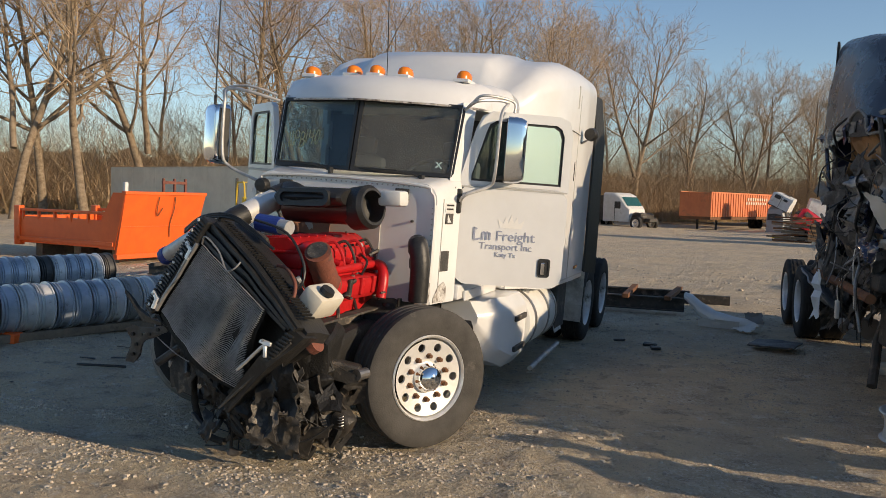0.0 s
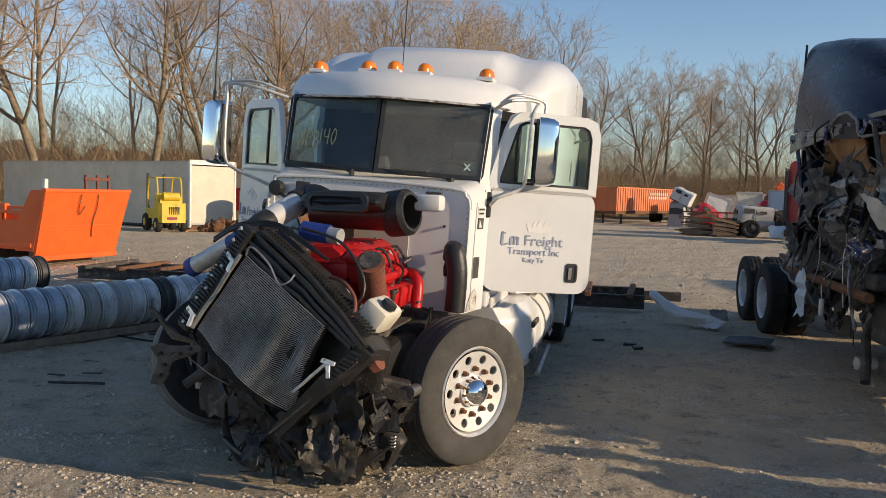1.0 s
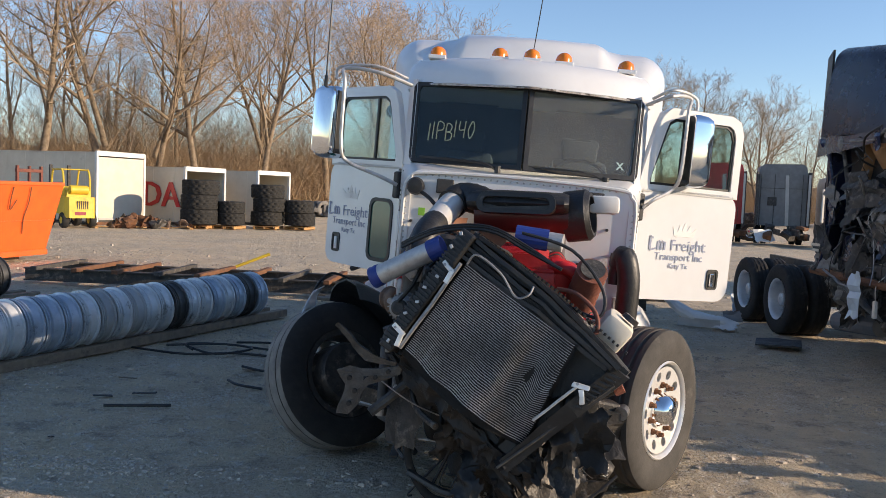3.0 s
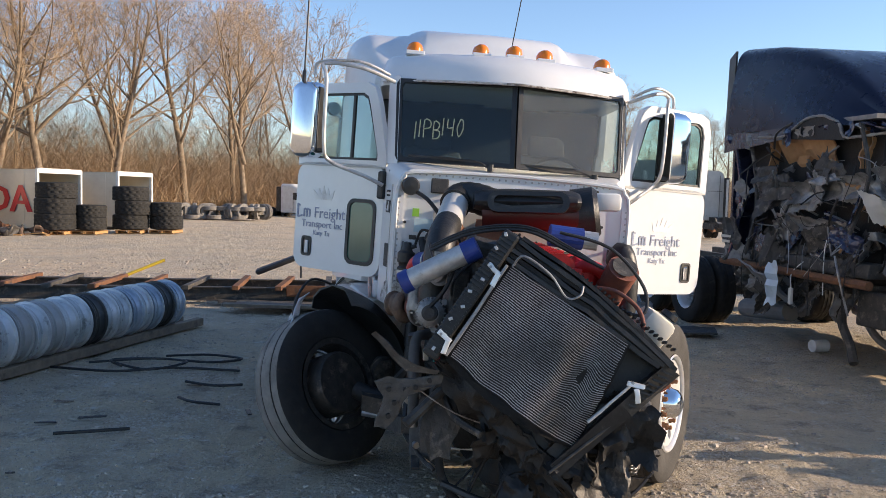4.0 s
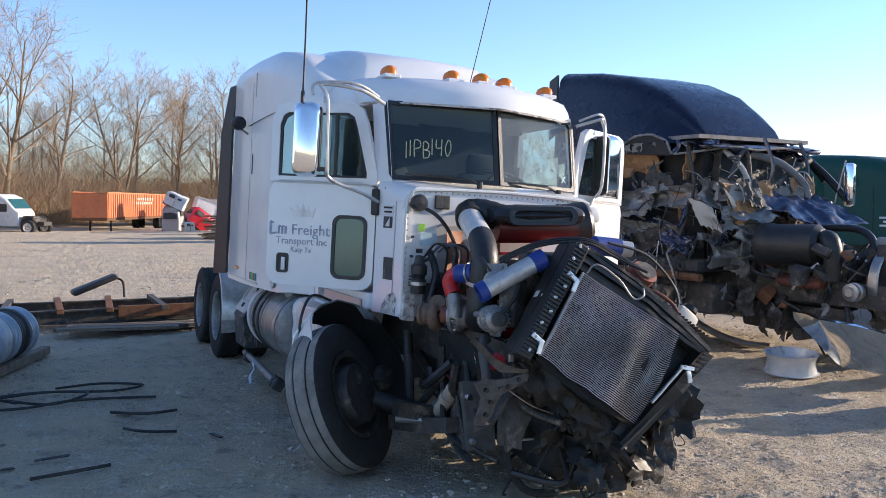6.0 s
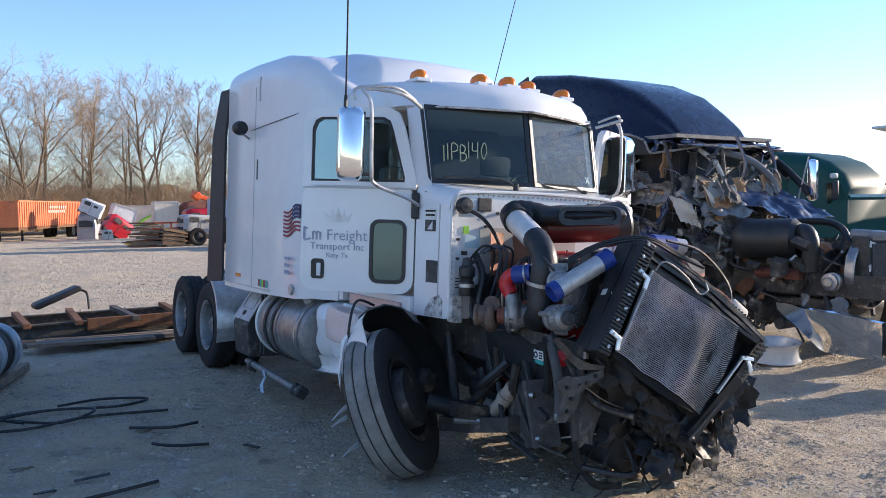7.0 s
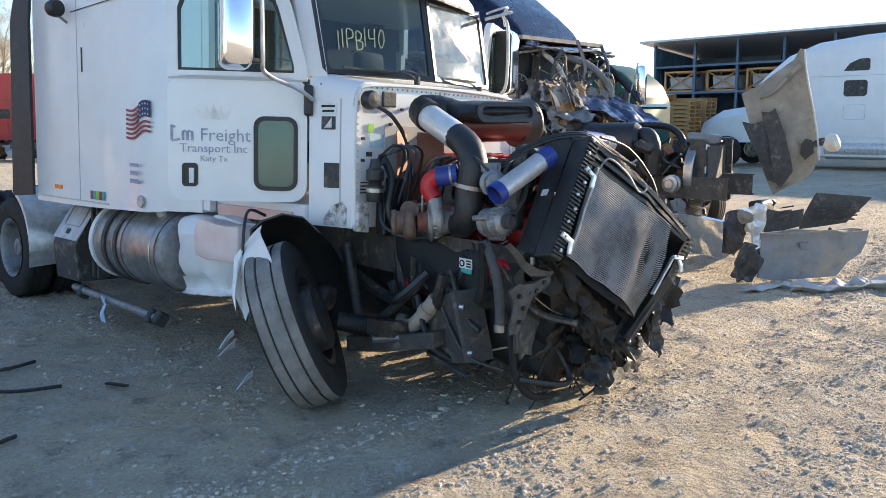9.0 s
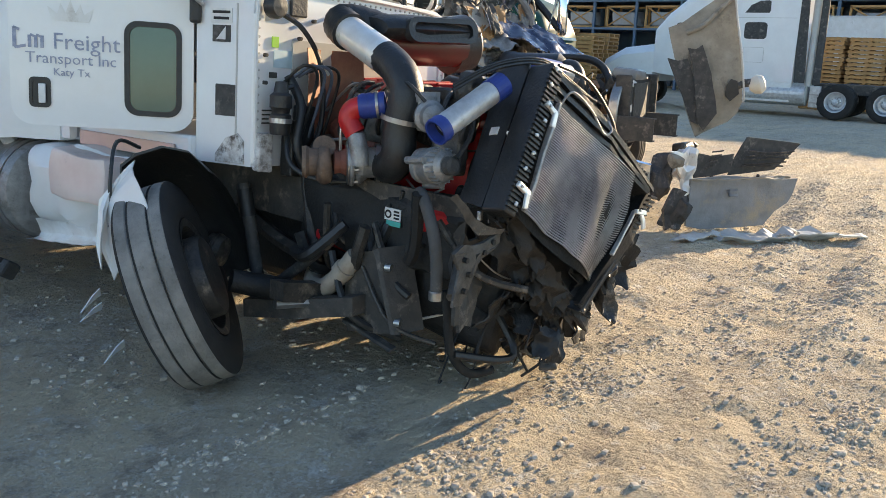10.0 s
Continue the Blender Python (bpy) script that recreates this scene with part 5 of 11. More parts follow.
        part("panel_seam", ring_slab(rounded(0.34, 0.20, 0.03), rounded(0.32, 0.18, 0.025), 0.006, pose(-1.105, 2.92, 0.85, 0, 0, -90) @ pose(0, 0, 0, -31, 0, 0)), STEEL, lid)
        for y in (2.56, 2.46):
            part("step_rail", box((-1.08, y, 0.66), (0.10, 0.03, 0.66), bevel=0.006), MATT, bx)
        rail = part("side_rail", rod((-1.14, 2.92, 0.20), (-1.20, 1.22, 0.18), 0.034, seg=14), CASTALU, truck, "scuffed round rail hanging low under the tank", smooth=True)
        for y in (1.22, 1.34, 2.72):
            part("rail_clamp", box((-1.195 + 0.035 * (y - 1.2), y, 0.18), (0.11, 0.07, 0.11), (10, 30, 4), bevel=0.02), MATT, rail)
        part("rag", sheet((-1.20, 2.15, 0.22), (0.0, 0.06, 0.0), (-0.06, -0.10, -0.20), 6, 12, 0.04, 6, 4, 0.004, ragged=0.1), PALEBLUE, rail, "torn pale blue rag hanging from the rail")
    else:
        bx = part("battery_box", box((1.0, 2.62, 0.72), (0.42, 0.50, 0.56), bevel=0.02), MATT, truck, "black battery box with tread plate step")
        part("tread_plate", sheet((1.22, 2.36, 0.42), (-0.16, 0, 0.62), (0, 0.34, 0), 4, 4, 0.01, 3, 1.0, 0.006), DULL, bx, "aluminium tread plate")
        part("side_rail", rod((1.22, 1.30, 0.22), (1.18, 2.75, 0.235), 0.026, seg=10), DULL, truck, "bent side rail hanging low")
    guard = []
    for q in range(-14, 170, 12):
        a = radians(q)
        y, z = 4.2 - 0.60 * math.cos(a), 0.50 + 0.60 * math.sin(a)
        guard.append([(s * 0.80, y, z), (s * 1.28, y, z), (s * 1.285, y, z - 0.05), (s * 0.80, y, z - 0.012)])
    part("mudguard", loft(guard[:8] if s < 0 else guard[3:8]), DULL if s < 0 else MATT, truck, "bent stainless quarter mudguard" if s < 0 else "black quarter mudguard", smooth=True)
    if s > 0:
        part("mud_flap", sheet((s * 0.82, 3.60, 1.0), (s * 0.46, 0, 0), (0, -0.02, -0.62), 4, 6, 0.03, 3, 5.0, 0.008), DULL, truck, "grey splash panel before the drive wheels")
part("fifth_wheel", slab(rounded(0.95, 0.9, 0.2), 0.06, pose(0, 4.8, 1.06, 90, 0, 0)), GRIME, truck, "greasy fifth wheel plate")
part("gearbox", box((0, 0.5, 0.72), (0.45, 1.1, 0.45), bevel=0.06), GRIME, truck)


# ---- engine, radiator stack and torn front end (placed in the yard's axes) ----
def wpart(name, bm, material, label="", smooth=True, parent=None):
    return part(name, bm, material, parent or truck, label, W2L if parent is None else None, smooth)


rnd0x = random.Random(17)
eng = part("engine", box((0.14, -1.12, 1.00), (0.52, 1.05, 0.62), bevel=0.05), RED, truck, "red engine block with black and steel fittings", W2L, True)
part("cylinder_head", box((0.14, -1.12, 1.36), (0.46, 1.02, 0.12), bevel=0.02), RED, eng, "red cylinder head", smooth=True)
part("valve_cover", loft([[(0.14 + w * 0.19, -1.62, 1.41 + h) for w, h in ((-1, 0), (-0.92, 0.06), (-0.6, 0.10), (0.6, 0.10), (0.92, 0.06), (1, 0))], [(0.14 + w * 0.19, -0.64, 1.41 + h) for w, h in ((-1, 0), (-0.92, 0.06), (-0.6, 0.10), (0.6, 0.10), (0.92, 0.06), (1, 0))]]), RED, eng, "red ribbed valve cover", smooth=True)
part("cover_flange", box((0.14, -1.13, 1.415), (0.44, 1.02, 0.022), bevel=0.006), RED, eng)
for k in range(9):
    y = -1.58 + 0.112 * k
    part("cover_rib", box((0.14, y, 1.513), (0.24, 0.018, 0.012), bevel=0.003), RED, eng)
    for x in (-0.06, 0.34):
        part("cover_bolt", rod((x, y + 0.05, 1.42), (x, y + 0.05, 1.442), 0.011, seg=6), GRIME, eng)
for k in range(6):
    y = -1.54 + 0.16 * k
    part("injector_line", hose([(0.30, y, 1.44), (0.38, y + 0.02, 1.47), (0.44, y + 0.03, 1.38), (0.46, y + 0.03, 1.28)], 0.011, 7), (RED, GRIME)[k % 2], eng, "", None, True)
    part("port_boss", rod((0.36, y, 1.33), (0.45, y, 1.31), 0.036, 0.03, seg=12), RED, eng)
part("fuel_rail", rod((0.45, -1.58, 1.27), (0.46, -0.66, 1.29), 0.030, seg=14), RED, eng, "red fuel rail", smooth=True)
part("intake_manifold", crumple(fine(box((0.46, -1.08, 1.14), (0.15, 0.86, 0.17), (0, 8, 0), bevel=0.04), 2), 0.012, 8), RED, eng, "red intake manifold", smooth=True)
for k in range(5):
    part("manifold_clamp", box((0.545, -1.44 + 0.18 * k, 1.15), (0.03, 0.045, 0.13), (0, 8, 0), bevel=0.01), (RED, GRIME, RED)[k % 3], eng)
part("water_elbow", hose([(0.40, -0.72, 1.26), (0.52, -0.74, 1.28), (0.58, -0.80, 1.20), (0.58, -0.84, 1.04)], 0.040, 12), RED, eng, "red water elbow", None, True)
part("water_elbow", hose([(0.30, -1.56, 1.40), (0.40, -1.62, 1.44), (0.50, -1.62, 1.38), (0.54, -1.58, 1.24)], 0.038, 12), RED, eng, "red water elbow", None, True)
part("thermostat_housing", crumple(fine(box((0.40, -1.50, 1.38), (0.20, 0.20, 0.18), (10, 20, 10), bevel=0.04), 2), 0.018, 8), RED, eng, "red thermostat housing", smooth=True)
for k in range(14):
    a = Vector((rnd0x.uniform(0.36, 0.60), rnd0x.uniform(-1.55, -0.70), rnd0x.uniform(1.0, 1.38)))
    b = a + Vector((rnd0x.uniform(-0.06, 0.08), rnd0x.uniform(-0.25, 0.25), rnd0x.uniform(-0.22, 0.1)))
    part("loom_branch", hose([a, (a + b) / 2 + Vector((0.05, 0, 0.03)), b], rnd0x.choice((0.006, 0.009, 0.014)), 6), rnd0x.choice((BLACK, BLACK, GRIME, STEEL)), eng, "", None, True)
part("oil_pan", box((0.12, -1.05, 0.62), (0.42, 1.0, 0.26), bevel=0.05), GRIME, eng, smooth=True)
part("oil_filter", rod((-0.34, -1.32, 0.50), (-0.22, -1.40, 0.78), 0.09, seg=18), DULL, eng, "dull metal filter canister")
part("flange", rod((-0.52, -1.10, 0.50), (-0.36, -1.16, 0.60), 0.085, 0.07, seg=18), DULL, eng)
part("exhaust_manifold", hose([(-0.16, -1.6, 1.22), (-0.24, -1.4, 1.20), (-0.26, -1.2, 1.16), (-0.24, -0.9, 1.20), (-0.18, -0.7, 1.24)], 0.065, 10), RUSTRED, eng, "rusty exhaust manifold", None, True)
# turbocharger: scroll, inlet collar, centre body, rusty turbine side
TC, TA = Vector((-0.516, -1.195, 1.13)), Vector((0.75, -0.66, 0.0)).normalized()
TS, TZ = Vector((0.66, 0.75, 0.0)).normalized(), Vector((0, 0, 1))


def scroll(centre, along, side, ring, thin, fat, turn0, turn1, end=()):
    """A snail housing: a tube that grows as it winds, then runs off to its outlet."""
    rings = []
    for k in range(27):
        f = k / 26
        a = radians(turn0 + (turn1 - turn0) * f)
        out = side * math.cos(a) + TZ * math.sin(a)
        r = thin + (fat - thin) * f
        c = centre + out * (ring + 0.4 * r)
        rings.append([c + out * (r * math.cos(q)) + along * (r * math.sin(q)) for q in [radians(24 * j) for j in range(15)]])
    for p, r in end:
        rings.append([Vector(p) + side * (-r * math.cos(q)) + along * (r * math.sin(q)) for q in [radians(24 * j) for j in range(15)]])
    return loft(rings)


def along_axis(p, d):
    return frame_between(p, p + d)[0]


tb = part("turbocharger", scroll(TC, TA, TS, 0.075, 0.022, 0.048, -150, 180, ((TC + TS * -0.095 + TZ * 0.05, 0.047), (TC + TS * -0.085 + TZ * 0.12 - TA * 0.01, 0.046), (TC + TS * -0.07 + TZ * 0.16 - TA * 0.02, 0.046))), CASTALU, eng, "cast aluminium turbocharger scroll", smooth=True)
part("inlet_collar", lathe([(0.02, -0.03), (0.095, -0.03), (0.10, 0.02), (0.080, 0.045), (0.076, 0.09), (0.088, 0.095), (0.088, 0.115), (0.070, 0.12)], 30, along_axis(TC, TA)), CASTALU, tb, smooth=True)
part("clamp_band", lathe([(0.088, 0.085), (0.096, 0.085), (0.096, 0.108), (0.088, 0.108)], 30, along_axis(TC, TA)), STEEL, tb)
part("back_plate", lathe([(0.0, -0.045), (0.118, -0.045), (0.122, -0.035), (0.118, -0.025), (0.0, -0.025)], 30, along_axis(TC, TA)), CASTALU, tb, smooth=True)
part("v_band", lathe([(0.10, -0.062), (0.113, -0.055), (0.113, -0.048), (0.10, -0.044)], 30, along_axis(TC, TA)), STEEL, tb)
for k in range(8):
    q = radians(45 * k + 12)
    c = TC + (TS * math.cos(q) + TZ * math.sin(q)) * 0.106 - TA * 0.024
    part("bolt", rod(c, c + TA * 0.02, 0.009, seg=6), STEEL, tb)
part("centre_body", lathe([(0.0, -0.13), (0.06, -0.12), (0.055, -0.09), (0.072, -0.06), (0.0, -0.05)], 20, along_axis(TC, TA)), RUSTRED, tb, smooth=True)
part("turbine_housing", scroll(TC - TA * 0.17, TA, TS, 0.055, 0.03, 0.058, 120, 430), RUSTSTEEL, eng, "rusty turbine housing", smooth=True)
part("turbine_outlet", lathe([(0.0, -0.28), (0.075, -0.28), (0.082, -0.26), (0.07, -0.245), (0.07, -0.20), (0.03, -0.16)], 24, along_axis(TC, TA)), RUSTSTEEL, eng, smooth=True)
part("oil_line", hose([TC - TA * 0.09 + TZ * 0.06, TC - TA * 0.08 + TZ * 0.20, TC - TA * 0.02 + TS * 0.12 + TZ * 0.24], 0.008, 8), STEEL, eng, "", None, True)
part("red_elbow", hose([(-0.575, -1.235, 1.28), (-0.588, -1.20, 1.345), (-0.575, -1.215, 1.395), (-0.54, -1.265, 1.418)], 0.052, 16, ribs=0.02), RED, eng, "red silicone elbow", None, True)
bc = along_axis(Vector((-0.558, -1.24, 1.412)), Vector((0.62, -0.76, 0.12)))
part("blue_coupling", lathe([(0.0, 0.02), (0.050, 0.02), (0.052, 0.128), (0.062, 0.13), (0.064, 0.11), (0.060, 0.10), (0.064, 0.085), (0.060, 0.07), (0.064, 0.055), (0.060, 0.04), (0.064, 0.02), (0.056, 0.0), (0.0, 0.0)], 24, bc), HOSEBLUE, eng, "blue silicone hose coupling, open", smooth=True)
part("clamp_band", lathe([(0.063, 0.085), (0.067, 0.085), (0.067, 0.098), (0.063, 0.098)], 24, bc), STEEL, eng)
# belt-driven alternator and fan-side pump on the front of the engine
al = along_axis(Vector((-0.475, -1.58, 1.155)), Vector((-0.12, -0.98, 0.12)))
alt = part("alternator", lathe([(0.0, -0.02), (0.055, -0.02), (0.07, 0.0), (0.085, 0.01), (0.085, 0.035), (0.077, 0.04), (0.077, 0.085), (0.089, 0.09), (0.089, 0.115), (0.08, 0.125), (0.075, 0.165), (0.05, 0.185), (0.0, 0.185)], 30, al), CASTALU, eng, "cast aluminium alternator", smooth=True)
for k in range(20):
    q = radians(18 * k)
    part("cooling_fin", box((0.079 * math.cos(q), 0.079 * math.sin(q), 0.143), (0.012, 0.006, 0.05), (0, 0, math.degrees(q))), CASTALU, alt, "", al)
part("pulley", lathe([(0.0, 0.235), (0.028, 0.235), (0.044, 0.228), (0.036, 0.218), (0.044, 0.208), (0.036, 0.198), (0.044, 0.188), (0.0, 0.186)], 22, al), MATT, alt)
for k in range(3):
    q = radians(120 * k + 40)
    c = Vector((0.094 * math.cos(q), 0.094 * math.sin(q), 0.0))
    part("mount_lug", rod(c, c + Vector((0, 0, 0.125)), 0.018, seg=10), CASTALU, alt, "", al)
pu = along_axis(Vector((-0.42, -1.56, 1.385)), Vector((-0.50, -0.85, 0.05)))
pump = part("air_pump", lathe([(0.0, -0.10), (0.062, -0.10), (0.075, -0.085), (0.075, -0.02), (0.066, -0.012), (0.066, 0.03), (0.078, 0.035), (0.078, 0.055), (0.06, 0.065), (0.055, 0.10), (0.032, 0.11), (0.0, 0.11)], 26, pu), CASTALU, eng, "grey cast air pump", smooth=True)
part("pump_head", box((0.0, 0.075, -0.04), (0.10, 0.07, 0.11), bevel=0.012), CASTALU, pump, "", pu)
for k in range(4):
    part("head_fin", box((0.0, 0.09 + 0.0 * k, -0.085 + 0.03 * k), (0.125, 0.05, 0.008)), CASTALU, pump, "", pu)
part("pump_line", hose([(-0.48, -1.60, 1.46), (-0.50, -1.50, 1.54), (-0.42, -1.38, 1.50), (-0.36, -1.30, 1.42)], 0.009, 8), BLACK, eng, "", None, True)
part("engine_bracket", box((-0.36, -1.66, 1.26), (0.10, 0.16, 0.30), (0, 8, 14), bevel=0.02), GRIME, eng, "greasy cast bracket behind the pumps")
part("belt", hose([(-0.50, -1.82, 1.22), (-0.42, -1.83, 1.32), (-0.36, -1.80, 1.46)], 0.012, 6), TAR, eng, "black belt")
for k, (c, d) in enumerate((((-0.20, -1.46, 1.36), (0.20, 0.36, 0.26)), ((-0.24, -1.05, 1.30), (0.14, 0.46, 0.22)), ((-0.10, -1.66, 1.50), (0.40, 0.12, 0.14)))):
    part("accessory_casting", crumple(fine(box(c, d, (6 * k, 9, 5 * k), bevel=0.04), 4), 0.035, 7, k), (GRIME, STEELDARK, GRIME)[k], eng, "oily dark casting", smooth=True)
for k in range(12):
    y = -1.70 + 0.07 * k
    part("loom_branch", hose([(-0.36 + 0.02 * (k % 3), y, 1.20 + 0.02 * k % 0.1), (-0.38, y - 0.06, 1.34 + 0.03 * (k % 4)), (-0.26, y - 0.02, 1.46 + 0.02 * (k % 3)), (-0.10, y + 0.05, 1.50)], 0.008 + 0.003 * (k % 3), 7), (BLACK, TAR, GRIME)[k % 3], eng, "", None, True)
# rust-brown curved heat shield between turbo and firewall
part("heat_shield", sheet((-0.44, -0.72, 1.22), (0.44, 0.02, -0.02), (0.03, 0.03, 0.46), 14, 12, 0.012, 3, 2.0, 0.006, bend=lambda u, v: -0.07 * math.sin(u * 3.14)), SHIELD, eng, "dusty rust-brown heat shield", None, True)
# intake pipe from the air cleaner
part("intake_pipe", rod((-0.325, -0.90, 1.78), (-0.395, -1.27, 1.64), 0.085, seg=24), ALU, truck, "bright aluminium intake pipe", W2L, True)
part("intake_elbow", hose([(-0.08, -0.95, 1.77), (-0.20, -0.87, 1.81), (-0.29, -0.83, 1.81), (-0.335, -0.94, 1.765)], 0.098, 16, ribs=0.04), BLACK, truck, "black rubber intake elbow", W2L, True)
part("intake_elbow", hose([(-0.39, -1.25, 1.65), (-0.425, -1.38, 1.585), (-0.45, -1.45, 1.48), (-0.47, -1.43, 1.30), (-0.475, -1.43, 1.19), (-0.455, -1.36, 1.125), (-0.415, -1.285, 1.128)], 0.086, 16, ribs=0.02), BLACK, truck, "black rubber elbow down to the turbo", W2L, True)
part("hose_clamp", lathe([(0.096, -0.012), (0.102, -0.012), (0.102, 0.012), (0.096, 0.012)], 24, pose(-0.465, -1.435, 1.36, 10, 6, 0)), STEEL, truck, "", W2L)
# air cleaner: black top, dark red belly, open round mouth
ac = part("air_cleaner", rod((-0.16, -0.97, 1.715), (0.44, -1.02, 1.71), 0.115, seg=28), DARKRED, truck, "dark red air cleaner with black top and open mouth", W2L, True)
duct = []
for x, w in ((-0.22, 0.7), (-0.16, 0.95), (0.0, 1.05), (0.25, 1.0), (0.40, 0.95), (0.43, 0.8)):
    duct.append([(x, -1.00 - 0.14 * x + w * 0.19 * math.cos(a), 1.795 + w * 0.075 * math.sin(a)) for a in [2 * math.pi * q / 16 for q in range(16)]])
part("air_duct", loft(duct), BLACK, ac, "black moulded duct", smooth=True)
part("inlet_lip", ring_slab(rounded(0.50, 0.13, 0.06), rounded(0.42, 0.075, 0.035), 0.05, pose(0.10, -1.22, 1.795, -10, 0, -8)), BLACK, ac, "moulded inlet lip", smooth=True)
part("slot", slab(rounded(0.43, 0.08, 0.035), 0.01, pose(0.10, -1.195, 1.797, -10, 0, -8)), MATT, ac, "dark inlet slot")
part("mouth", lathe([(0.115, -0.04), (0.165, -0.04), (0.165, 0.10), (0.14, 0.13), (0.12, 0.13), (0.115, 0.0), (0.02, -0.02), (0.0, -0.02)], 28, pose(0.46, -0.97, 1.72, 0, 82, -12)), BLACK, ac, "black ribbed open mouth", smooth=True)
part("clip_box", box((0.66, -0.82, 1.80), (0.20, 0.16, 0.12), bevel=0.03), WHITE2, truck, "white plastic junction box", W2L, True)
# charge air pipe with blue boots, open red-brown pipe
part("charge_pipe", rod((-0.61, -1.82, 1.365), (-0.29, -1.865, 1.53), 0.057, seg=24), DULL, truck, "aluminium charge air pipe", W2L, True)
part("blue_boot", rod((-0.325, -1.860, 1.512), (-0.25, -1.87, 1.55), 0.062, seg=22), HOSEBLUE, truck, "blue silicone boot", W2L)
mouth = along_axis(Vector((-0.605, -1.8205, 1.3675)), Vector((-0.88, 0.126, -0.45)))
part("blue_boot", lathe([(0.050, 0.0), (0.052, 0.055), (0.060, 0.057), (0.064, 0.045), (0.061, 0.03), (0.064, 0.015), (0.061, 0.0), (0.050, 0.0)], 26, mouth), HOSEBLUE, truck, "blue silicone boot, open end", W2L, True)
part("pipe_mouth", lathe([(0.052, 0.006), (0.0, 0.005)], 24, mouth), TAR, truck, "", W2L)
part("blue_boot", rod((0.14, -1.80, 1.62), (0.32, -1.80, 1.60), 0.06, seg=18), HOSEBLUE, truck, "blue silicone boot", W2L)
part("charge_pipe", rod((0.27, -1.80, 1.605), (0.40, -1.82, 1.59), 0.05, seg=18), DULL, truck, "", W2L)
part("exhaust_pipe", hose([(0.42, -1.30, 1.16), (0.50, -1.5, 1.22), (0.54, -1.64, 1.34), (0.57, -1.74, 1.44)], 0.085, 18, ribs=0.06), RUSTRED, truck, "brown flanged open pipe", W2L, True)
part("pipe_bore", lathe([(0.070, 0.0), (0.0, -0.002)], 20, pose(0.574, -1.752, 1.452, 45, 8, 0)), MATT, truck, "", W2L)
# coolant reservoir
res = part("coolant_tank", box((0.685, -1.89, 1.135), (0.17, 0.27, 0.18), (0, 38, -4), bevel=0.035), CREAM, truck, "cream plastic coolant tank", W2L, True)
part("cap", lathe([(0.0, 0.03), (0.045, 0.028), (0.05, 0.0)], 16, pose(0.765, -1.945, 1.20, 0, 38, 0)), BLACK, res, "black filler cap", smooth=True)

# radiator stack, thrown over to one side
rnd0 = random.Random(3)
RAD = pose(0.072, -2.093, 1.041, -10, 0, -6.7) @ pose(0, 0, 0, 0, 32.5, 0)
RL = W2L @ RAD


def face_depth(x, z):
    """How far back the buckled condenser lies: pushed in at the low inner corner."""
    a = min(1.0, max(0.0, (x - 0.05) / 0.35))
    b = min(1.0, max(0.0, (0.10 - z) / 0.38))
    return -0.085 + 0.15 * a * a * b + 0.014 * noise.noise(Vector((x * 4, z * 4, 2)))


core = loft([[(-0.43, y0, -0.30), (-0.43, y0, 0.40), (0.60, y0, 0.30), (0.40, y0, -0.42), (0.10, y0, -0.40)] for y0 in (0.10, 0.28)])
rad = part("radiator", core, BLACK, truck, "black radiator stack bent over to one side", RL)
fin = bmesh.new()
rows = 48
for k in range(rows):
    v = k / (rows - 1)
    right = 0.41 - 0.08 * v + 0.012 * noise.noise(Vector((k * 0.4, 3, 0)))
    a = []
    for i in range(29):
        u = i / 28
        x = -0.365 + (right + 0.365) * u
        low = -0.285 - 0.03 * math.sin(u * 3.0) - 0.04 * max(0.0, u - 0.45) + 0.012 * noise.noise(Vector((u * 6, 1, 0)))
        z = low + (0.262 - low) * v
        buckle = math.exp(-((x - 0.27) ** 2 / 0.018 + (z + 0.02) ** 2 / 0.02))
        z += 0.022 * buckle * math.sin(x * 34) + 0.004 * noise.noise(Vector((x * 9, z * 9, 0)))
        a.append((x, face_depth(x, z) - 0.025 * buckle * math.sin(x * 21), z))
    v0 = [fin.verts.new((x, y - 0.003, z - 0.0022)) for x, y, z in a]
    v1 = [fin.verts.new((x, y - 0.003, z + 0.0022)) for x, y, z in a]
    v2 = [fin.verts.new((x, y + 0.012, z)) for x, y, z in a]
    for i in range(28):
        fin.faces.new((v0[i], v0[i + 1], v1[i + 1], v1[i]))
        fin.faces.new((v1[i], v1[i + 1], v2[i + 1], v2[i]))
        fin.faces.new((v2[i], v2[i + 1], v0[i + 1], v0[i]))
tagged(part("condenser_mesh", fin, FIN, rad, "buckled grey condenser fins"), kind="stuff")
back = bmesh.new()
grid = [[back.verts.new((-0.375 + (0.80 - 0.08 * j / 12) * i / 20, face_depth(-0.375 + 0.78 * i / 20, -0.36 + 0.63 * j / 12) + 0.016, -0.32 - 0.05 * math.sin(i / 6.5) + 0.60 * j / 12)) for j in range(13)] for i in range(21)]
for i in range(20):
    for j in range(12):
        back.faces.new((grid[i][j], grid[i + 1][j], grid[i + 1][j + 1], grid[i][j + 1]))
bmesh.ops.solidify(back, geom=back.faces[:], thickness=0.01)
part("condenser_back", back, TAR, rad, smooth=True)
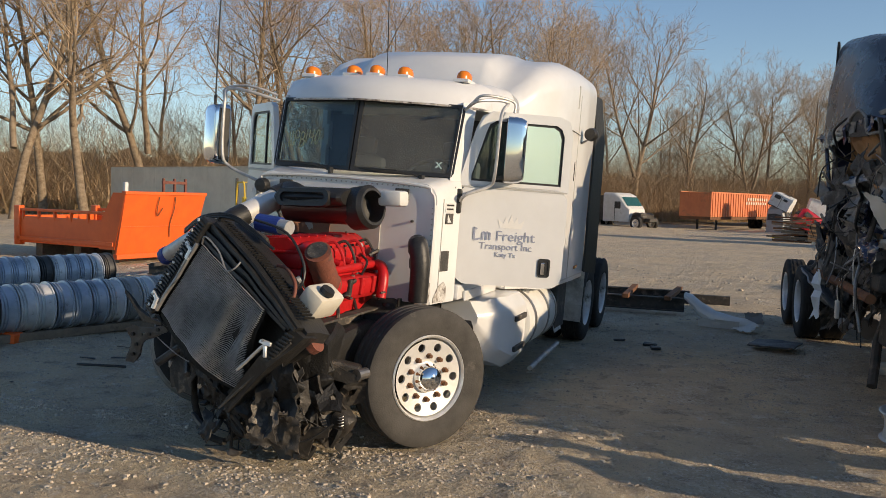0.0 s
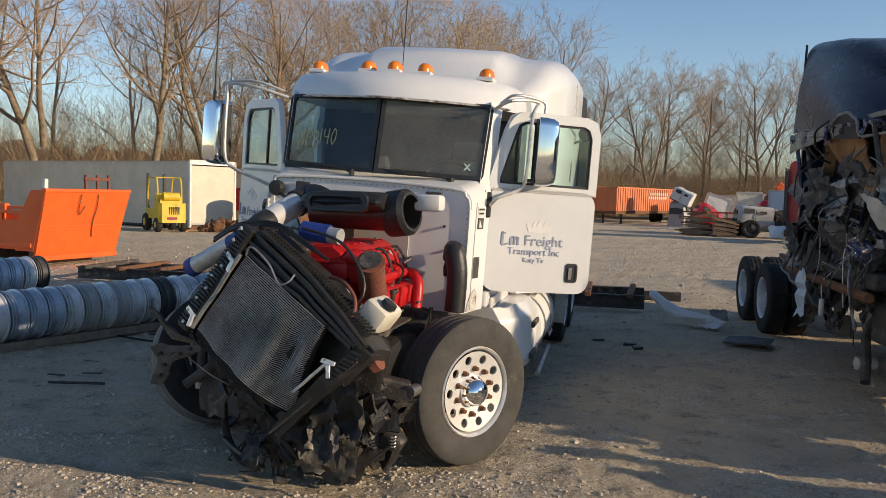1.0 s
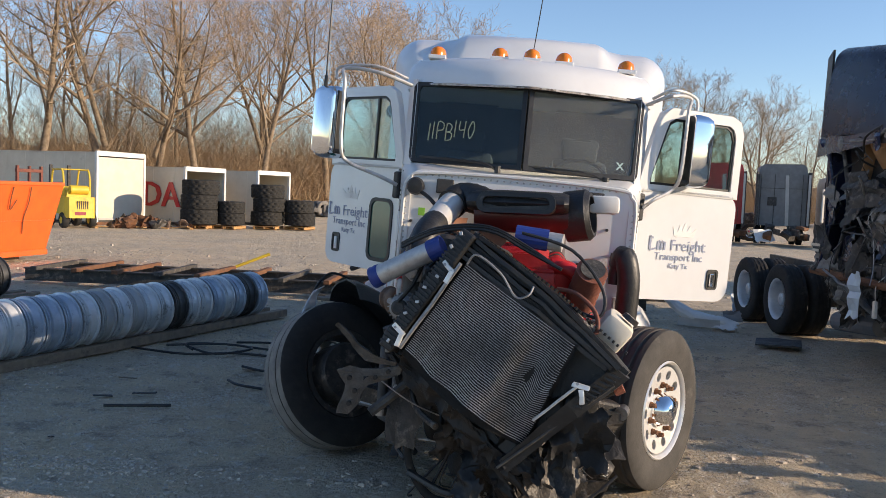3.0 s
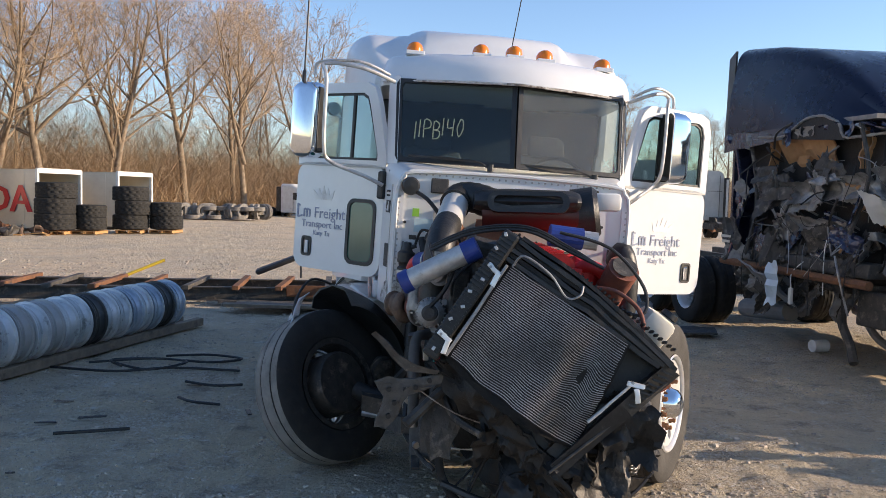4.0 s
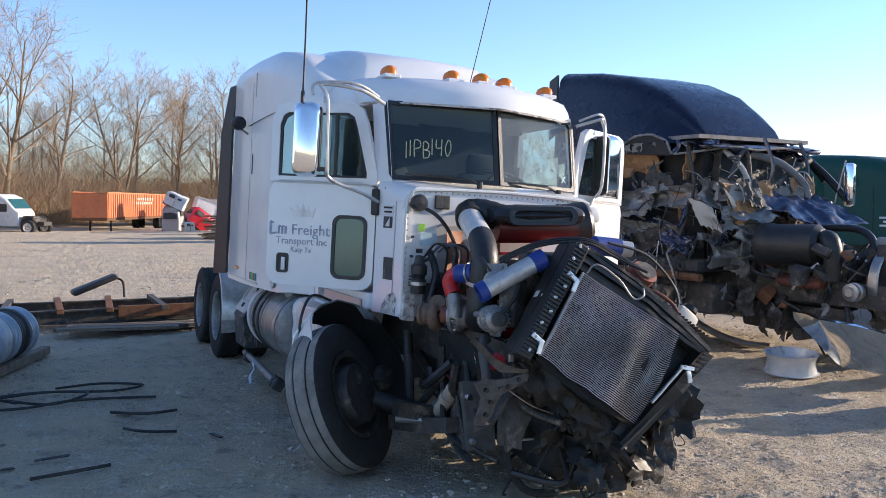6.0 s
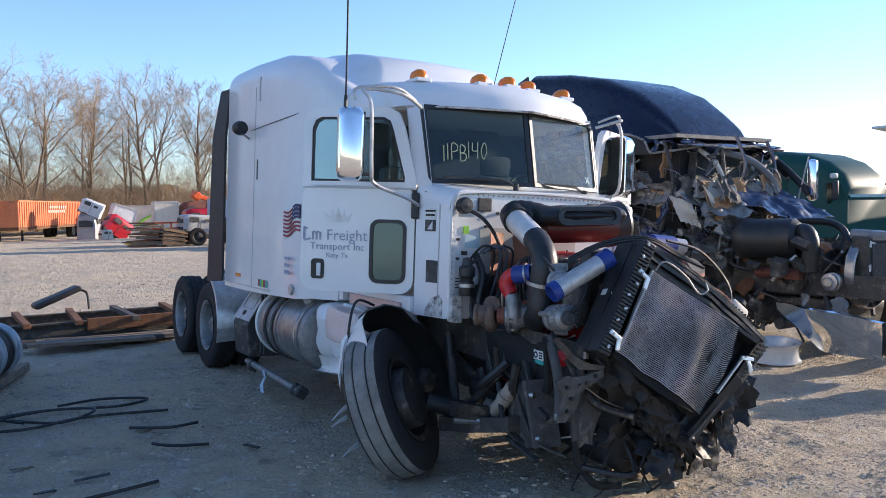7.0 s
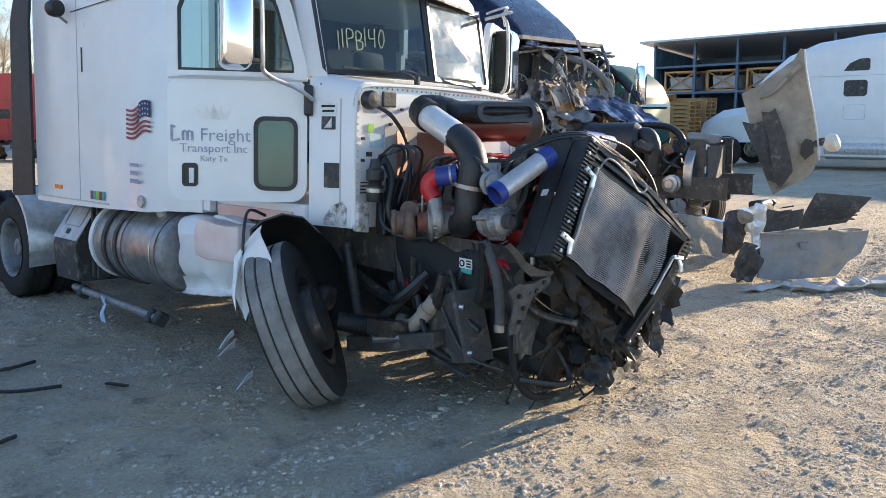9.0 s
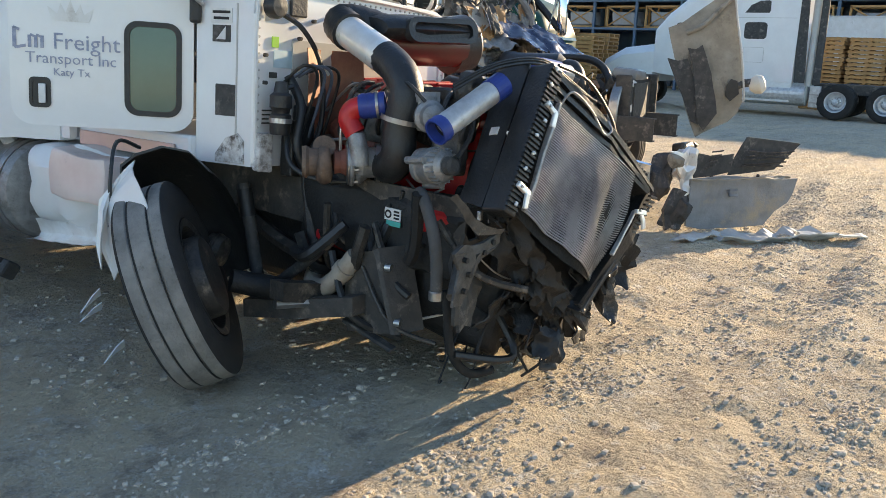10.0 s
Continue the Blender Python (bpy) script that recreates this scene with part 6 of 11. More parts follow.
# side tank with its teeth, bright edge strip and brackets
part("side_tank", crumple(fine(box((-0.455, -0.03, 0.03), (0.085, 0.14, 0.76), bevel=0.012), 2), 0.006, 8), BLACK, rad, "black ribbed side tank")
rib = bmesh.new()
for k in range(30):
    box((-0.462, -0.105, -0.32 + k * 0.0240), (0.075, 0.018, 0.011), (0, rnd0.uniform(-3, 3), 0), bm=rib)
part("tank_ribs", rib, BLACK, rad)
part("edge_strip", crumple(fine(box((-0.385, -0.11, -0.02), (0.016, 0.028, 0.56), bevel=0.003), 3), 0.010, 12), CASTALU, rad, "aluminium edge strip")
part("far_tank", crumple(fine(loft([[(0.545, -0.03, 0.30), (0.635, 0.0, 0.29), (0.635, 0.14, 0.29), (0.545, 0.14, 0.30)], [(0.47, -0.04, 0.0), (0.55, -0.02, -0.02), (0.55, 0.12, -0.02), (0.47, 0.12, 0.0)], [(0.36, 0.05, -0.46), (0.43, 0.06, -0.48), (0.43, 0.15, -0.48), (0.36, 0.15, -0.46)]]), 2), 0.010, 7), BLACK, rad, "black bent side tank")
rib = bmesh.new()
for k in range(9):
    f = k / 21
    box((0.575 - 0.16 * f, -0.05 + 0.07 * f, 0.26 - 0.62 * f), (0.06, 0.02, 0.010), (0, -14, 0), bm=rib)
part("tank_ribs", rib, BLACK, rad)
part("edge_strip", crumple(fine(box((0.425, -0.045, -0.02), (0.014, 0.024, 0.30), (0, 16, 0), bevel=0.003), 3), 0.008, 9), DULL, rad, "aluminium edge strip")
part("edge_rail", rod((0.60, -0.03, 0.22), (0.375, 0.035, -0.49), 0.008, seg=6), STEELDARK, rad, "scuffed bare edge of the side tank")
for x, y, z, t in ((-0.43, -0.115, 0.20, 12), (-0.445, -0.12, -0.22, 8), (0.475, -0.075, 0.12, -20)):
    br = part("bracket", crumple(fine(box((x, y, z), (0.085, 0.022, 0.026), (0, t, 0), bevel=0.004), 1), 0.006, 20), ALU, rad, "bright aluminium bracket")
    part("bracket_tab", crumple(fine(box((x + 0.035, y - 0.006, z - 0.040), (0.026, 0.016, 0.075), (0, t - 20, 0), bevel=0.004), 1), 0.006, 20), ALU, rad)
    part("bracket_bolt", rod((x - 0.02, y - 0.018, z), (x - 0.02, y, z), 0.008, seg=6), STEEL, rad)
# header: torn seal strips along the upper edge
for k in range(6):
    f = k / 5
    strip = fine(loft([[(x0, y0, z0 - 0.011), (x0, y0, z0 + 0.011), (x0, y0 + 0.07, z0 + 0.011), (x0, y0 + 0.07, z0 - 0.011)] for x0, y0, z0 in
                       ((-0.42 + 0.02 * f, -0.075 + 0.02 * (k % 2), 0.285 + 0.028 * k), (0.08, -0.080 + 0.025 * (k % 2), 0.285 + 0.024 * k), (0.52 + 0.06 * f, -0.05 + 0.02 * (k % 2), 0.262 + 0.010 * k))]), 3)
    part("header_strip", crumple(strip, 0.012, 7, k), (BLACK, TAR)[k % 2], rad, "black torn seal strip")
top = fine(loft([[(-0.46, 0.02, 0.43), (-0.46, 0.28, 0.43), (-0.46, 0.28, 0.34), (-0.46, 0.02, 0.34)], [(0.1, 0.02, 0.42), (0.1, 0.28, 0.42), (0.1, 0.28, 0.32), (0.1, 0.02, 0.32)], [(0.62, 0.03, 0.32), (0.62, 0.26, 0.32), (0.62, 0.26, 0.24), (0.62, 0.03, 0.24)]]), 3)
part("top_header", crumple(top, 0.014, 6, 2), BLACK, rad, "black radiator top tank", smooth=True)
rib = bmesh.new()
for k in range(36):
    box((-0.43 + 0.028 * k, 0.055, 0.432 - 0.0028 * max(0, k - 18)), (0.010, 0.10, 0.014), bm=rib)
part("tank_ribs", rib, TAR, rad)
part("transmission_line", hose([(-0.36, -0.10, 0.27), (-0.34, -0.13, 0.34), (-0.18, -0.13, 0.335), (-0.05, -0.13, 0.285), (0.0, -0.13, 0.33), (-0.01, -0.10, 0.38)], 0.006, 8), CASTALU, rad, "bent metal coolant line", None, True)
part("fan_shroud", lathe([(0.34, 0.0), (0.37, 0.0), (0.38, 0.10), (0.35, 0.12), (0.34, 0.02)], 40, pose(0.03, 0.40, 0.0, 90, 0, 0)), BLACK, rad, "black fan shroud", smooth=True)
fan = bmesh.new()
for k in range(8):
    a = 2 * math.pi * k / 8
    box((0.03 + 0.17 * math.cos(a), 0.35, 0.17 * math.sin(a)), (0.28, 0.03, 0.09), (35, -math.degrees(a), 0), bm=fan)
part("cooling_fan", fan, BLACK, rad, "black fan blades")
part("upper_hose", hose([(0.06, 0.15, 0.44), (0.16, 0.12, 0.48), (0.30, 0.09, 0.46), (0.37, 0.06, 0.38), (0.32, 0.06, 0.33)], 0.012, 10), RUSTRED, rad, "looping brown rubber hose", None, True)
part("side_cover", crumple(fine(loft([[(-0.50, 0.04, 0.42), (-0.50, 0.22, 0.42), (-0.49, 0.22, 0.42), (-0.49, 0.04, 0.42)], [(-0.50, 0.04, -0.34), (-0.50, 0.20, -0.30), (-0.49, 0.20, -0.30), (-0.49, 0.04, -0.34)]]), 3), 0.012, 6), BLACK, rad, "black shroud side")
part("side_label", box((-0.505, 0.12, 0.06), (0.006, 0.05, 0.04)), LABELWHITE, rad, "small white label")
for k in range(9):
    part("clip", box((-0.465 + rnd0.uniform(-0.02, 0.02), -0.12, -0.30 + 0.085 * k), (0.016, 0.010, 0.022), (0, 17 * k, 0), bevel=0.003), DULL, rad)
# open charge cooler neck with its rusty collar, lower right
part("lower_pipe", hose([(0.30, 0.20, -0.32), (0.42, 0.20, -0.14), (0.50, 0.20, 0.06), (0.585, 0.20, 0.20)], 0.055, 14), BLACK, rad, "black lower pipe", None, True)
part("pipe_collar", rod((0.585, 0.20, 0.20), (0.61, 0.20, 0.245), 0.063, seg=18), RUSTRED, rad, "rust red collar")
# torn rubber skirt under the condenser
part("lower_seal", sheet((-0.40, -0.06, -0.29), (0.84, 0.16, -0.16), (0.02, 0.05, -0.10), 40, 12, 0.06, 7, 9.0, 0.006, ragged=0.3), TAR, rad, "torn black rubber seal", smooth=True)
part("apron", sheet((-0.44, 0.0, -0.30), (0.86, 0.14, -0.14), (0.04, 0.10, -0.15), 40, 14, 0.09, 6, 4.0, 0.006, ragged=0.3), TAR, rad, "crumpled black lower apron", smooth=True)
part("apron", sheet((-0.05, 0.02, -0.36), (0.46, 0.06, -0.10), (0.06, 0.12, -0.16), 26, 12, 0.08, 8, 14.0, 0.006, ragged=0.3), TAR, rad, "crumpled black lower apron", smooth=True)
part("fan_pulley", lathe([(0.0, 0.05), (0.06, 0.05), (0.07, 0.02), (0.15, 0.015), (0.165, 0.0), (0.165, -0.06), (0.0, -0.06)], 28, pose(0.10, -1.78, 0.55, 82, 0, -6)), GRIME, truck, "greasy black pulley", W2L, True)

# broken lower front: brackets, cut hoses and wires
rnd = random.Random(11)
mount = [(-1.15, 0.64), (-1.40, 0.725), (-1.46, 0.50), (-1.52, 0.315), (-1.47, 0.29), (-1.17, 0.235), (-1.14, 0.42)]
plate = part("engine_mount", crumple(fine(loft([[(-0.56, y, z) for y, z in mount], [(-0.53, y, z) for y, z in mount]]), 2), 0.012, 6, 4), CHASSIS, truck, "dusty steel engine mount plate", W2L)
part("flange", loft([[(-0.60, -1.395, 0.725), (-0.60, -1.52, 0.315), (-0.585, -1.535, 0.312), (-0.585, -1.41, 0.735)], [(-0.42, -1.46, 0.735), (-0.42, -1.57, 0.32), (-0.42, -1.585, 0.317), (-0.42, -1.475, 0.74)]]), MATT, plate, "", None)
for y, z in ((-1.43, 0.64), (-1.50, 0.37)):
    part("bolt_hole", rod((-0.555, y - 0.045, z), (-0.565, y - 0.015, z), 0.020, seg=12), STEEL, plate)
part("lower_lip", box((-0.56, -1.33, 0.26), (0.05, 0.36, 0.022), (13, 0, 0), bevel=0.004), MATT, plate)
part("bumper_bracket", sheet((-0.44, -1.86, 0.86), (0.18, 0.02, -0.08), (-0.12, 0.0, -0.40), 6, 8, 0.07, 5, 2.0, 0.02, ragged=0.2), MATT, truck, "bent bumper bracket", W2L)
part("bumper_bracket", sheet((0.42, -1.72, 0.72), (0.20, 0.05, -0.06), (0.10, 0.1, -0.46), 6, 8, 0.09, 5, 3.0, 0.02, ragged=0.2), GRIME, truck, "bent bumper bracket", W2L)
part("bumper_bracket", sheet((0.28, -1.80, 0.66), (0.20, -0.05, -0.03), (-0.06, 0.05, -0.42), 6, 8, 0.07, 5, 5.0, 0.03, ragged=0.2), GRIME, truck, "bent bumper bracket", W2L)
part("tow_arm", rod((-0.62, -1.92, 0.60), (-0.40, -1.80, 0.78), 0.030, seg=8), STEELDARK, truck, "broken steel arm", W2L)
part("spring_hanger", box((0.62, -1.52, 0.62), (0.30, 0.12, 0.12), (0, 12, 20), bevel=0.02), GRIME, truck, "", W2L)
part("knuckle", crumple(box((0.66, -1.52, 0.26), (0.16, 0.14, 0.16), (20, 30, 0), bevel=0.04), 0.03, 9), GRIME, truck, "", W2L, True)
part("steering_link", rod((-0.9, -1.0, 0.42), (0.72, -1.48, 0.28), 0.026, seg=8), STEEL, truck, "bent steering rod", W2L)
for k in range(18):
    a = Vector((rnd.uniform(-0.15, 0.62), rnd.uniform(-1.95, -1.4), rnd.uniform(0.35, 0.8)))
    b = Vector((a.x + rnd.uniform(-0.35, 0.35), a.y + rnd.uniform(-0.2, 0.3), rnd.uniform(0.04, 0.4)))
    mid = (a + b) / 2 + Vector((rnd.uniform(-0.15, 0.15), rnd.uniform(-0.2, 0.05), rnd.uniform(-0.2, 0.1)))
    part("cut_hose", hose([a, mid, b], rnd.choice((0.006, 0.009, 0.014, 0.02)), 6, steps=6), rnd.choice((TAR, GRIME, BLACK, TAR)), truck, "", W2L, True)
for k in range(46):
    c = (rnd.uniform(-0.05, 0.62), rnd.uniform(-2.02, -1.40), rnd.uniform(0.07, 0.70))
    bm = crumple(fine(box(c, (rnd.uniform(0.05, 0.24), rnd.uniform(0.02, 0.08), rnd.uniform(0.03, 0.11)), (rnd.uniform(0, 90), rnd.uniform(0, 90), rnd.uniform(0, 90)), bevel=0.010), 1), 0.03, 11, k)
    part("broken_bracket", bm, rnd.choice((TAR, TAR, GRIME, TAR)), truck, "", W2L)
for k in range(18):
    a = Vector((rnd.uniform(-0.20, 0.65), rnd.uniform(-1.5, -0.72), rnd.uniform(1.0, 1.55)))
    b = a + Vector((rnd.uniform(-0.15, 0.25), rnd.uniform(-0.4, 0.2), rnd.uniform(-0.4, 0.1)))
    mid = (a + b) / 2 + Vector((rnd.uniform(-0.15, 0.15), rnd.uniform(-0.15, 0.15), rnd.uniform(-0.15, 0.2)))
    part("engine_hose", hose([a, mid, b], rnd.choice((0.007, 0.009, 0.013, 0.02)), 6, steps=6), rnd.choice((BLACK, BLACK, GRIME)), truck, "", W2L, True)
vs = part("air_dryer", lathe([(0.0, 0.0), (0.05, 0.0), (0.055, 0.02), (0.055, 0.10), (0.045, 0.11), (0.048, 0.13), (0.058, 0.14), (0.058, 0.20), (0.04, 0.215), (0.03, 0.27), (0.0, 0.275)], 20, pose(-0.72, -0.715, 1.20)), BLACK, truck, "black air dryer stack on the firewall", smooth=True)
part("band", lathe([(0.056, 0.06), (0.061, 0.06), (0.061, 0.085), (0.056, 0.085)], 20, pose(-0.72, -0.715, 1.20)), STEEL, vs)
part("port", rod((-0.72, -0.715, 1.43), (-0.66, -0.74, 1.45), 0.014, seg=8), BLACK, vs)
part("air_valve", lathe([(0.0, 0.22), (0.045, 0.21), (0.05, 0.132), (0.04, 0.11), (0.05, 0.066), (0.045, 0), (0.0, 0)], 16, pose(0.70, -0.68, 1.30)), BLACK, truck, "black air valve", smooth=True)
part("muffler_elbow", hose([(0.72, -0.70, 1.44), (0.74, -0.76, 1.50), (0.78, -0.78, 1.34), (0.78, -0.78, 1.06)], 0.075, 14), BLACK, truck, "black elbow pipe by the firewall", None, True)
part("cable", hose([(-0.70, -0.66, 1.82), (-0.58, -0.72, 1.74), (-0.46, -0.74, 1.55), (-0.45, -0.74, 1.25), (-0.56, -0.74, 1.06)], 0.014, 8), BLACK, truck, "black cable from the cap", None, True)
lab = part("rail_label", box((-0.462, -1.39, 0.885), (0.006, 0.105, 0.062), (2, 0, 2)), LABELWHITE, truck, "white label with a round mark on the frame rail", W2L)
part("mark", lathe([(0.012, 0.0), (0.022, 0.0), (0.022, 0.004), (0.012, 0.004)], 18, pose(-0.464, -1.362, 0.885, 0, -90, 2)), TAR, lab)
for k in range(3):
    part("bar", box((-0.466, -1.418, 0.902 - 0.017 * k), (0.004, 0.034, 0.009), (2, 0, 2)), TAR, lab)
part("rail_label", box((-0.462, -1.395, 0.838), (0.006, 0.09, 0.026), (2, 0, 2)), TEAL, truck, "teal sticker on the rail", W2L)
part("firewall_recess", box((-0.1, -0.608, 1.38), (0.9, 0.012, 0.62)), SILVER, truck)

# dense dark underside between the axle and the radiator: filler added against sunlit gaps
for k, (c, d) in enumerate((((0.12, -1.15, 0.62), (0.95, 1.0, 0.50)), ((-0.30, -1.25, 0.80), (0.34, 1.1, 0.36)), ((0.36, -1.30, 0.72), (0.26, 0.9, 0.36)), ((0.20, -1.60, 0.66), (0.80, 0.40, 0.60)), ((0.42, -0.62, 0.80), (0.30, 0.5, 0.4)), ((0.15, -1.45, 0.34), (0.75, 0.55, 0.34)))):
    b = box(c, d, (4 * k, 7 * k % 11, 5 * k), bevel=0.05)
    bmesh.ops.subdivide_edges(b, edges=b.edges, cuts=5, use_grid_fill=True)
    part("under_casting", crumple(b, 0.045, 5, k), TAR, truck, "near-black filler lump closing light gaps under the engine", W2L, True)
for k in range(16):
    a = Vector((rnd.uniform(-0.62, -0.3), rnd.uniform(-1.7, -0.7), rnd.uniform(0.6, 1.05)))
    b = a + Vector((rnd.uniform(-0.1, 0.3), rnd.uniform(-0.5, 0.3), rnd.uniform(-0.5, -0.1)))
    part("dangling_hose", hose([a, (a + b) / 2 + Vector((rnd.uniform(-0.12, 0.05), 0, -0.08)), b], rnd.choice((0.012, 0.02, 0.032)), 7), rnd.choice((BLACK, GRIME)), truck, "", W2L, True)
part("red_casting", crumple(box((-0.40, -0.95, 0.72), (0.16, 0.26, 0.20), (10, 20, 30), bevel=0.05), 0.04, 6), RED, truck, "red casting low on the engine", W2L, True)
part("red_casting", crumple(box((-0.30, -1.62, 0.84), (0.30, 0.20, 0.14), (0, 20, 10), bevel=0.05), 0.04, 6), RED, truck, "", W2L, True)
part("frame_side_plate", box((-0.435, -1.12, 0.88), (0.02, 1.40, 0.32), (2, 0, 2), bevel=0.004), CHASSIS, truck, "flat black frame side plate", W2L)
for k in range(6):
    part("plate_bolt", rod((-0.465, -1.58 + 0.22 * k, 0.76 + 0.16 * (k % 2)), (-0.435, -1.58 + 0.22 * k, 0.76 + 0.16 * (k % 2)), 0.016, seg=6), GRIME, truck, "", W2L)
# near-black filler and sheets added so no light shows through below
part("sump", crumple(fine(box((0.14, -0.75, 0.48), (0.70, 1.7, 0.50), bevel=0.08), 4), 0.05, 5, 3), TAR, truck, "near-black filler standing in for the shaded engine underside", W2L, True)
part("wheel_well_flap", sheet((-0.36, -1.25, 1.06), (0.02, 1.55, 0.0), (0.03, 0.0, -0.62), 18, 10, 0.05, 3, 7, 0.012, ragged=0.06), TAR, truck, "black sheet added to close the light gap in the wheel well", W2L, True)
part("wheel_well_flap", sheet((0.62, -0.62, 1.02), (0.02, 1.0, 0.0), (0.0, 0.0, -0.80), 12, 10, 0.04, 3, 9, 0.012, ragged=0.06), TAR, truck, "black sheet added to close the light gap in the wheel well", W2L, True)
bch = pose(-0.805, -0.374, 0.571, 0, -78, -62)
ch = part("brake_chamber", lathe([(0.0, 0.07), (0.05, 0.068), (0.085, 0.04), (0.09, 0.01), (0.098, 0.005), (0.098, -0.01), (0.09, -0.015), (0.085, -0.05), (0.03, -0.07), (0.0, -0.07)], 24, bch), GRIME, truck, "round greasy brake chamber", W2L, True)
part("shock_absorber", hose([(-0.60, -0.36, 0.92), (-0.605, -0.40, 0.80), (-0.615, -0.46, 0.58), (-0.63, -0.53, 0.35)], 0.036, 12), MATT, truck, "black shock absorber tube", W2L, True)
part("shock_boot", rod((-0.60, -0.37, 0.89), (-0.607, -0.41, 0.74), 0.046, 0.044, seg=16), BLACK, truck, "", W2L, True)
part("axle_beam", loft([[(-0.79 + dx, -0.66, 0.31 + dz) for dx, dz in ((-0.05, -0.05), (-0.05, 0.05), (0.05, 0.06), (0.06, -0.05))], [(-0.72 + dx, -0.98, 0.36 + dz) for dx, dz in ((-0.06, -0.05), (-0.05, 0.05), (0.05, 0.05), (0.06, -0.05))], [(-0.60 + dx, -1.30, 0.42 + dz) for dx, dz in ((-0.05, -0.05), (-0.05, 0.05), (0.05, 0.05), (0.06, -0.05))]]), CHASSIS, truck, "dusty forged axle beam", W2L)
part("radius_arm", hose([(-0.60, -0.643, 0.40), (-0.60, -0.845, 0.535), (-0.58, -1.082, 0.728)], 0.030, 10), MATT, truck, "curved radius arm", W2L, True)
part("axle_end", rod((-0.96, -0.72, 0.50), (-0.70, -0.86, 0.42), 0.06, 0.07, seg=14), TAR, truck, "greasy axle end", W2L, True)

pbm = W2L @ pose(-0.62, -2.04, 0.77, 0, 0, 4)
arms = (([(-0.17, 0.09), (-0.10, 0.115), (0.05, 0.105), (0.19, 0.14), (0.18, 0.09), (0.10, 0.04), (0.02, 0.0), (-0.02, -0.05), (-0.05, -0.10), (-0.10, -0.17), (-0.15, -0.16), (-0.14, -0.08), (-0.12, 0.0)], (0.0, 0.05)), )
for outline, (hx, hz) in arms:
    pb = part("perforated_bracket", crumple(fine(ring_slab(outline, [(hx + 0.10 * x, hz + 0.10 * z) for x, z in outline], 0.014), 1), 0.022, 9, 3), STEELDARK, truck, "torn steel bracket plate with holes", pbm)
for x, z in ((-0.09, 0.05), (-0.06, -0.02), (0.05, 0.06), (0.12, 0.095), (-0.09, -0.09)):
    part("hole", rod((x, -0.022, z), (x, 0.012, z), 0.013, seg=12), TAR, pb)
part("torn_arm", crumple(fine(loft([[(-0.81, -2.03, 1.10), (-0.79, -2.05, 1.115), (-0.785, -2.03, 1.11)], [(-0.72, -2.04, 1.01), (-0.69, -2.06, 1.03), (-0.69, -2.03, 1.03)], [(-0.63, -2.05, 0.92), (-0.58, -2.07, 0.95), (-0.58, -2.03, 0.94)], [(-0.46, -2.06, 0.90), (-0.45, -2.07, 0.93), (-0.45, -2.04, 0.92)]]), 2), 0.016, 12), STEELDARK, truck, "torn steel bracket arm", W2L)
part("hanging_rail", hose([(-0.50, -1.60, 1.03), (-0.56, -1.67, 1.03), (-0.58, -1.72, 0.97), (-0.58, -1.765, 0.85), (-0.58, -1.787, 0.70), (-0.585, -1.79, 0.57)], 0.030, 12), PIPEDULL, truck, "dusty black rubber coolant hose hanging down", W2L, True)
part("hose_end", lathe([(0.0, 0.0), (0.026, 0.0), (0.034, -0.01), (0.034, 0.03), (0.03, 0.035)], 16, pose(-0.585, -1.79, 0.565)), STEEL, truck, "", W2L)
part("strap", hose([(-0.45, -1.74, 0.56), (-0.435, -1.75, 0.42), (-0.42, -1.75, 0.28), (-0.357, -1.76, 0.16), (-0.27, -1.78, 0.09), (-0.12, -1.80, 0.075)], 0.024, 10), RUBBER, truck, "hanging rubber strap", W2L, True)
part("hanging_wire", hose([(-0.60, -2.0, 0.84), (-0.40, -1.98, 0.70), (-0.22, -1.95, 0.62), (-0.10, -1.93, 0.60)], 0.004, 6), STEEL, truck, "", W2L, True)
part("bright_rod", rod((-0.40, -1.55, 0.36), (0.10, -1.75, 0.40), 0.007, seg=6), DULL, truck, "thin bright rod", W2L)
part("exhaust_elbow", hose([(-0.44, -0.80, 0.50), (-0.56, -0.90, 0.445), (-0.595, -1.02, 0.45), (-0.59, -1.13, 0.53), (-0.565, -1.235, 0.66)], 0.050, 16, ribs=0.02), DUSTPIPE, truck, "dusty tan exhaust elbow", W2L, True)
part("pipe_flange", rod((-0.588, -1.15, 0.555), (-0.582, -1.18, 0.59), 0.058, seg=18), DUSTPIPE, truck, "", W2L, True)

# loose tubes, valve blocks and pale fittings over the engine and under the cowl
for k in range(30):
    a = Vector((rnd.uniform(-0.34, 0.45), rnd.uniform(-1.80, -0.74), rnd.uniform(0.85, 1.55)))
    b = a + Vector((rnd.uniform(-0.22, 0.22), rnd.uniform(-0.25, 0.25), rnd.uniform(-0.3, 0.15)))
    part("pipe_line", hose([a, (a + b) / 2 + Vector((rnd.uniform(-0.08, 0.08), rnd.uniform(-0.08, 0.08), rnd.uniform(-0.08, 0.1))), b], rnd.choice((0.004, 0.006, 0.009)), 6, steps=5), rnd.choice((BLACK, STEEL, DULL, GRIME, BLACK)), truck, "", W2L, True)
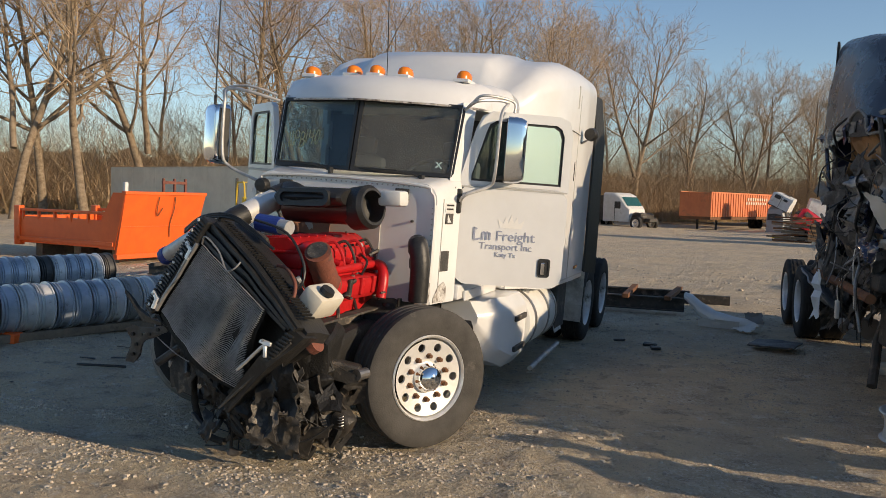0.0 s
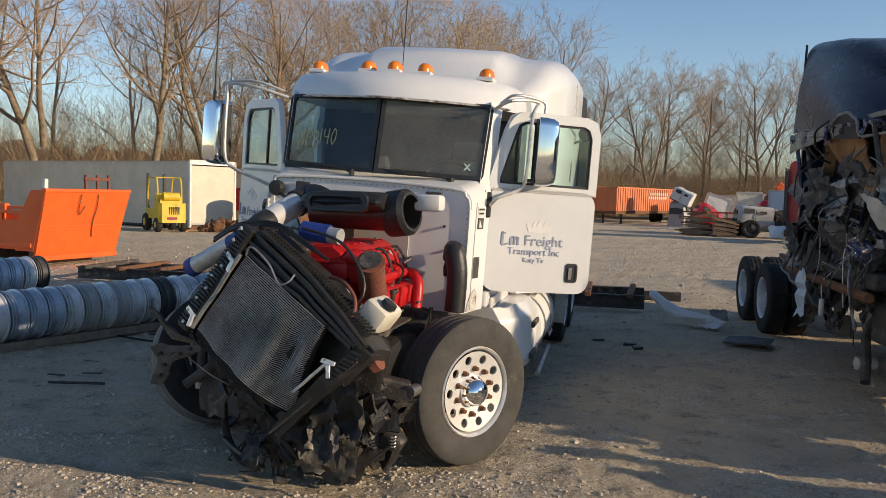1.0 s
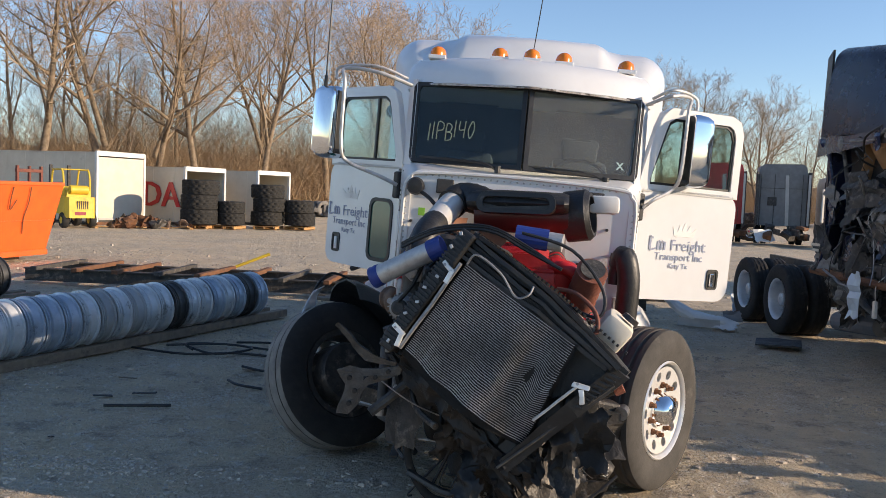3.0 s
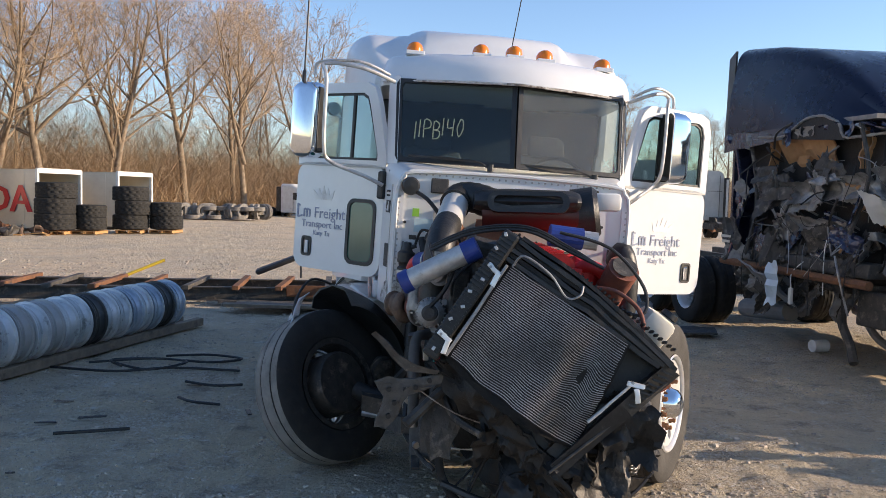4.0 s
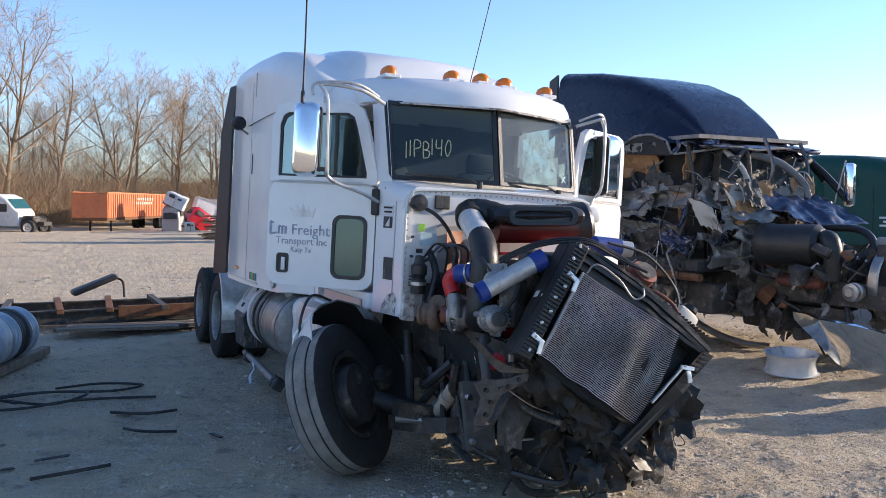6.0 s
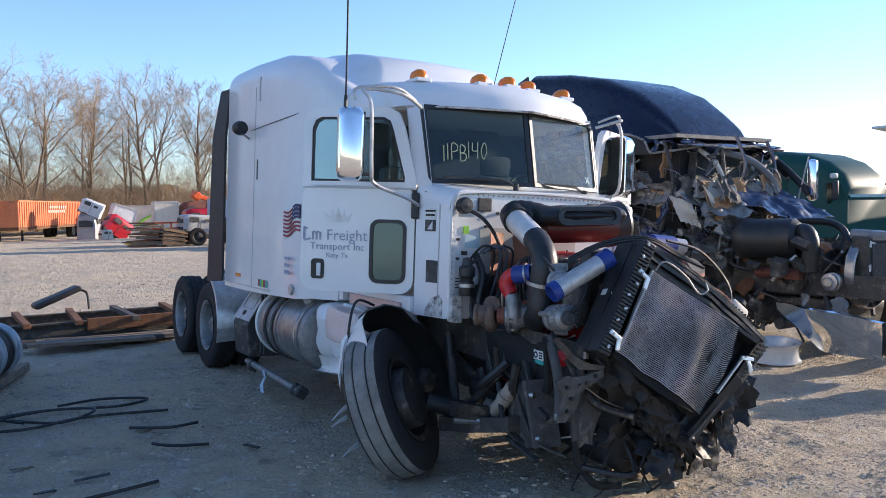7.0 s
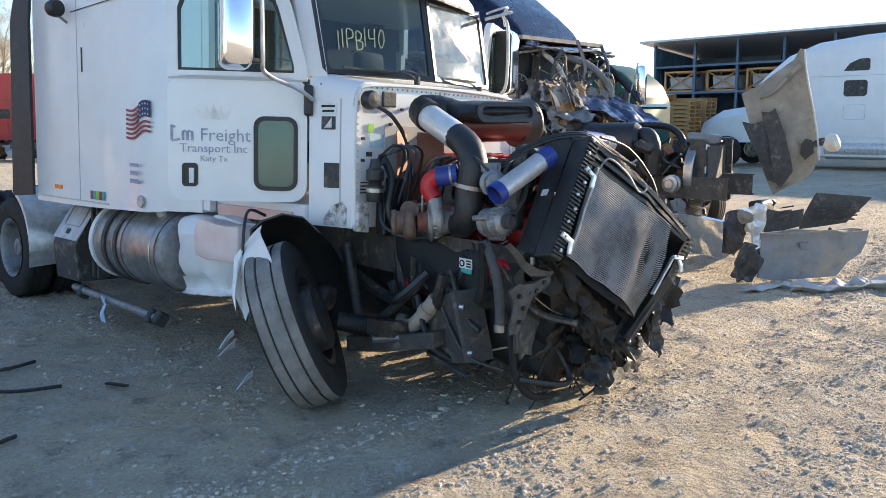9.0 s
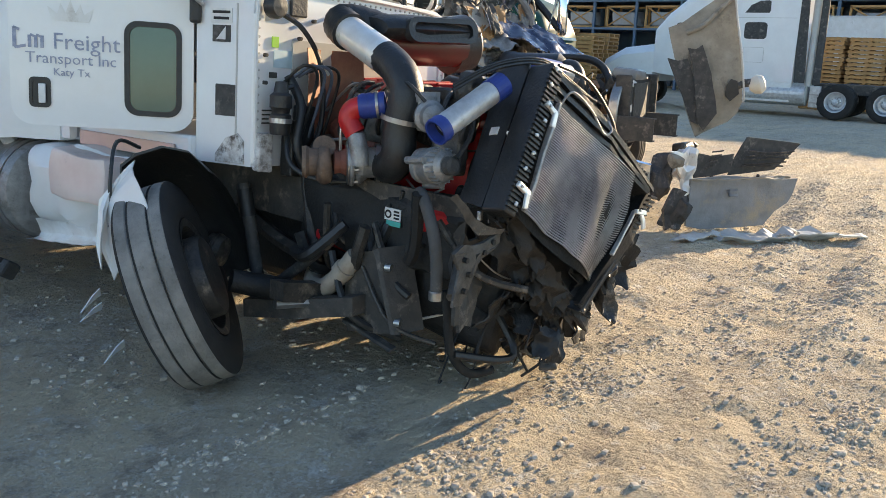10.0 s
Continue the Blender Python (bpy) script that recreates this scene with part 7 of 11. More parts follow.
for k in range(30):
    c = Vector((rnd.uniform(-0.34, 0.40), rnd.uniform(-1.75, -0.74), rnd.uniform(0.9, 1.5)))
    part("fitting", rod(c, c + Vector((rnd.uniform(-0.07, 0.07), rnd.uniform(-0.07, 0.07), rnd.uniform(-0.06, 0.06))), rnd.uniform(0.015, 0.035), rnd.uniform(0.012, 0.03), seg=10), rnd.choice((DULL, STEEL, GRIME, RUSTRED, BLACK)), truck, "", W2L, True)
for x, z, h in ((-0.58, 1.12, 0.30), (-0.50, 1.24, 0.22)):
    part("valve_block", box((x, -0.66, z), (0.09, 0.09, h), (0, 2, 4), bevel=0.012), BLACK, truck, "black air valve block")
for k in range(4):
    x = -0.66 + 0.055 * k
    part("air_line", hose([(x, -0.66, 1.46 + 0.02 * k), (x + 0.03, -0.78, 1.56), (x + 0.11, -0.80, 1.52), (x + 0.13, -0.74, 1.36), (x + 0.10, -0.70, 1.18)], 0.009, 8), (BLACK, PIPEGREY, PIPEGREY, BLACK)[k], truck, "", None, True)
part("wiring_trunk", hose([(-0.62, -0.66, 1.50), (-0.60, -0.74, 1.35), (-0.64, -0.76, 1.16), (-0.60, -0.80, 1.02), (-0.50, -0.95, 0.98)], 0.026, 10), BLACK, truck, "taped black wiring trunk", None, True)
part("battery_cable", hose([(-0.66, -0.70, 1.20), (-0.70, -0.78, 1.05), (-0.62, -0.92, 0.98), (-0.50, -1.12, 0.99)], 0.014, 8), BLACK, truck, "", None, True)

# hoses and loom lying over the radiator top, stickers on the shroud
for k, (dz, r) in enumerate(((-0.075, 0.010), (-0.06, 0.007), (-0.05, 0.005))):
    part("loom", hose([(-0.50, -1.78, 1.60 + dz), (-0.28, -1.86, 1.70 + dz), (0.0, -1.92, 1.72 + dz), (0.22, -1.95, 1.62 + dz), (0.40, -2.0, 1.46)], r, 8), BLACK, truck, "black hose loom over the radiator", W2L, True)
part("overflow_hose", hose([(0.18, -1.90, 1.64), (0.45, -1.92, 1.56), (0.62, -1.98, 1.36), (0.60, -2.02, 1.22), (0.42, -1.98, 1.28)], 0.009, 8), BLACK, truck, "black looping overflow hose", W2L, True)
part("paper_tag", box((-0.30, -1.96, 1.30), (0.05, 0.004, 0.08), (0, 20, -60)), LABELWHITE, truck, "small white paper tag", W2L)
for k in range(10):
    a = Vector((-0.52 + 0.10 * k, -1.98 + 0.01 * (k % 3), 0.98 - 0.03 * k))
    part("clip", box(a, (0.03, 0.02, 0.045), (0, 20 * k, 10), bevel=0.005), rnd.choice((DULL, STEEL, BLACK)), truck, "", W2L)

# matted mess of torn liner, wiring and brackets under the radiator
for k in range(16):
    o = Vector((rnd.uniform(-0.25, 0.40), rnd.uniform(-2.15, -1.65), rnd.uniform(0.30, 0.78)))
    u = Vector((rnd.uniform(0.12, 0.34), rnd.uniform(-0.12, 0.12), rnd.uniform(-0.15, 0.1)))
    v = Vector((rnd.uniform(-0.10, 0.12), rnd.uniform(-0.10, 0.14), -rnd.uniform(0.12, 0.34)))
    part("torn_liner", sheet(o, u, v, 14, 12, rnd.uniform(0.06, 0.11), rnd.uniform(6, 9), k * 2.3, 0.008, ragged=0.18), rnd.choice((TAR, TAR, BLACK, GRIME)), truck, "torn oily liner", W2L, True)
for k in range(34):
    a = Vector((rnd.uniform(-0.25, 0.62), rnd.uniform(-2.05, -1.45), rnd.uniform(0.22, 0.75)))
    b = a + Vector((rnd.uniform(-0.25, 0.25), rnd.uniform(-0.15, 0.2), -rnd.uniform(0.05, 0.4)))
    b.z = max(b.z, 0.02)
    part("torn_wire", hose([a, (a + b) / 2 + Vector((rnd.uniform(-0.1, 0.1), rnd.uniform(-0.08, 0.06), rnd.uniform(-0.1, 0.06))), b], rnd.choice((0.003, 0.005, 0.008)), 5, steps=5), rnd.choice((TAR, BLACK, GRIME, TAR)), truck, "", W2L, True)
for k in range(22):
    n, w = rnd.choice((5, 6, 7)), rnd.uniform(0.05, 0.13)
    ring0 = [(w * rnd.uniform(0.55, 1.25) * math.cos(q * 6.283 / n), w * rnd.uniform(0.5, 1.4) * math.sin(q * 6.283 / n)) for q in range(n)]
    hole = [(0.25 * x, 0.25 * z) for x, z in ring0]
    at = pose(rnd.uniform(0.12, 0.72), rnd.uniform(-1.92, -1.45), rnd.uniform(0.10, 0.62), rnd.uniform(-40, 40), rnd.uniform(-90, 90), rnd.uniform(-70, 70))
    part("torn_bracket", crumple(fine(ring_slab(ring0, hole, rnd.uniform(0.012, 0.04)), 1), 0.025, 10, k), rnd.choice((GRIME, TAR, TAR)), truck, "torn oily steel bracket", W2L @ at)
for k in range(10):
    a = Vector((rnd.uniform(0.15, 0.65), rnd.uniform(-1.85, -1.45), rnd.uniform(0.15, 0.55)))
    part("knuckle", rod(a, a + Vector((rnd.uniform(-0.12, 0.12), rnd.uniform(-0.08, 0.08), rnd.uniform(-0.08, 0.08))), rnd.uniform(0.025, 0.05), rnd.uniform(0.02, 0.045), seg=14), rnd.choice((GRIME, CHASSIS, TAR)), truck, "", W2L, True)
arm = part("suspension_arm", slab([(0, 0.05), (0.10, 0.07), (0.22, 0.03), (0.30, 0.02), (0.31, -0.03), (0.22, -0.05), (0.08, -0.04), (0, -0.05)], 0.07, pose(0.50, -1.62, 0.62, 0, 8, 12)), GRIME, truck, "greasy suspension arm", W2L)
part("bush", rod((0.78, -1.56, 0.60), (0.80, -1.46, 0.60), 0.04, seg=14), STEEL, truck, "", W2L)
part("bent_plate", slab([(0, 0), (0.09, 0.03), (0.14, 0.16), (0.24, 0.18), (0.25, 0.24), (0.12, 0.24), (0.03, 0.12)], 0.02, pose(0.46, -1.80, 0.04, 10, 0, 10)), GRIME, truck, "bent steel plate touching the ground", W2L)
part("coil", hose([(0.70 + 0.02 * math.cos(a), -1.62 + 0.02 * math.sin(a), 0.24 + 0.005 * a / 1.57) for a in [q * 1.57 for q in range(18)]], 0.004, 6, steps=2), STEEL, truck, "small coil spring", W2L)
part("curved_leg", hose([(0.20, -1.95, 0.72), (0.28, -1.90, 0.52), (0.36, -1.84, 0.34), (0.46, -1.78, 0.24)], 0.045, 10), GRIME, truck, "curved forged bracket leg", W2L, True)
part("curved_leg", hose([(0.40, -1.80, 0.62), (0.52, -1.74, 0.48), (0.62, -1.68, 0.36)], 0.035, 10), GRIME, truck, "curved forged bracket leg", W2L, True)


# ---- the dark blue wrecked truck ----
V = pose(5.2, 3.0, 0, 0, 0, 8.0)
wreck = thing("wrecked_truck", V, "dark blue sleeper truck with its cab torn open and engine bare", "truck")


def cap_ring(y, wb, wt, zb, zt, r):
    pts = [(-wb, y, zb), (-(wb + wt) / 2 - 0.02, y, (zb + zt) / 2 - 0.05)]
    for k in range(6):
        a = radians(180 - 90 * k / 5)
        pts.append((-wt + r + r * math.cos(a), y, zt - r + r * math.sin(a)))
    for k in range(6):
        a = radians(90 - 90 * k / 5)
        pts.append((wt - r + r * math.cos(a), y, zt - r + r * math.sin(a)))
    pts += [((wb + wt) / 2 + 0.02, y, (zb + zt) / 2 - 0.05), (wb, y, zb)]
    return pts


outer = [cap_ring(*a) for a in ((-0.30, 0.98, 0.74, 2.70, 2.80, 0.035), (-0.18, 1.04, 0.80, 2.70, 2.96, 0.12), (0.08, 1.10, 0.86, 2.70, 3.20, 0.20), (0.45, 1.14, 0.92, 2.70, 3.46, 0.26), (1.0, 1.16, 0.98, 2.72, 3.70, 0.28), (1.7, 1.17, 1.02, 2.74, 3.86, 0.26), (2.4, 1.17, 1.05, 2.75, 3.93, 0.22))]
shell = loft(outer, cap=False, closed=False)
bmesh.ops.solidify(shell, geom=shell.faces[:], thickness=0.03)
part("roof_fairing", crumple(shell, 0.02, 2.2, 5), NAVY, wreck, "navy high roof fairing with dents", smooth=True)
part("torn_edge", hose([(-1.185, 1.55, 2.66), (-1.19, 1.01, 2.63), (-1.19, 0.80, 2.70), (-1.185, 0.52, 2.81), (-1.18, 0.24, 2.82), (-1.185, 0.10, 2.78), (-1.185, -0.07, 2.71), (-1.18, -0.16, 2.56), (-1.12, -0.30, 2.55), (-0.96, -0.52, 2.58), (-0.60, -0.66, 2.63), (-0.20, -0.70, 2.60), (0.30, -0.72, 2.64), (0.85, -0.66, 2.58)], 0.014, 7, ribs=0.4), FOAM, wreck, "grey torn edge of the roof skin")
# solid black strip: shade of the torn opening put into the colour
part("roof_tear", crumple(fine(loft([[(-1.160, y, z) for y, z in ((1.0, 2.60), (0.78, 2.70), (0.52, 2.80), (0.24, 2.81), (0.08, 2.76), (-0.07, 2.68), (-0.16, 2.52))], [(-1.178, y, z) for y, z in ((1.0, 2.60), (0.78, 2.70), (0.52, 2.80), (0.24, 2.81), (0.08, 2.76), (-0.07, 2.68), (-0.16, 2.52))]]), 2), 0.006, 5), TAR, wreck, "black strip standing in for the shaded opening under the torn roof skin")
part("roof_skirt", crumple(fine(loft([[(-1.19, 2.38, 2.74), (-1.19, 2.38, 2.50), (-1.17, 2.38, 2.50), (-1.17, 2.38, 2.74)], [(-1.19, 0.95, 2.73), (-1.20, 0.98, 2.60), (-1.18, 0.98, 2.60), (-1.17, 0.95, 2.73)]]), 3), 0.02, 3), NAVY, wreck, "navy roof skirt", smooth=True)
part("front_skin", sheet((-1.10, -0.32, 2.72), (2.0, -0.04, 0.02), (0.0, -0.38, -0.10), 26, 10, 0.05, 3.5, 6, 0.01, ragged=0.12), NAVY, wreck, "bent navy roof skin over the torn cab", smooth=True)
# near-black wall that stands in for the cab's shaded hollow
part("cab_lining", crumple(fine(loft([[(-0.86, 2.2, 1.1), (-0.86, -0.42, 1.1), (0.95, -0.42, 1.1), (0.95, -0.36, 1.1), (-0.80, -0.36, 1.1), (-0.80, 2.2, 1.1)], [(-0.86, 2.2, 2.70), (-0.86, -0.42, 2.66), (0.95, -0.42, 2.66), (0.95, -0.36, 2.66), (-0.80, -0.36, 2.66), (-0.80, 2.2, 2.70)]]), 4), 0.08, 2.5, 3), TAR, wreck, "near-black sheet standing in for the shaded hollow of the cab")
part("side_extender", loft([[(-1.10, 2.40, 2.62), (-1.06, 2.42, 3.90), (-1.03, 2.42, 3.90), (-1.07, 2.40, 2.62)], [(-1.02, 2.72, 2.62), (-0.98, 2.74, 3.84), (-0.95, 2.74, 3.84), (-0.99, 2.72, 2.62)]]), BLACK, wreck, "black extender at the rear of the roof")
part("side_extender", loft([[(1.10, 2.40, 1.2), (1.06, 2.42, 3.90), (1.03, 2.42, 3.90), (1.07, 2.40, 1.2)], [(1.02, 2.72, 1.2), (0.98, 2.74, 3.84), (0.95, 2.74, 3.84), (0.99, 2.72, 1.2)]]), BLACK, wreck)
part("rear_wall", box((0.05, 2.38, 1.95), (2.2, 0.05, 1.6)), NAVY, wreck, "navy sleeper rear wall")
part("far_wall", box((1.14, 1.35, 1.95), (0.05, 2.1, 1.6)), NAVY, wreck)
part("roof_lining", box((0, 0.95, 2.76), (2.1, 2.9, 0.05)), FOAM, wreck, "grey roof lining")
part("sleeper_floor", crumple(box((0, 0.9, 1.12), (2.2, 2.9, 0.16), bevel=0.03), 0.03, 4), MATT, wreck)
part("bunk_panel", sheet((-1.0, 1.5, 2.62), (1.9, 0.1, 0.0), (0.0, 0.10, -0.62), 9, 6, 0.06, 3, 2, 0.02, ragged=0.04), PLY, wreck, "torn tan plywood bunk panel")
part("bunk_panel", sheet((-1.05, 0.30, 2.66), (0.0, 1.0, 0.0), (0.25, 0.0, -0.40), 8, 5, 0.07, 3, 4, 0.02, ragged=0.04), PLY, wreck, "torn tan plywood panel")
part("bunk_panel", sheet((-0.95, -0.35, 2.66), (0.7, 0.1, 0.0), (0.1, 0.25, -0.42), 8, 5, 0.07, 3, 14, 0.02, ragged=0.04), PLY, wreck, "torn tan plywood panel")
part("bunk_panel", sheet((-1.0, -0.28, 2.66), (1.25, 0.02, 0.0), (0.02, 0.12, -0.44), 14, 8, 0.05, 3, 24, 0.02, ragged=0.04), PLY, wreck, "torn tan plywood panel")
part("cabinet_panel", sheet((-1.10, -0.10, 2.05), (0.12, -0.45, -0.05), (0.25, 0.08, -0.42), 6, 6, 0.05, 4, 6, 0.015, ragged=0.04), PLY, wreck, "cardboard brown torn panel")
part("cabinet_panel", box((-1.02, -0.05, 1.36), (0.03, 0.13, 0.42), (4, 5, 6)), PLY, wreck, "loose tan board")
part("lining_board", sheet((-1.00, -0.86, 2.16), (0.42, 0.05, -0.02), (0.12, -0.06, -0.40), 8, 8, 0.03, 3, 6, 0.012, ragged=0.05), PLY, wreck, "tan torn lining board hanging out of the cab")
part("lining_cloth", sheet((-1.02, -0.88, 2.10), (0.10, -0.05, -0.10), (0.26, -0.04, -0.38), 8, 12, 0.05, 5, 9, 0.006, ragged=0.08), WHITE2, wreck, "pale torn lining cloth", smooth=True)
rnd = random.Random(5)
kinds = [(FOAM, "grey torn insulation"), (CRUSHED, "crushed grey sheet metal"), (NAVY, "crushed navy body panel"), (MATT, "black torn trim"), (GREY, "grey torn trim"), (CRUSHED, "crumpled bare aluminium")]
for k in range(84):
    side = k % 2
    mtl, lab = kinds[rnd.choice((0, 1, 1, 2, 2, 3, 3, 4, 5, 5)) if not side else rnd.choice((0, 0, 1, 2, 2, 3, 3, 3, 4, 5))]
    if side:
        o = Vector((rnd.uniform(-1.22, -0.85), rnd.uniform(-0.55, 2.1), rnd.uniform(1.25, 2.35)))
        u = Vector((rnd.uniform(-0.12, 0.12), rnd.uniform(0.15, 0.55), rnd.uniform(-0.2, 0.2)))
    else:
        o = Vector((rnd.uniform(-1.1, 0.7), rnd.uniform(-0.85, -0.45), rnd.uniform(1.2, 2.15)))
        u = Vector((rnd.uniform(0.2, 0.55), rnd.uniform(-0.15, 0.15), rnd.uniform(-0.2, 0.2)))
    u *= 1.05
    v = Vector((rnd.uniform(-0.15, 0.15), rnd.uniform(-0.1, 0.1), -rnd.uniform(0.18, 0.46)))
    part("torn_panel", sheet(o, u, v * rnd.uniform(0.35, 0.9), 22, 12, rnd.uniform(0.03, 0.08), rnd.uniform(3, 7), k * 1.3, 0.006, ragged=0.16), mtl, wreck, lab, smooth=k % 3 > 0)
part("crushed_dash", sheet((-1.20, 1.00, 2.06), (0.06, -1.50, 0.10), (0.04, 0.0, -0.26), 46, 14, 0.06, 6, 31, 0.008, bend=lambda u, v: 0.10 * math.sin(v * 3.1), ragged=0.2), CRUSHED, wreck, "crumpled silver cowl metal", smooth=True)
part("crushed_dash", sheet((-1.16, -0.70, 2.22), (0.80, -0.08, -0.10), (0.02, -0.06, -0.34), 34, 18, 0.07, 6, 37, 0.008, bend=lambda u, v: 0.12 * math.sin(v * 3.1), ragged=0.2), CRUSHED, wreck, "crumpled silver cowl metal", smooth=True)
part("crushed_dash", sheet((-1.20, 1.10, 1.72), (0.05, -1.30, -0.10), (0.02, 0.0, -0.20), 40, 10, 0.06, 6, 41, 0.008, bend=lambda u, v: 0.08 * math.sin(v * 3.1), ragged=0.2), FOAM, wreck, "torn grey padding along the flank")
part("seat_cloth", sheet((-1.28, -0.55, 1.98), (0.20, -0.20, -0.10), (0.16, -0.06, -0.34), 16, 16, 0.05, 4, 43, 0.006, ragged=0.1), SILVER, wreck, "pale torn seat cloth", smooth=True)
part("window_frame", hose([(-0.75, -0.74, 2.20), (-0.66, -0.74, 2.40), (-0.52, -0.74, 2.57), (-0.44, -0.74, 2.55), (-0.40, -0.74, 2.36), (-0.38, -0.74, 2.14)], 0.028, 10), MATT, wreck, "bent black window frame", None, True)
part("long_pillar", hose([(0.80, -0.72, 2.50), (0.40, -0.80, 2.36), (0.05, -0.84, 2.20), (-0.20, -0.86, 2.10)], 0.040, 9), MATT, wreck, "bent black windshield pillar", None, True)
for k in range(70):
    a = Vector((rnd.uniform(-1.2, 0.9), rnd.uniform(-0.85, 1.8), rnd.uniform(1.2, 2.5)))
    if a.y > -0.4:
        a.x = rnd.uniform(-1.25, -0.95)
    b = a + Vector((rnd.uniform(-0.3, 0.3), rnd.uniform(-0.4, 0.4), rnd.uniform(-0.7, 0.3)))
    mid = (a + b) / 2 + Vector((rnd.uniform(-0.1, 0.1), rnd.uniform(-0.1, 0.1), rnd.uniform(-0.1, 0.1)))
    part("bent_strut", hose([a, mid, b], rnd.choice((0.004, 0.006, 0.009, 0.014)), 6), rnd.choice((CRUSHED, STEEL, MATT, GREY, BLACK, TAR)), wreck, "", None, True)
for x, y, z0, z1 in ((-1.18, 2.1, 1.0, 2.6), (-1.15, 1.75, 1.05, 2.55), (-1.12, -0.35, 1.5, 2.7), (0.55, -0.75, 1.9, 2.72), (-0.2, -0.8, 1.9, 2.75)):
    part("body_post", hose([(x, y, z1), (x + 0.05, y - 0.1, (z0 + z1) / 2), (x - 0.03, y + 0.05, z0)], 0.025, 6), rnd.choice((MATT, NAVY)), wreck, "bent body post")
for k in range(9):
    x, y, z = -1.2 + 0.02 * k, rnd.uniform(-0.5, 1.6), rnd.uniform(1.2, 1.7)
    part("hanging_wire", hose([(x, y, z), (x - 0.08, y + 0.04, z - 0.25), (x - 0.04, y + 0.1, z - 0.8)], 0.006, 5), rnd.choice((LABELWHITE, BLACK, BLACK)), wreck, "", None, True)
flap = part("hanging_panel", sheet((-1.50, 1.35, 1.10), (0.10, -0.62, -0.25), (0.35, 0.05, -0.30), 6, 5, 0.05, 4, 3, 0.02, ragged=0.1), GREY, wreck, "hanging torn step panel")
part("blue_lining", sheet((-1.46, 0.80, 1.12), (0.06, -0.16, 0), (0.0, -0.02, -0.50), 4, 7, 0.07, 5, 8, 0.006, ragged=0.2), PALEBLUE, wreck, "hanging pale blue lining")
part("dangling_switch", box((-1.22, 0.62, 0.72), (0.05, 0.05, 0.20), bevel=0.015), LABELWHITE, wreck, "white plug on a hanging cable")
part("dangling_cable", hose([(-1.22, 0.62, 0.82), (-1.23, 0.60, 1.0), (-1.15, 0.5, 1.14)], 0.006, 5), LABELWHITE, wreck)
part("torn_sticker", sheet((-1.22, 2.35, 1.62), (0.0, -0.4, 0), (0.05, 0.0, -0.55), 6, 6, 0.08, 4, 9, 0.006, ragged=0.2), MATT, wreck, "black torn flank with pale bars of writing")
for k, w in enumerate((0.26, 0.20)):
    part("writing_bar", box((-1.255, 2.13, 1.36 - 0.07 * k), (0.004, w, 0.035), (0, 0, 0)), BEIGE, wreck)
# crushed roof front over the engine, windshield frame of the far side
for k in range(60):
    low = k % 3 == 0
    o = Vector((rnd.uniform(-1.2, -0.75), rnd.uniform(-0.7, 2.2), rnd.uniform(0.75, 1.3)))
    if low:
        o = Vector((rnd.uniform(-0.9, 0.7), rnd.uniform(-2.6, -0.6), rnd.uniform(0.6, 0.95)))
    u = Vector((rnd.uniform(-0.15, 0.15), rnd.uniform(0.1, 0.35), rnd.uniform(-0.12, 0.12)))
    v = Vector((rnd.uniform(-0.1, 0.15), rnd.uniform(-0.1, 0.1), -rnd.uniform(0.12, 0.36)))
    part("hanging_scrap", sheet(o, u, v, 10, 10, rnd.uniform(0.06, 0.12), 6, k * 0.7, 0.006, ragged=0.2), rnd.choice((MATT, GRIME, GREY, CHASSIS, FOAM)), wreck, "torn hanging scrap")
# dark sheets added inside so sunlit ground doesn't show through the cab
part("cab_back", sheet((-0.80, -0.55, 1.10), (0, 2.9, 0), (0.1, 0, 1.55), 16, 10, 0.10, 3, 6, 0.02), MATT, wreck, "dark backing sheet added to block the view through the cab")
part("cab_back", sheet((-0.80, -0.50, 1.10), (1.85, 0.1, 0), (0, 0.15, 1.2), 14, 10, 0.12, 3, 16, 0.02), MATT, wreck, "dark backing sheet added to block the view through the cab")
# far flank: step fairing, fender and bumper end; skirt added to fill the wreck's shadow
part("far_fairing", crumple(fine(box((1.08, 0.85, 0.68), (0.30, 3.3, 0.92), bevel=0.06), 2), 0.03, 3), NAVY, wreck, "navy step fairing added on the far side to fill the shadow", smooth=True)
part("far_fender", crumple(fine(box((0.98, -1.75, 0.98), (0.36, 1.5, 0.30), (6, 0, 0), bevel=0.1), 3), 0.06, 3, 4), NAVY, wreck, "broken navy fender", smooth=True)
part("far_bumper", crumple(fine(box((0.72, -3.02, 0.46), (0.9, 0.16, 0.40), (0, 3, 8), bevel=0.04), 3), 0.05, 4, 8), GRIME, wreck, "broken dark bumper half", smooth=True)
part("sump_guard", crumple(fine(box((0.1, -1.5, 0.52), (0.9, 1.8, 0.34), bevel=0.06), 3), 0.06, 4, 3), GRIME, wreck, "oily black underside", smooth=True)
part("crushed_roof", sheet((-0.95, -0.28, 2.72), (1.8, -0.05, -0.06), (0.0, -0.26, -0.12), 34, 14, 0.11, 3.5, 3, 0.012, ragged=0.1), NAVY, wreck, "crushed navy cab roof", smooth=True)
part("crushed_cowl", sheet((-0.55, -0.72, 2.14), (1.3, -0.05, -0.05), (0.15, -0.78, -0.44), 40, 26, 0.10, 3.0, 11, 0.012, ragged=0.06), NAVY, wreck, "crushed navy cowl", smooth=True)
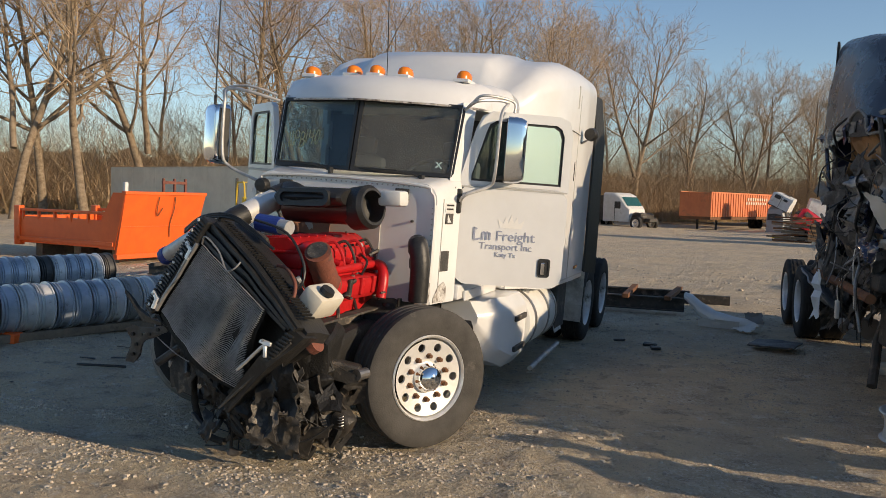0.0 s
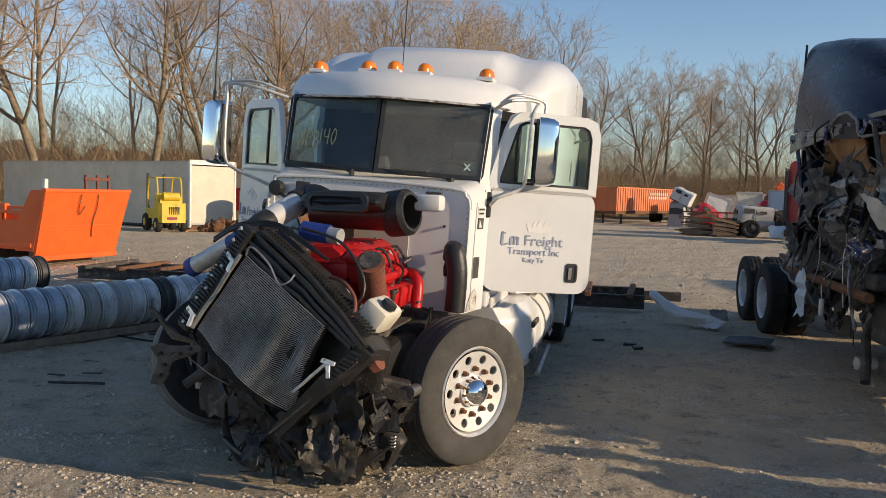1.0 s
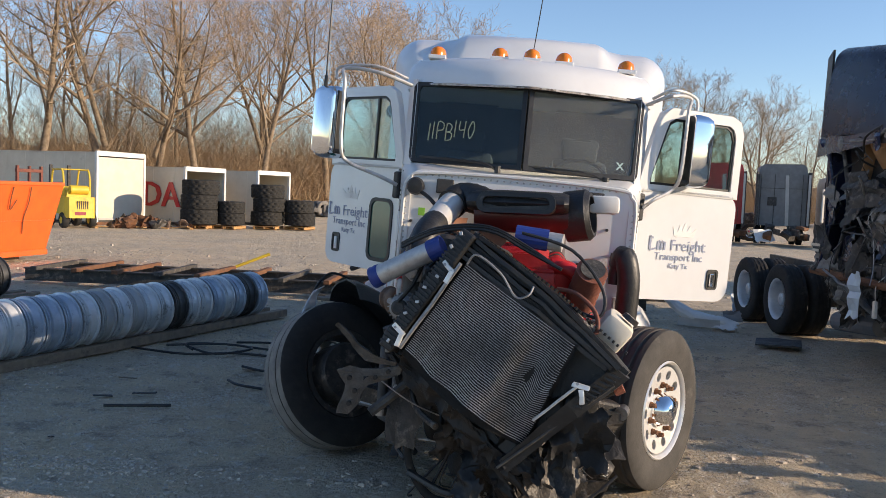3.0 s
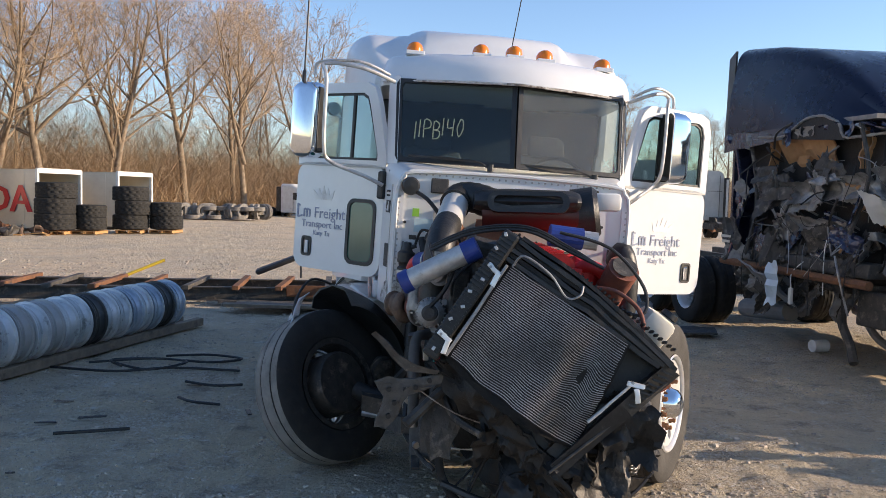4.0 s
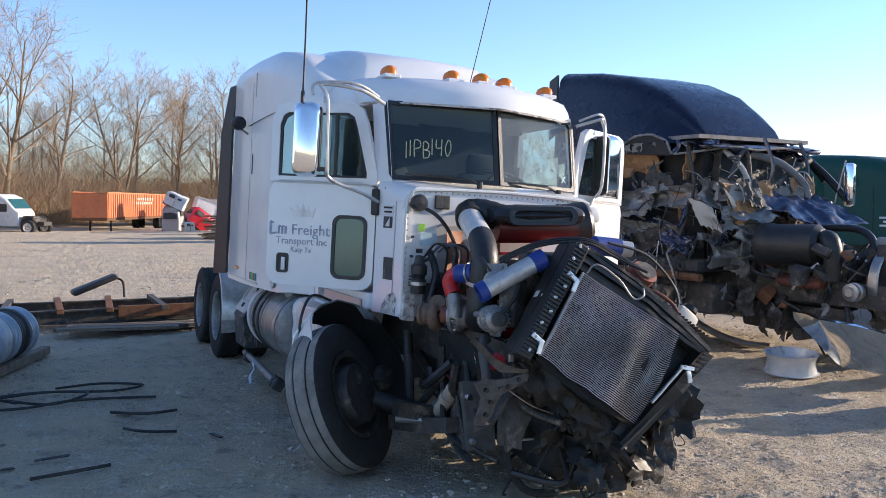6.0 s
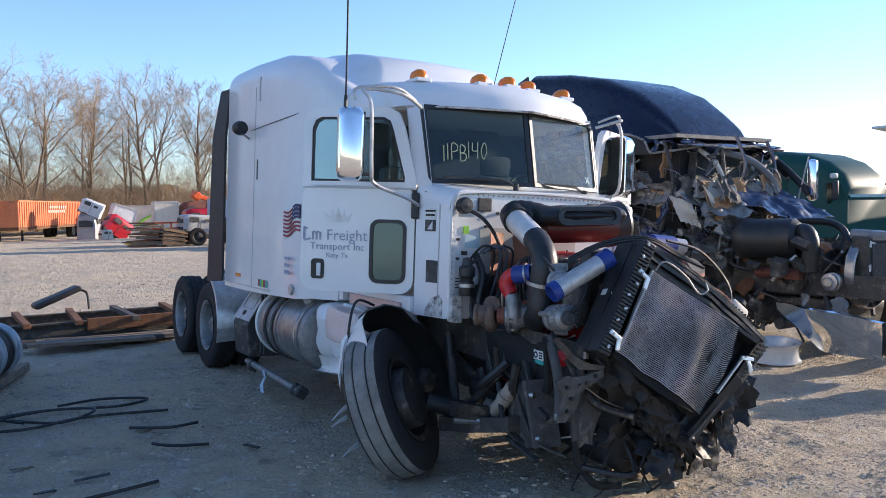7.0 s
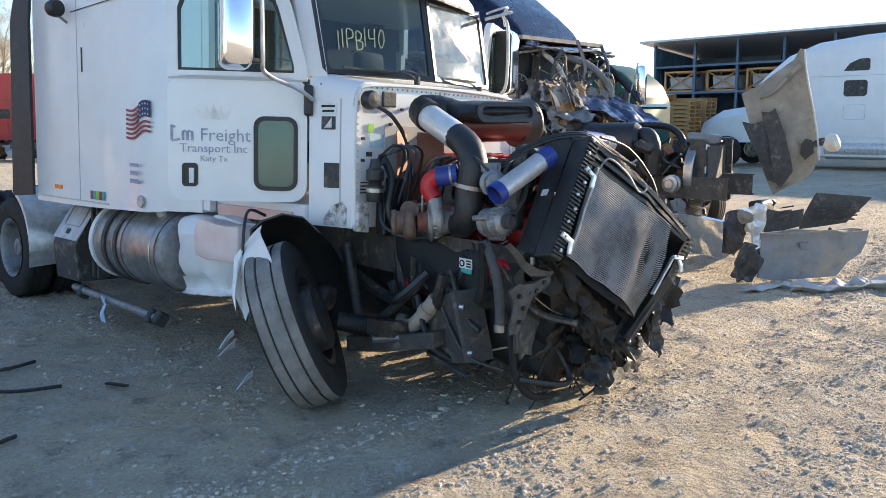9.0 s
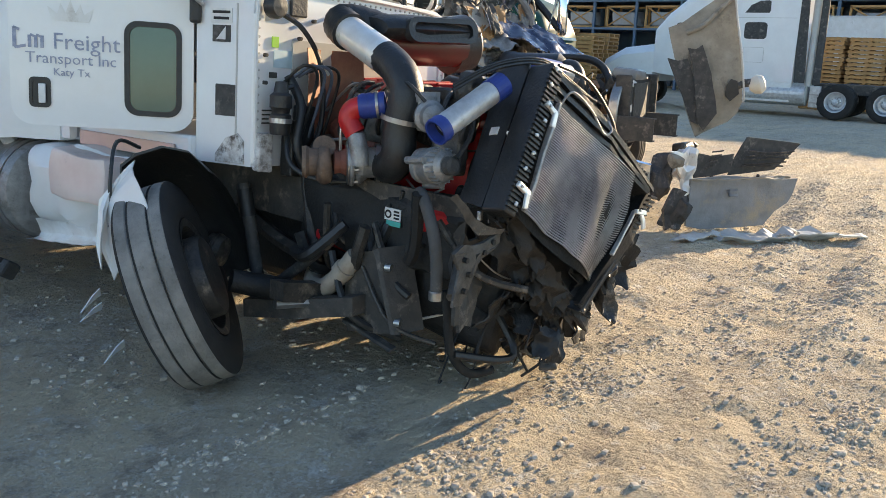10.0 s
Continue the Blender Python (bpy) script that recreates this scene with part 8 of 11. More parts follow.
part("crushed_cowl", sheet((-1.0, -0.65, 1.95), (0.6, -0.2, 0.05), (0.0, -0.45, -0.25), 22, 18, 0.10, 4.0, 17, 0.012, ragged=0.08), CRUSHED, wreck, "crumpled bare metal", smooth=True)
part("windshield_post", hose([(1.06, -0.42, 2.58), (1.10, -0.75, 2.30), (1.10, -1.13, 1.92)], 0.05, 8), BLACK, wreck, "black bent windshield post", None, True)
part("door_frame", hose([(1.12, 0.25, 2.02), (1.13, 0.20, 2.42), (1.13, -0.05, 2.54), (1.12, -0.42, 2.50), (1.12, -0.72, 2.22)], 0.035, 8), BLACK, wreck, "black door window frame", None, True)
part("roof_rail", hose([(-0.15, -0.55, 2.56), (0.1, -0.80, 2.44), (0.35, -0.95, 2.20), (0.42, -1.0, 2.0)], 0.05, 8), GREY, wreck, "bent pale roof rail", None, True)
part("roof_rail", hose([(-0.62, -0.50, 2.60), (-0.55, -0.72, 2.40), (-0.42, -0.80, 2.10)], 0.035, 8), SILVER, wreck, "bent pale roof rail", None, True)
gp = part("side_glass", sheet((1.12, 0.22, 2.50), (0, -0.92, -0.10), (0, -0.02, -0.56), 3, 3, 0.0, 3, 0, 0.006), GLASSGREEN, wreck, "green side glass")
part("far_mirror", box((1.12, -1.10, 2.17), (0.13, 0.14, 0.58), (0, 0, 20), bevel=0.05), CHROME, wreck, "chrome far mirror", smooth=True)
part("mirror_pole", rod((1.05, -0.92, 1.88), (1.10, -1.05, 2.50), 0.012, seg=6), STEEL, wreck)
part("door_remnant", crumple(fine(box((1.12, -0.30, 1.55), (0.06, 1.1, 0.8), bevel=0.02), 3), 0.04, 3), NAVY, wreck, "navy far door", smooth=True)
for k in range(26):
    x = -1.15 + k * 0.085
    y = -0.36 - 0.10 * math.sin(k * 0.13 * 3) + rnd.uniform(-0.08, 0.06)
    part("roof_shred", sheet((x, y, 2.70 + rnd.uniform(-0.03, 0.03)), (rnd.uniform(0.06, 0.2), rnd.uniform(-0.05, 0.05), 0), (rnd.uniform(-0.05, 0.05), rnd.uniform(-0.1, 0.03), -rnd.uniform(0.05, 0.18)), 6, 6, 0.05, 8, k, 0.005, ragged=0.25), rnd.choice((NAVY, NAVY, DULL, FOAM)), wreck, "torn roof edge shred")
for k in range(12):
    y = -0.3 + k * 0.22
    part("roof_shred", sheet((-1.19 + rnd.uniform(-0.02, 0.03), y, 2.72), (0, rnd.uniform(0.06, 0.18), 0), (rnd.uniform(0, 0.12), rnd.uniform(-0.04, 0.04), -rnd.uniform(0.04, 0.22)), 4, 4, 0.06, 8, k + 40, 0.005, ragged=0.4), rnd.choice((NAVY, NAVY, FOAM, GREY)), wreck, "torn roof edge shred")
part("cap_lip", crumple(fine(box((0.72, -0.50, 2.66), (0.62, 0.44, 0.07), (10, 4, -6), bevel=0.03), 3), 0.04, 5, 3), NAVY, wreck, "navy roof cap fragment", smooth=True)
part("hanging_cloth", sheet((-0.98, -0.86, 2.12), (0.40, -0.10, 0.06), (0.14, -0.08, -0.52), 16, 16, 0.06, 4, 12, 0.006, ragged=0.25), SILVER, wreck, "hanging pale torn liner", smooth=True)
part("hanging_cloth", sheet((-0.70, -0.90, 2.16), (0.46, -0.02, 0.05), (0.06, -0.06, -0.36), 12, 12, 0.04, 4, 22, 0.006, ragged=0.04), PLY, wreck, "tan torn board")
# tangle where the windshield was
for k in range(44):
    o = Vector((rnd.uniform(-1.05, 0.35), rnd.uniform(-1.0, -0.45), rnd.uniform(1.45, 2.25)))
    u = Vector((rnd.uniform(0.25, 0.6), rnd.uniform(-0.15, 0.15), rnd.uniform(-0.15, 0.15)))
    v = Vector((rnd.uniform(-0.12, 0.12), rnd.uniform(-0.22, 0.02), -rnd.uniform(0.15, 0.36)))
    part("torn_panel", sheet(o, u, v, 18, 14, rnd.uniform(0.05, 0.11), rnd.uniform(3, 6), k * 1.9, 0.006, ragged=0.12), rnd.choice((FOAM, FOAM, GREY, CRUSHED, CRUSHED, NAVY, CRUSHED, MATT, PLY)), wreck, "torn crumpled cab lining")
for k in range(70):
    a = Vector((rnd.uniform(-1.1, 0.4), rnd.uniform(-1.05, -0.4), rnd.uniform(1.5, 2.45)))
    b = a + Vector((rnd.uniform(-0.25, 0.25), rnd.uniform(-0.25, 0.2), rnd.uniform(-0.5, 0.15)))
    part("bent_strut", hose([a, (a + b) / 2 + Vector((rnd.uniform(-0.1, 0.1), rnd.uniform(-0.1, 0.1), rnd.uniform(-0.08, 0.08))), b], rnd.choice((0.004, 0.006, 0.009, 0.013)), 6), rnd.choice((STEEL, BLACK, GREY, GREY, BLACK)), wreck, "", None, True)
# chassis
for s in (-1, 1):
    part("frame_rail", slab([(-0.04, -0.13), (0.04, -0.13), (0.04, -0.115), (-0.025, -0.115), (-0.025, 0.115), (0.04, 0.115), (0.04, 0.13), (-0.04, 0.13)], 8.6, pose(s * 0.43, -3.0, 0.88)), CHASSIS, wreck)
    for y in (3.3, 4.6):
        dual_wheel(wreck, pose(s * 1.12, y, 0.505, 0, 0, s * 90), RIMGREY)
for y in (3.3, 4.6):
    part("axle_tube", rod((-0.98, y, 0.505), (0.98, y, 0.505), 0.09), CHASSIS, wreck)
part("front_axle", rod((-0.9, -1.9, 0.42), (0.9, -1.9, 0.42), 0.07), GRIME, wreck)
steer_wheel(wreck, pose(1.0, -1.9, 0.52, 0, 0, 90))
for y in (-0.2, 1.1, 2.2):
    part("crossmember", box((0, y, 0.86), (1.7, 0.14, 0.16), bevel=0.01), CHASSIS, wreck)
part("fuel_tank", lathe([(0.0, -0.7), (0.28, -0.69), (0.31, -0.64), (0.31, 0.64), (0.28, 0.69), (0.0, 0.7)], 28, pose(0.95, 1.4, 0.62, 90, 0, 0)), DULL, wreck, smooth=True)
part("cab_beam", rod((-1.18, -0.7, 0.98), (-1.2, 2.3, 1.02), 0.05, seg=8), RUST, wreck, "rusty cab beam")
part("spring_hanger", hose([(-0.75, 0.0, 0.85), (-0.9, 0.1, 0.55), (-1.0, -0.2, 0.28), (-1.05, -0.35, 0.10)], 0.05, 8), CHASSIS, wreck, "hanging broken bracket", None, True)
part("battery_box", crumple(box((-0.78, -0.50, 0.70), (0.42, 0.45, 0.36), bevel=0.03), 0.03, 4), CHASSIS, wreck, "black dented box")
part("air_tank", rod((-0.7, 1.4, 0.42), (-0.75, 2.4, 0.34), 0.13, seg=16), GREY, wreck, "fallen grey air tank")
# engine bay
eb = part("engine", box((0.02, -1.5, 0.98), (0.66, 1.2, 0.6), bevel=0.06), GRIME, wreck, "black greasy engine", smooth=True)
part("air_canister", lathe([(0.0, -0.42), (0.13, -0.42), (0.14, -0.40), (0.22, -0.39), (0.255, -0.34), (0.255, -0.22), (0.245, -0.20), (0.25, 0.30), (0.20, 0.36), (0.0, 0.37)], 30, pose(-0.58, -1.55, 1.42, 90, 0, 14)), BLACK, eb, "black air canister", smooth=True)
part("air_scoop", crumple(box((-0.42, -1.82, 1.46), (0.34, 0.42, 0.20), (10, 5, 10), bevel=0.07), 0.03, 4), BLACK, eb, smooth=True)
part("intake_elbow", hose([(-0.48, -1.88, 1.50), (-0.58, -2.04, 1.50), (-0.62, -2.12, 1.36), (-0.60, -2.10, 1.05)], 0.10, 14, ribs=0.03), BLACK, eb, "black rubber elbow", None, True)
part("rusty_pipe", hose([(-0.5, -1.35, 1.0), (-0.60, -1.65, 1.0), (-0.58, -1.98, 1.0)], 0.075, 12), RUSTRED, eb, "rusty exhaust pipe", None, True)
part("coolant_pipe", hose([(0.1, -1.3, 1.60), (0.05, -1.9, 1.62), (-0.05, -2.2, 1.52), (-0.2, -2.36, 1.3)], 0.045, 10), BLACK, eb, "", None, True)
part("alternator", lathe([(0, -0.10), (0.05, -0.10), (0.06, -0.08), (0.10, -0.07), (0.10, -0.03), (0.085, -0.02), (0.11, -0.01), (0.11, 0.03), (0.09, 0.04), (0.09, 0.08), (0, 0.09)], 20, pose(-0.57, -2.36, 0.93, 0, 90, 0)), STEEL, eb, "grimy alternator", smooth=True)
part("expansion_tank", box((0.02, -2.50, 1.46), (0.60, 0.30, 0.13), (4, 3, 8), bevel=0.05), GREY, eb, "grey plastic header tank", smooth=True)
part("fan_ring", lathe([(0.40, 0.0), (0.44, 0.0), (0.44, 0.10), (0.42, 0.11), (0.40, 0.02)], 36, pose(-0.05, -2.46, 1.03, 90, 0, 0)), STEEL, eb, "grimy fan ring", smooth=True)
rd = part("radiator", box((0.12, -2.55, 1.06), (0.92, 0.14, 0.74), (0, 0, 6), bevel=0.02), BLACK, wreck, "black radiator still upright")
part("radiator_core", box((0.12, -2.63, 1.06), (0.78, 0.02, 0.62), (0, 0, 6)), MATT, rd)
for x in (-0.34, 0.58):
    part("radiator_post", box((x, -2.57, 1.06), (0.05, 0.18, 0.80), (0, 0, 6), bevel=0.01), GRIME, rd)
part("tag", box((-0.24, -2.66, 1.36), (0.16, 0.004, 0.07), (0, 10, 6)), LABELWHITE, rd)
part("tag", box((-0.26, -2.66, 1.10), (0.14, 0.004, 0.08), (0, -12, 6)), LABELWHITE, rd)
for k in range(64):
    c = Vector((rnd.uniform(-0.80, 0.6), rnd.uniform(-2.40, -0.7), rnd.uniform(0.65, 1.40)))
    bm = crumple(box(c, (rnd.uniform(0.05, 0.22), rnd.uniform(0.05, 0.2), rnd.uniform(0.04, 0.16)), (rnd.uniform(0, 90), rnd.uniform(0, 90), rnd.uniform(0, 90)), bevel=0.014), 0.04, 8, k)
    part("engine_part", bm, rnd.choice((GRIME, GRIME, MATT, CHASSIS, CHASSIS, RUST)), wreck)
for k in range(30):
    a = Vector((rnd.uniform(-0.85, 0.6), rnd.uniform(-2.5, -0.7), rnd.uniform(0.7, 1.50)))
    b = a + Vector((rnd.uniform(-0.4, 0.4), rnd.uniform(-0.5, 0.5), rnd.uniform(-0.6, 0.1)))
    mid = (a + b) / 2 + Vector((rnd.uniform(-0.2, 0.1), rnd.uniform(-0.15, 0.15), rnd.uniform(-0.1, 0.2)))
    part("engine_hose", hose([a, mid, b], rnd.choice((0.008, 0.014, 0.025)), 6), rnd.choice((BLACK, GRIME, BLACK, STEEL)), wreck, "", None, True)
bump = []
for y, xb, xt, zb, zt in ((-1.95, -1.04, -1.06, 0.62, 0.70), (-2.20, -1.02, -1.18, 0.42, 0.70), (-2.46, -0.98, -1.30, 0.20, 0.69), (-2.54, -1.02, -1.24, 0.18, 0.68), (-2.85, -1.05, -1.12, 0.18, 0.63), (-3.20, -1.05, -1.06, 0.17, 0.58)):
    bump.append([(xb, y, zb), (xb * 0.6 + xt * 0.4, y, zb * 0.6 + zt * 0.4), (xt, y, zt), (xt + 0.05, y, zt + 0.01), (xb * 0.6 + xt * 0.4 + 0.03, y, zb * 0.6 + zt * 0.4), (xb + 0.03, y, zb)])
bm = fine(loft(bump), 3)
part("bumper", crumple(bm, 0.014, 4, 3), CHROME, wreck, "bent chrome bumper hanging low", smooth=True)
part("bumper_hanger", hose([(-0.6, -2.3, 0.75), (-0.85, -2.5, 0.60), (-1.04, -2.7, 0.45)], 0.03, 6), GRIME, wreck, "", None, True)
part("bumper_end", crumple(fine(box((-0.85, -3.25, 0.42), (0.26, 0.22, 0.44), (10, 20, 20), bevel=0.05), 3), 0.10, 7, 7), MATT, wreck, "broken black bumper end")
part("headlamp_wreck", crumple(fine(box((-0.75, -3.42, 0.56), (0.16, 0.14, 0.32), (10, 10, 0), bevel=0.05), 4), 0.08, 9, 2), DULL, wreck, "smashed pale headlamp")
# opened hood standing at the front, seen from inside
HM = V.inverted() @ pose(6.78, -0.18, 0, 0, 0, -65.7)


def crumpled_plate(outline, depth, amp, freq, seed, cuts=3, bow=0.0):
    """A plate of any outline, cut fine and buckled."""
    bm = slab(outline, depth)
    bmesh.ops.triangulate(bm, faces=[f for f in bm.faces if len(f.verts) > 4])
    for _ in range(cuts):
        bmesh.ops.subdivide_edges(bm, edges=[e for e in bm.edges if e.calc_length() > 0.09], cuts=1)
        bmesh.ops.triangulate(bm, faces=[f for f in bm.faces if len(f.verts) > 4])
    for v in bm.verts:
        p = Vector((v.co.x, 0, v.co.z))
        n = noise.noise_vector(p * freq + Vector((seed, 0, seed)))
        v.co += amp * Vector((0.35 * n.x, n.y, 0.35 * n.z))
        v.co.y += bow * (v.co.x + 0.3) ** 2
    return bm


hp = part("hood", crumpled_plate([(-0.77, 2.03), (-0.60, 2.10), (-0.44, 2.22), (-0.30, 2.33), (-0.16, 2.44), (-0.09, 2.58), (-0.04, 2.56), (-0.03, 2.36), (0.02, 2.10), (0.09, 1.80), (0.14, 1.54), (0.18, 1.30), (0.19, 1.16), (0.14, 1.02), (0.04, 0.91), (-0.10, 0.84), (-0.25, 0.76), (-0.33, 0.70), (-0.38, 0.89), (-0.53, 1.20), (-0.60, 1.43), (-0.56, 1.66), (-0.62, 1.78), (-0.70, 1.86)], 0.03, 0.05, 2.2, 5, 4, 0.18),
          HOODIN, wreck, "torn grey fibreglass hood tipped forward, inside showing", HM, True)
part("hood_liner", crumpled_plate([(-0.75, 1.66), (-0.62, 1.63), (-0.51, 1.66), (-0.40, 1.40), (-0.34, 1.10), (-0.30, 0.86), (-0.40, 0.90), (-0.52, 1.18), (-0.63, 1.40)], 0.02, 0.03, 3, 9, 4, 0.18), MATT, hp, "black hood insulation", pose(0, -0.08, 0), True)
part("hood_liner", crumpled_plate([(-0.52, 1.79), (-0.42, 1.78), (-0.35, 1.83), (-0.27, 1.62), (-0.21, 1.49), (-0.15, 1.24), (-0.10, 1.02), (-0.24, 0.80), (-0.32, 0.90), (-0.38, 1.25), (-0.44, 1.56)], 0.02, 0.03, 4, 2, 4, 0.18), MATT, hp, "black hood insulation", pose(0, -0.11, 0), True)
part("oil_patch", crumpled_plate([(0.02, 1.44), (0.10, 1.42), (0.14, 1.26), (0.04, 1.16), (-0.03, 1.24), (-0.02, 1.36)], 0.008, 0.03, 2.2, 5, 3, 0.18), BLACK, hp, "black torn pad", pose(0, -0.035, 0), True)
part("rib", hose([(-0.55, -0.05, 1.96), (-0.36, -0.05, 2.06), (-0.20, -0.05, 2.24), (-0.08, -0.04, 2.36)], 0.026, 8), HOODIN, hp, "moulded stiffening rib", None, True)
part("hood_rim", hose([(-0.04, -0.02, 2.56), (-0.02, -0.02, 2.36), (0.03, -0.02, 2.10), (0.10, -0.01, 1.80), (0.15, 0.0, 1.54), (0.19, 0.0, 1.30), (0.20, 0.01, 1.16)], 0.012, 7), SILVER, hp, "pale torn hood lip", None, True)
part("headlamp", lathe([(0.0, 0.10), (0.09, 0.08), (0.12, 0.02), (0.10, -0.05), (0.04, -0.10)], 18, pose(0.34, 0.05, 1.38, 0, 70, 0)), CREAM, hp, "pale headlamp shell", smooth=True)
part("lamp_neck", hose([(0.05, 0.05, 1.30), (0.16, 0.05, 1.38), (0.28, 0.05, 1.40)], 0.05, 8), MATT, hp, "", None, True)
part("pivot_arm", rod((-0.3, 0.05, 0.62), (-0.55, 0.1, 0.30), 0.035, seg=8), GRIME, hp)


# ---- debris in front of the dark truck ----
def debris(name, bm, material, label, cat, smooth=False):
    return solo(name, bm, material, label, cat, "crash debris", smooth=smooth)


BL = pose(4.55, -0.85, 0, 0, 0, -37.2)
bp = tagged(part("bumper_panel", crumpled_plate([(-0.07, 0.50), (0.30, 0.53), (0.62, 0.51), (0.88, 0.53), (0.93, 0.50), (1.17, 0.50), (1.15, 0.36), (1.10, 0.25), (0.95, 0.16), (0.82, 0.02), (0.45, 0.0), (0.10, -0.02), (-0.08, 0.02), (-0.04, 0.28)], 0.03, 0.035, 3, 6, 4, 0.02), BUMPERGREY, None, "", BL), "torn dusty grey bumper panel standing on the gravel", "bumper", "crash debris")
part("top_lip", sheet((-0.06, -0.02, 0.50), (0.96, 0.0, 0.03), (0.0, -0.07, 0.012), 24, 3, 0.03, 5, 3, 0.012, ragged=0.1), HOODIN, bp, "pale torn lip")
part("bracket", crumple(fine(box((0.40, -0.03, 0.36), (0.10, 0.04, 0.07), bevel=0.01), 1), 0.02, 14), GREY, bp, "broken mounting boss")
part("end_cap", crumpled_plate([(0.86, 0.52), (1.17, 0.50), (1.11, 0.26), (0.90, 0.30)], 0.02, 0.05, 5, 2, 3, 0.1), HOODIN, bp, "tan torn bumper end", pose(0, -0.05, 0))
debris("broken_sheet", sheet((4.42, -1.00, 0.03), (1.00, -0.78, 0.01), (-0.20, -0.34, 0.02), 26, 10, 0.07, 3, 8, 0.012, bend=lambda u, v: 0.07 * math.sin(v * 3.1), ragged=0.14), SILVER, "flat broken pale fender panel on the gravel", "fender")
debris("broken_sheet", sheet((3.9, -0.92, 0.02), (0.55, -0.10, 0.01), (-0.05, -0.20, 0.01), 16, 8, 0.05, 4, 3, 0.010, ragged=0.2), SILVER, "flat broken pale fender panel on the gravel", "fender")
debris("trim_strip", sheet((5.12, -1.70, 0.03), (0.42, -0.50, 0.0), (-0.13, -0.10, 0.0), 14, 4, 0.03, 3, 4, 0.012, ragged=0.1), CREAM, "pale trim strip lying on the gravel", "trim")
for base, outline, seed in ((0.24, [(0.69, 0.90), (0.98, 0.87), (1.35, 0.83), (1.22, 0.70), (1.05, 0.56), (0.78, 0.53), (0.50, 0.505), (0.55, 0.66), (0.63, 0.72)], 3), (0.20, [(0.06, 0.74), (0.30, 0.70), (0.52, 0.73), (0.50, 0.54), (0.30, 0.50), (0.08, 0.48)], 8)):
    gr = tagged(part("grille", crumpled_plate(outline, 0.02, 0.02, 3, seed, 3, 0.03), MATT, None, "", BL @ pose(0, base, 0)), "broken flat dark grille panel propped over the bumper panel", "grille", "crash debris")
    xs = [p[0] for p in outline]
    for k in range(5):
        f = (k + 1) / 6
        part("slat", crumple(fine(rod((min(xs) + 0.10 + 0.10 * f, -0.03, 0.55 + 0.24 * f), (max(xs) - 0.28 + 0.16 * f, -0.03, 0.58 + 0.22 * f), 0.009, seg=5), 2), 0.02, 5, k), GRIME, gr)
    part("brace", rod((sum(xs) / len(xs), 0.03, 0.50), (sum(xs) / len(xs) + 0.06, 0.34, 0.02), 0.018, seg=7), GRIME, gr)
lamp_plate = crumpled_plate([(-0.30, 0.78), (-0.20, 0.74), (-0.12, 0.82), (-0.01, 0.80), (-0.02, 0.66), (-0.06, 0.52), (-0.05, 0.36), (-0.12, 0.32), (-0.14, 0.50), (-0.22, 0.60)], 0.05, 0.09, 8, 3, 4)
hl = tagged(part("headlamp_assembly", lamp_plate, ALU, None, "", BL @ pose(0, 0.02, 0)), "smashed bright headlamp assembly propped against the bumper panel", "headlamp", "crash debris")
part("black_housing", crumpled_plate([(-0.22, 0.40), (-0.04, 0.34), (-0.10, 0.10), (-0.30, -0.01), (-0.33, 0.18)], 0.05, 0.07, 7, 5, 3), MATT, hl, "broken black lamp housing")
part("pale_socket", crumple(fine(box((-0.24, -0.02, 0.68), (0.12, 0.10, 0.10), (20, 10, 0), bevel=0.03), 2), 0.05, 10, 3), HOODIN, hl, "torn tan lamp socket")
debris("black_bracket", crumple(fine(box((4.44, -0.72, 0.15), (0.12, 0.20, 0.32), (25, 10, 0), bevel=0.03), 4), 0.06, 8, 8), MATT, "broken black plastic bracket on the gravel", "bracket")
spare = thing("spare_rim", pose(4.45, 0.95, 0.12, 3, -2, 0), "dented white steel wheel rim lying flat", "wheel rim", "crash debris")
part("barrel", lathe([(0.30, -0.11), (0.275, -0.10), (0.26, -0.03), (0.26, 0.05), (0.285, 0.10), (0.30, 0.11), (0.285, 0.115), (0.25, 0.05), (0.25, -0.09)], 36), RIMGREY, spare, smooth=True)
part("disc", lathe([(0.25, 0.0), (0.14, 0.03), (0.11, 0.03), (0.0, 0.03)], 36), RIMGREY, spare, smooth=True)
frag = thing("fender_piece", pose(2.5, 6.32, 0.0, 0, 0, -14), "long curved broken white fender piece on the gravel", "fender", "crash debris")
curve = []
for x, z, h in ((-0.56, 0.46, 0.06), (-0.46, 0.40, 0.10), (-0.30, 0.27, 0.12), (-0.10, 0.17, 0.12), (0.12, 0.13, 0.11), (0.34, 0.13, 0.09), (0.50, 0.12, 0.05)):
    arc = [(x, -h * math.cos(a), z + h * 0.9 * math.sin(a) - 0.03) for a in [radians(q) for q in (-35, 0, 35, 70, 105, 140)]]
    curve.append(arc + [(x, y * 0.9 + 0.012, q - 0.014) for x, y, q in arc[::-1]])
part("shell", crumple(fine(loft(curve), 1), 0.014, 6), WHITE2, frag, smooth=True)
part("lip", sheet((0.20, -0.16, 0.03), (0.30, -0.10, -0.01), (0.06, 0.20, 0.09), 10, 10, 0.04, 5, 2, 0.010, ragged=0.2), WHITE2, frag)
part("fin", sheet((0.36, 0.02, 0.10), (0.24, 0.02, 0.02), (-0.05, 0.04, 0.16), 8, 8, 0.04, 5, 7, 0.010, ragged=0.2), GREY, frag, "grey torn fin")
part("flange", sheet((-0.3, -0.10, 0.02), (0.6, -0.02, 0.0), (0.0, 0.0, 0.12), 8, 3, 0.03, 4, 3, 0.01), SILVER, frag)
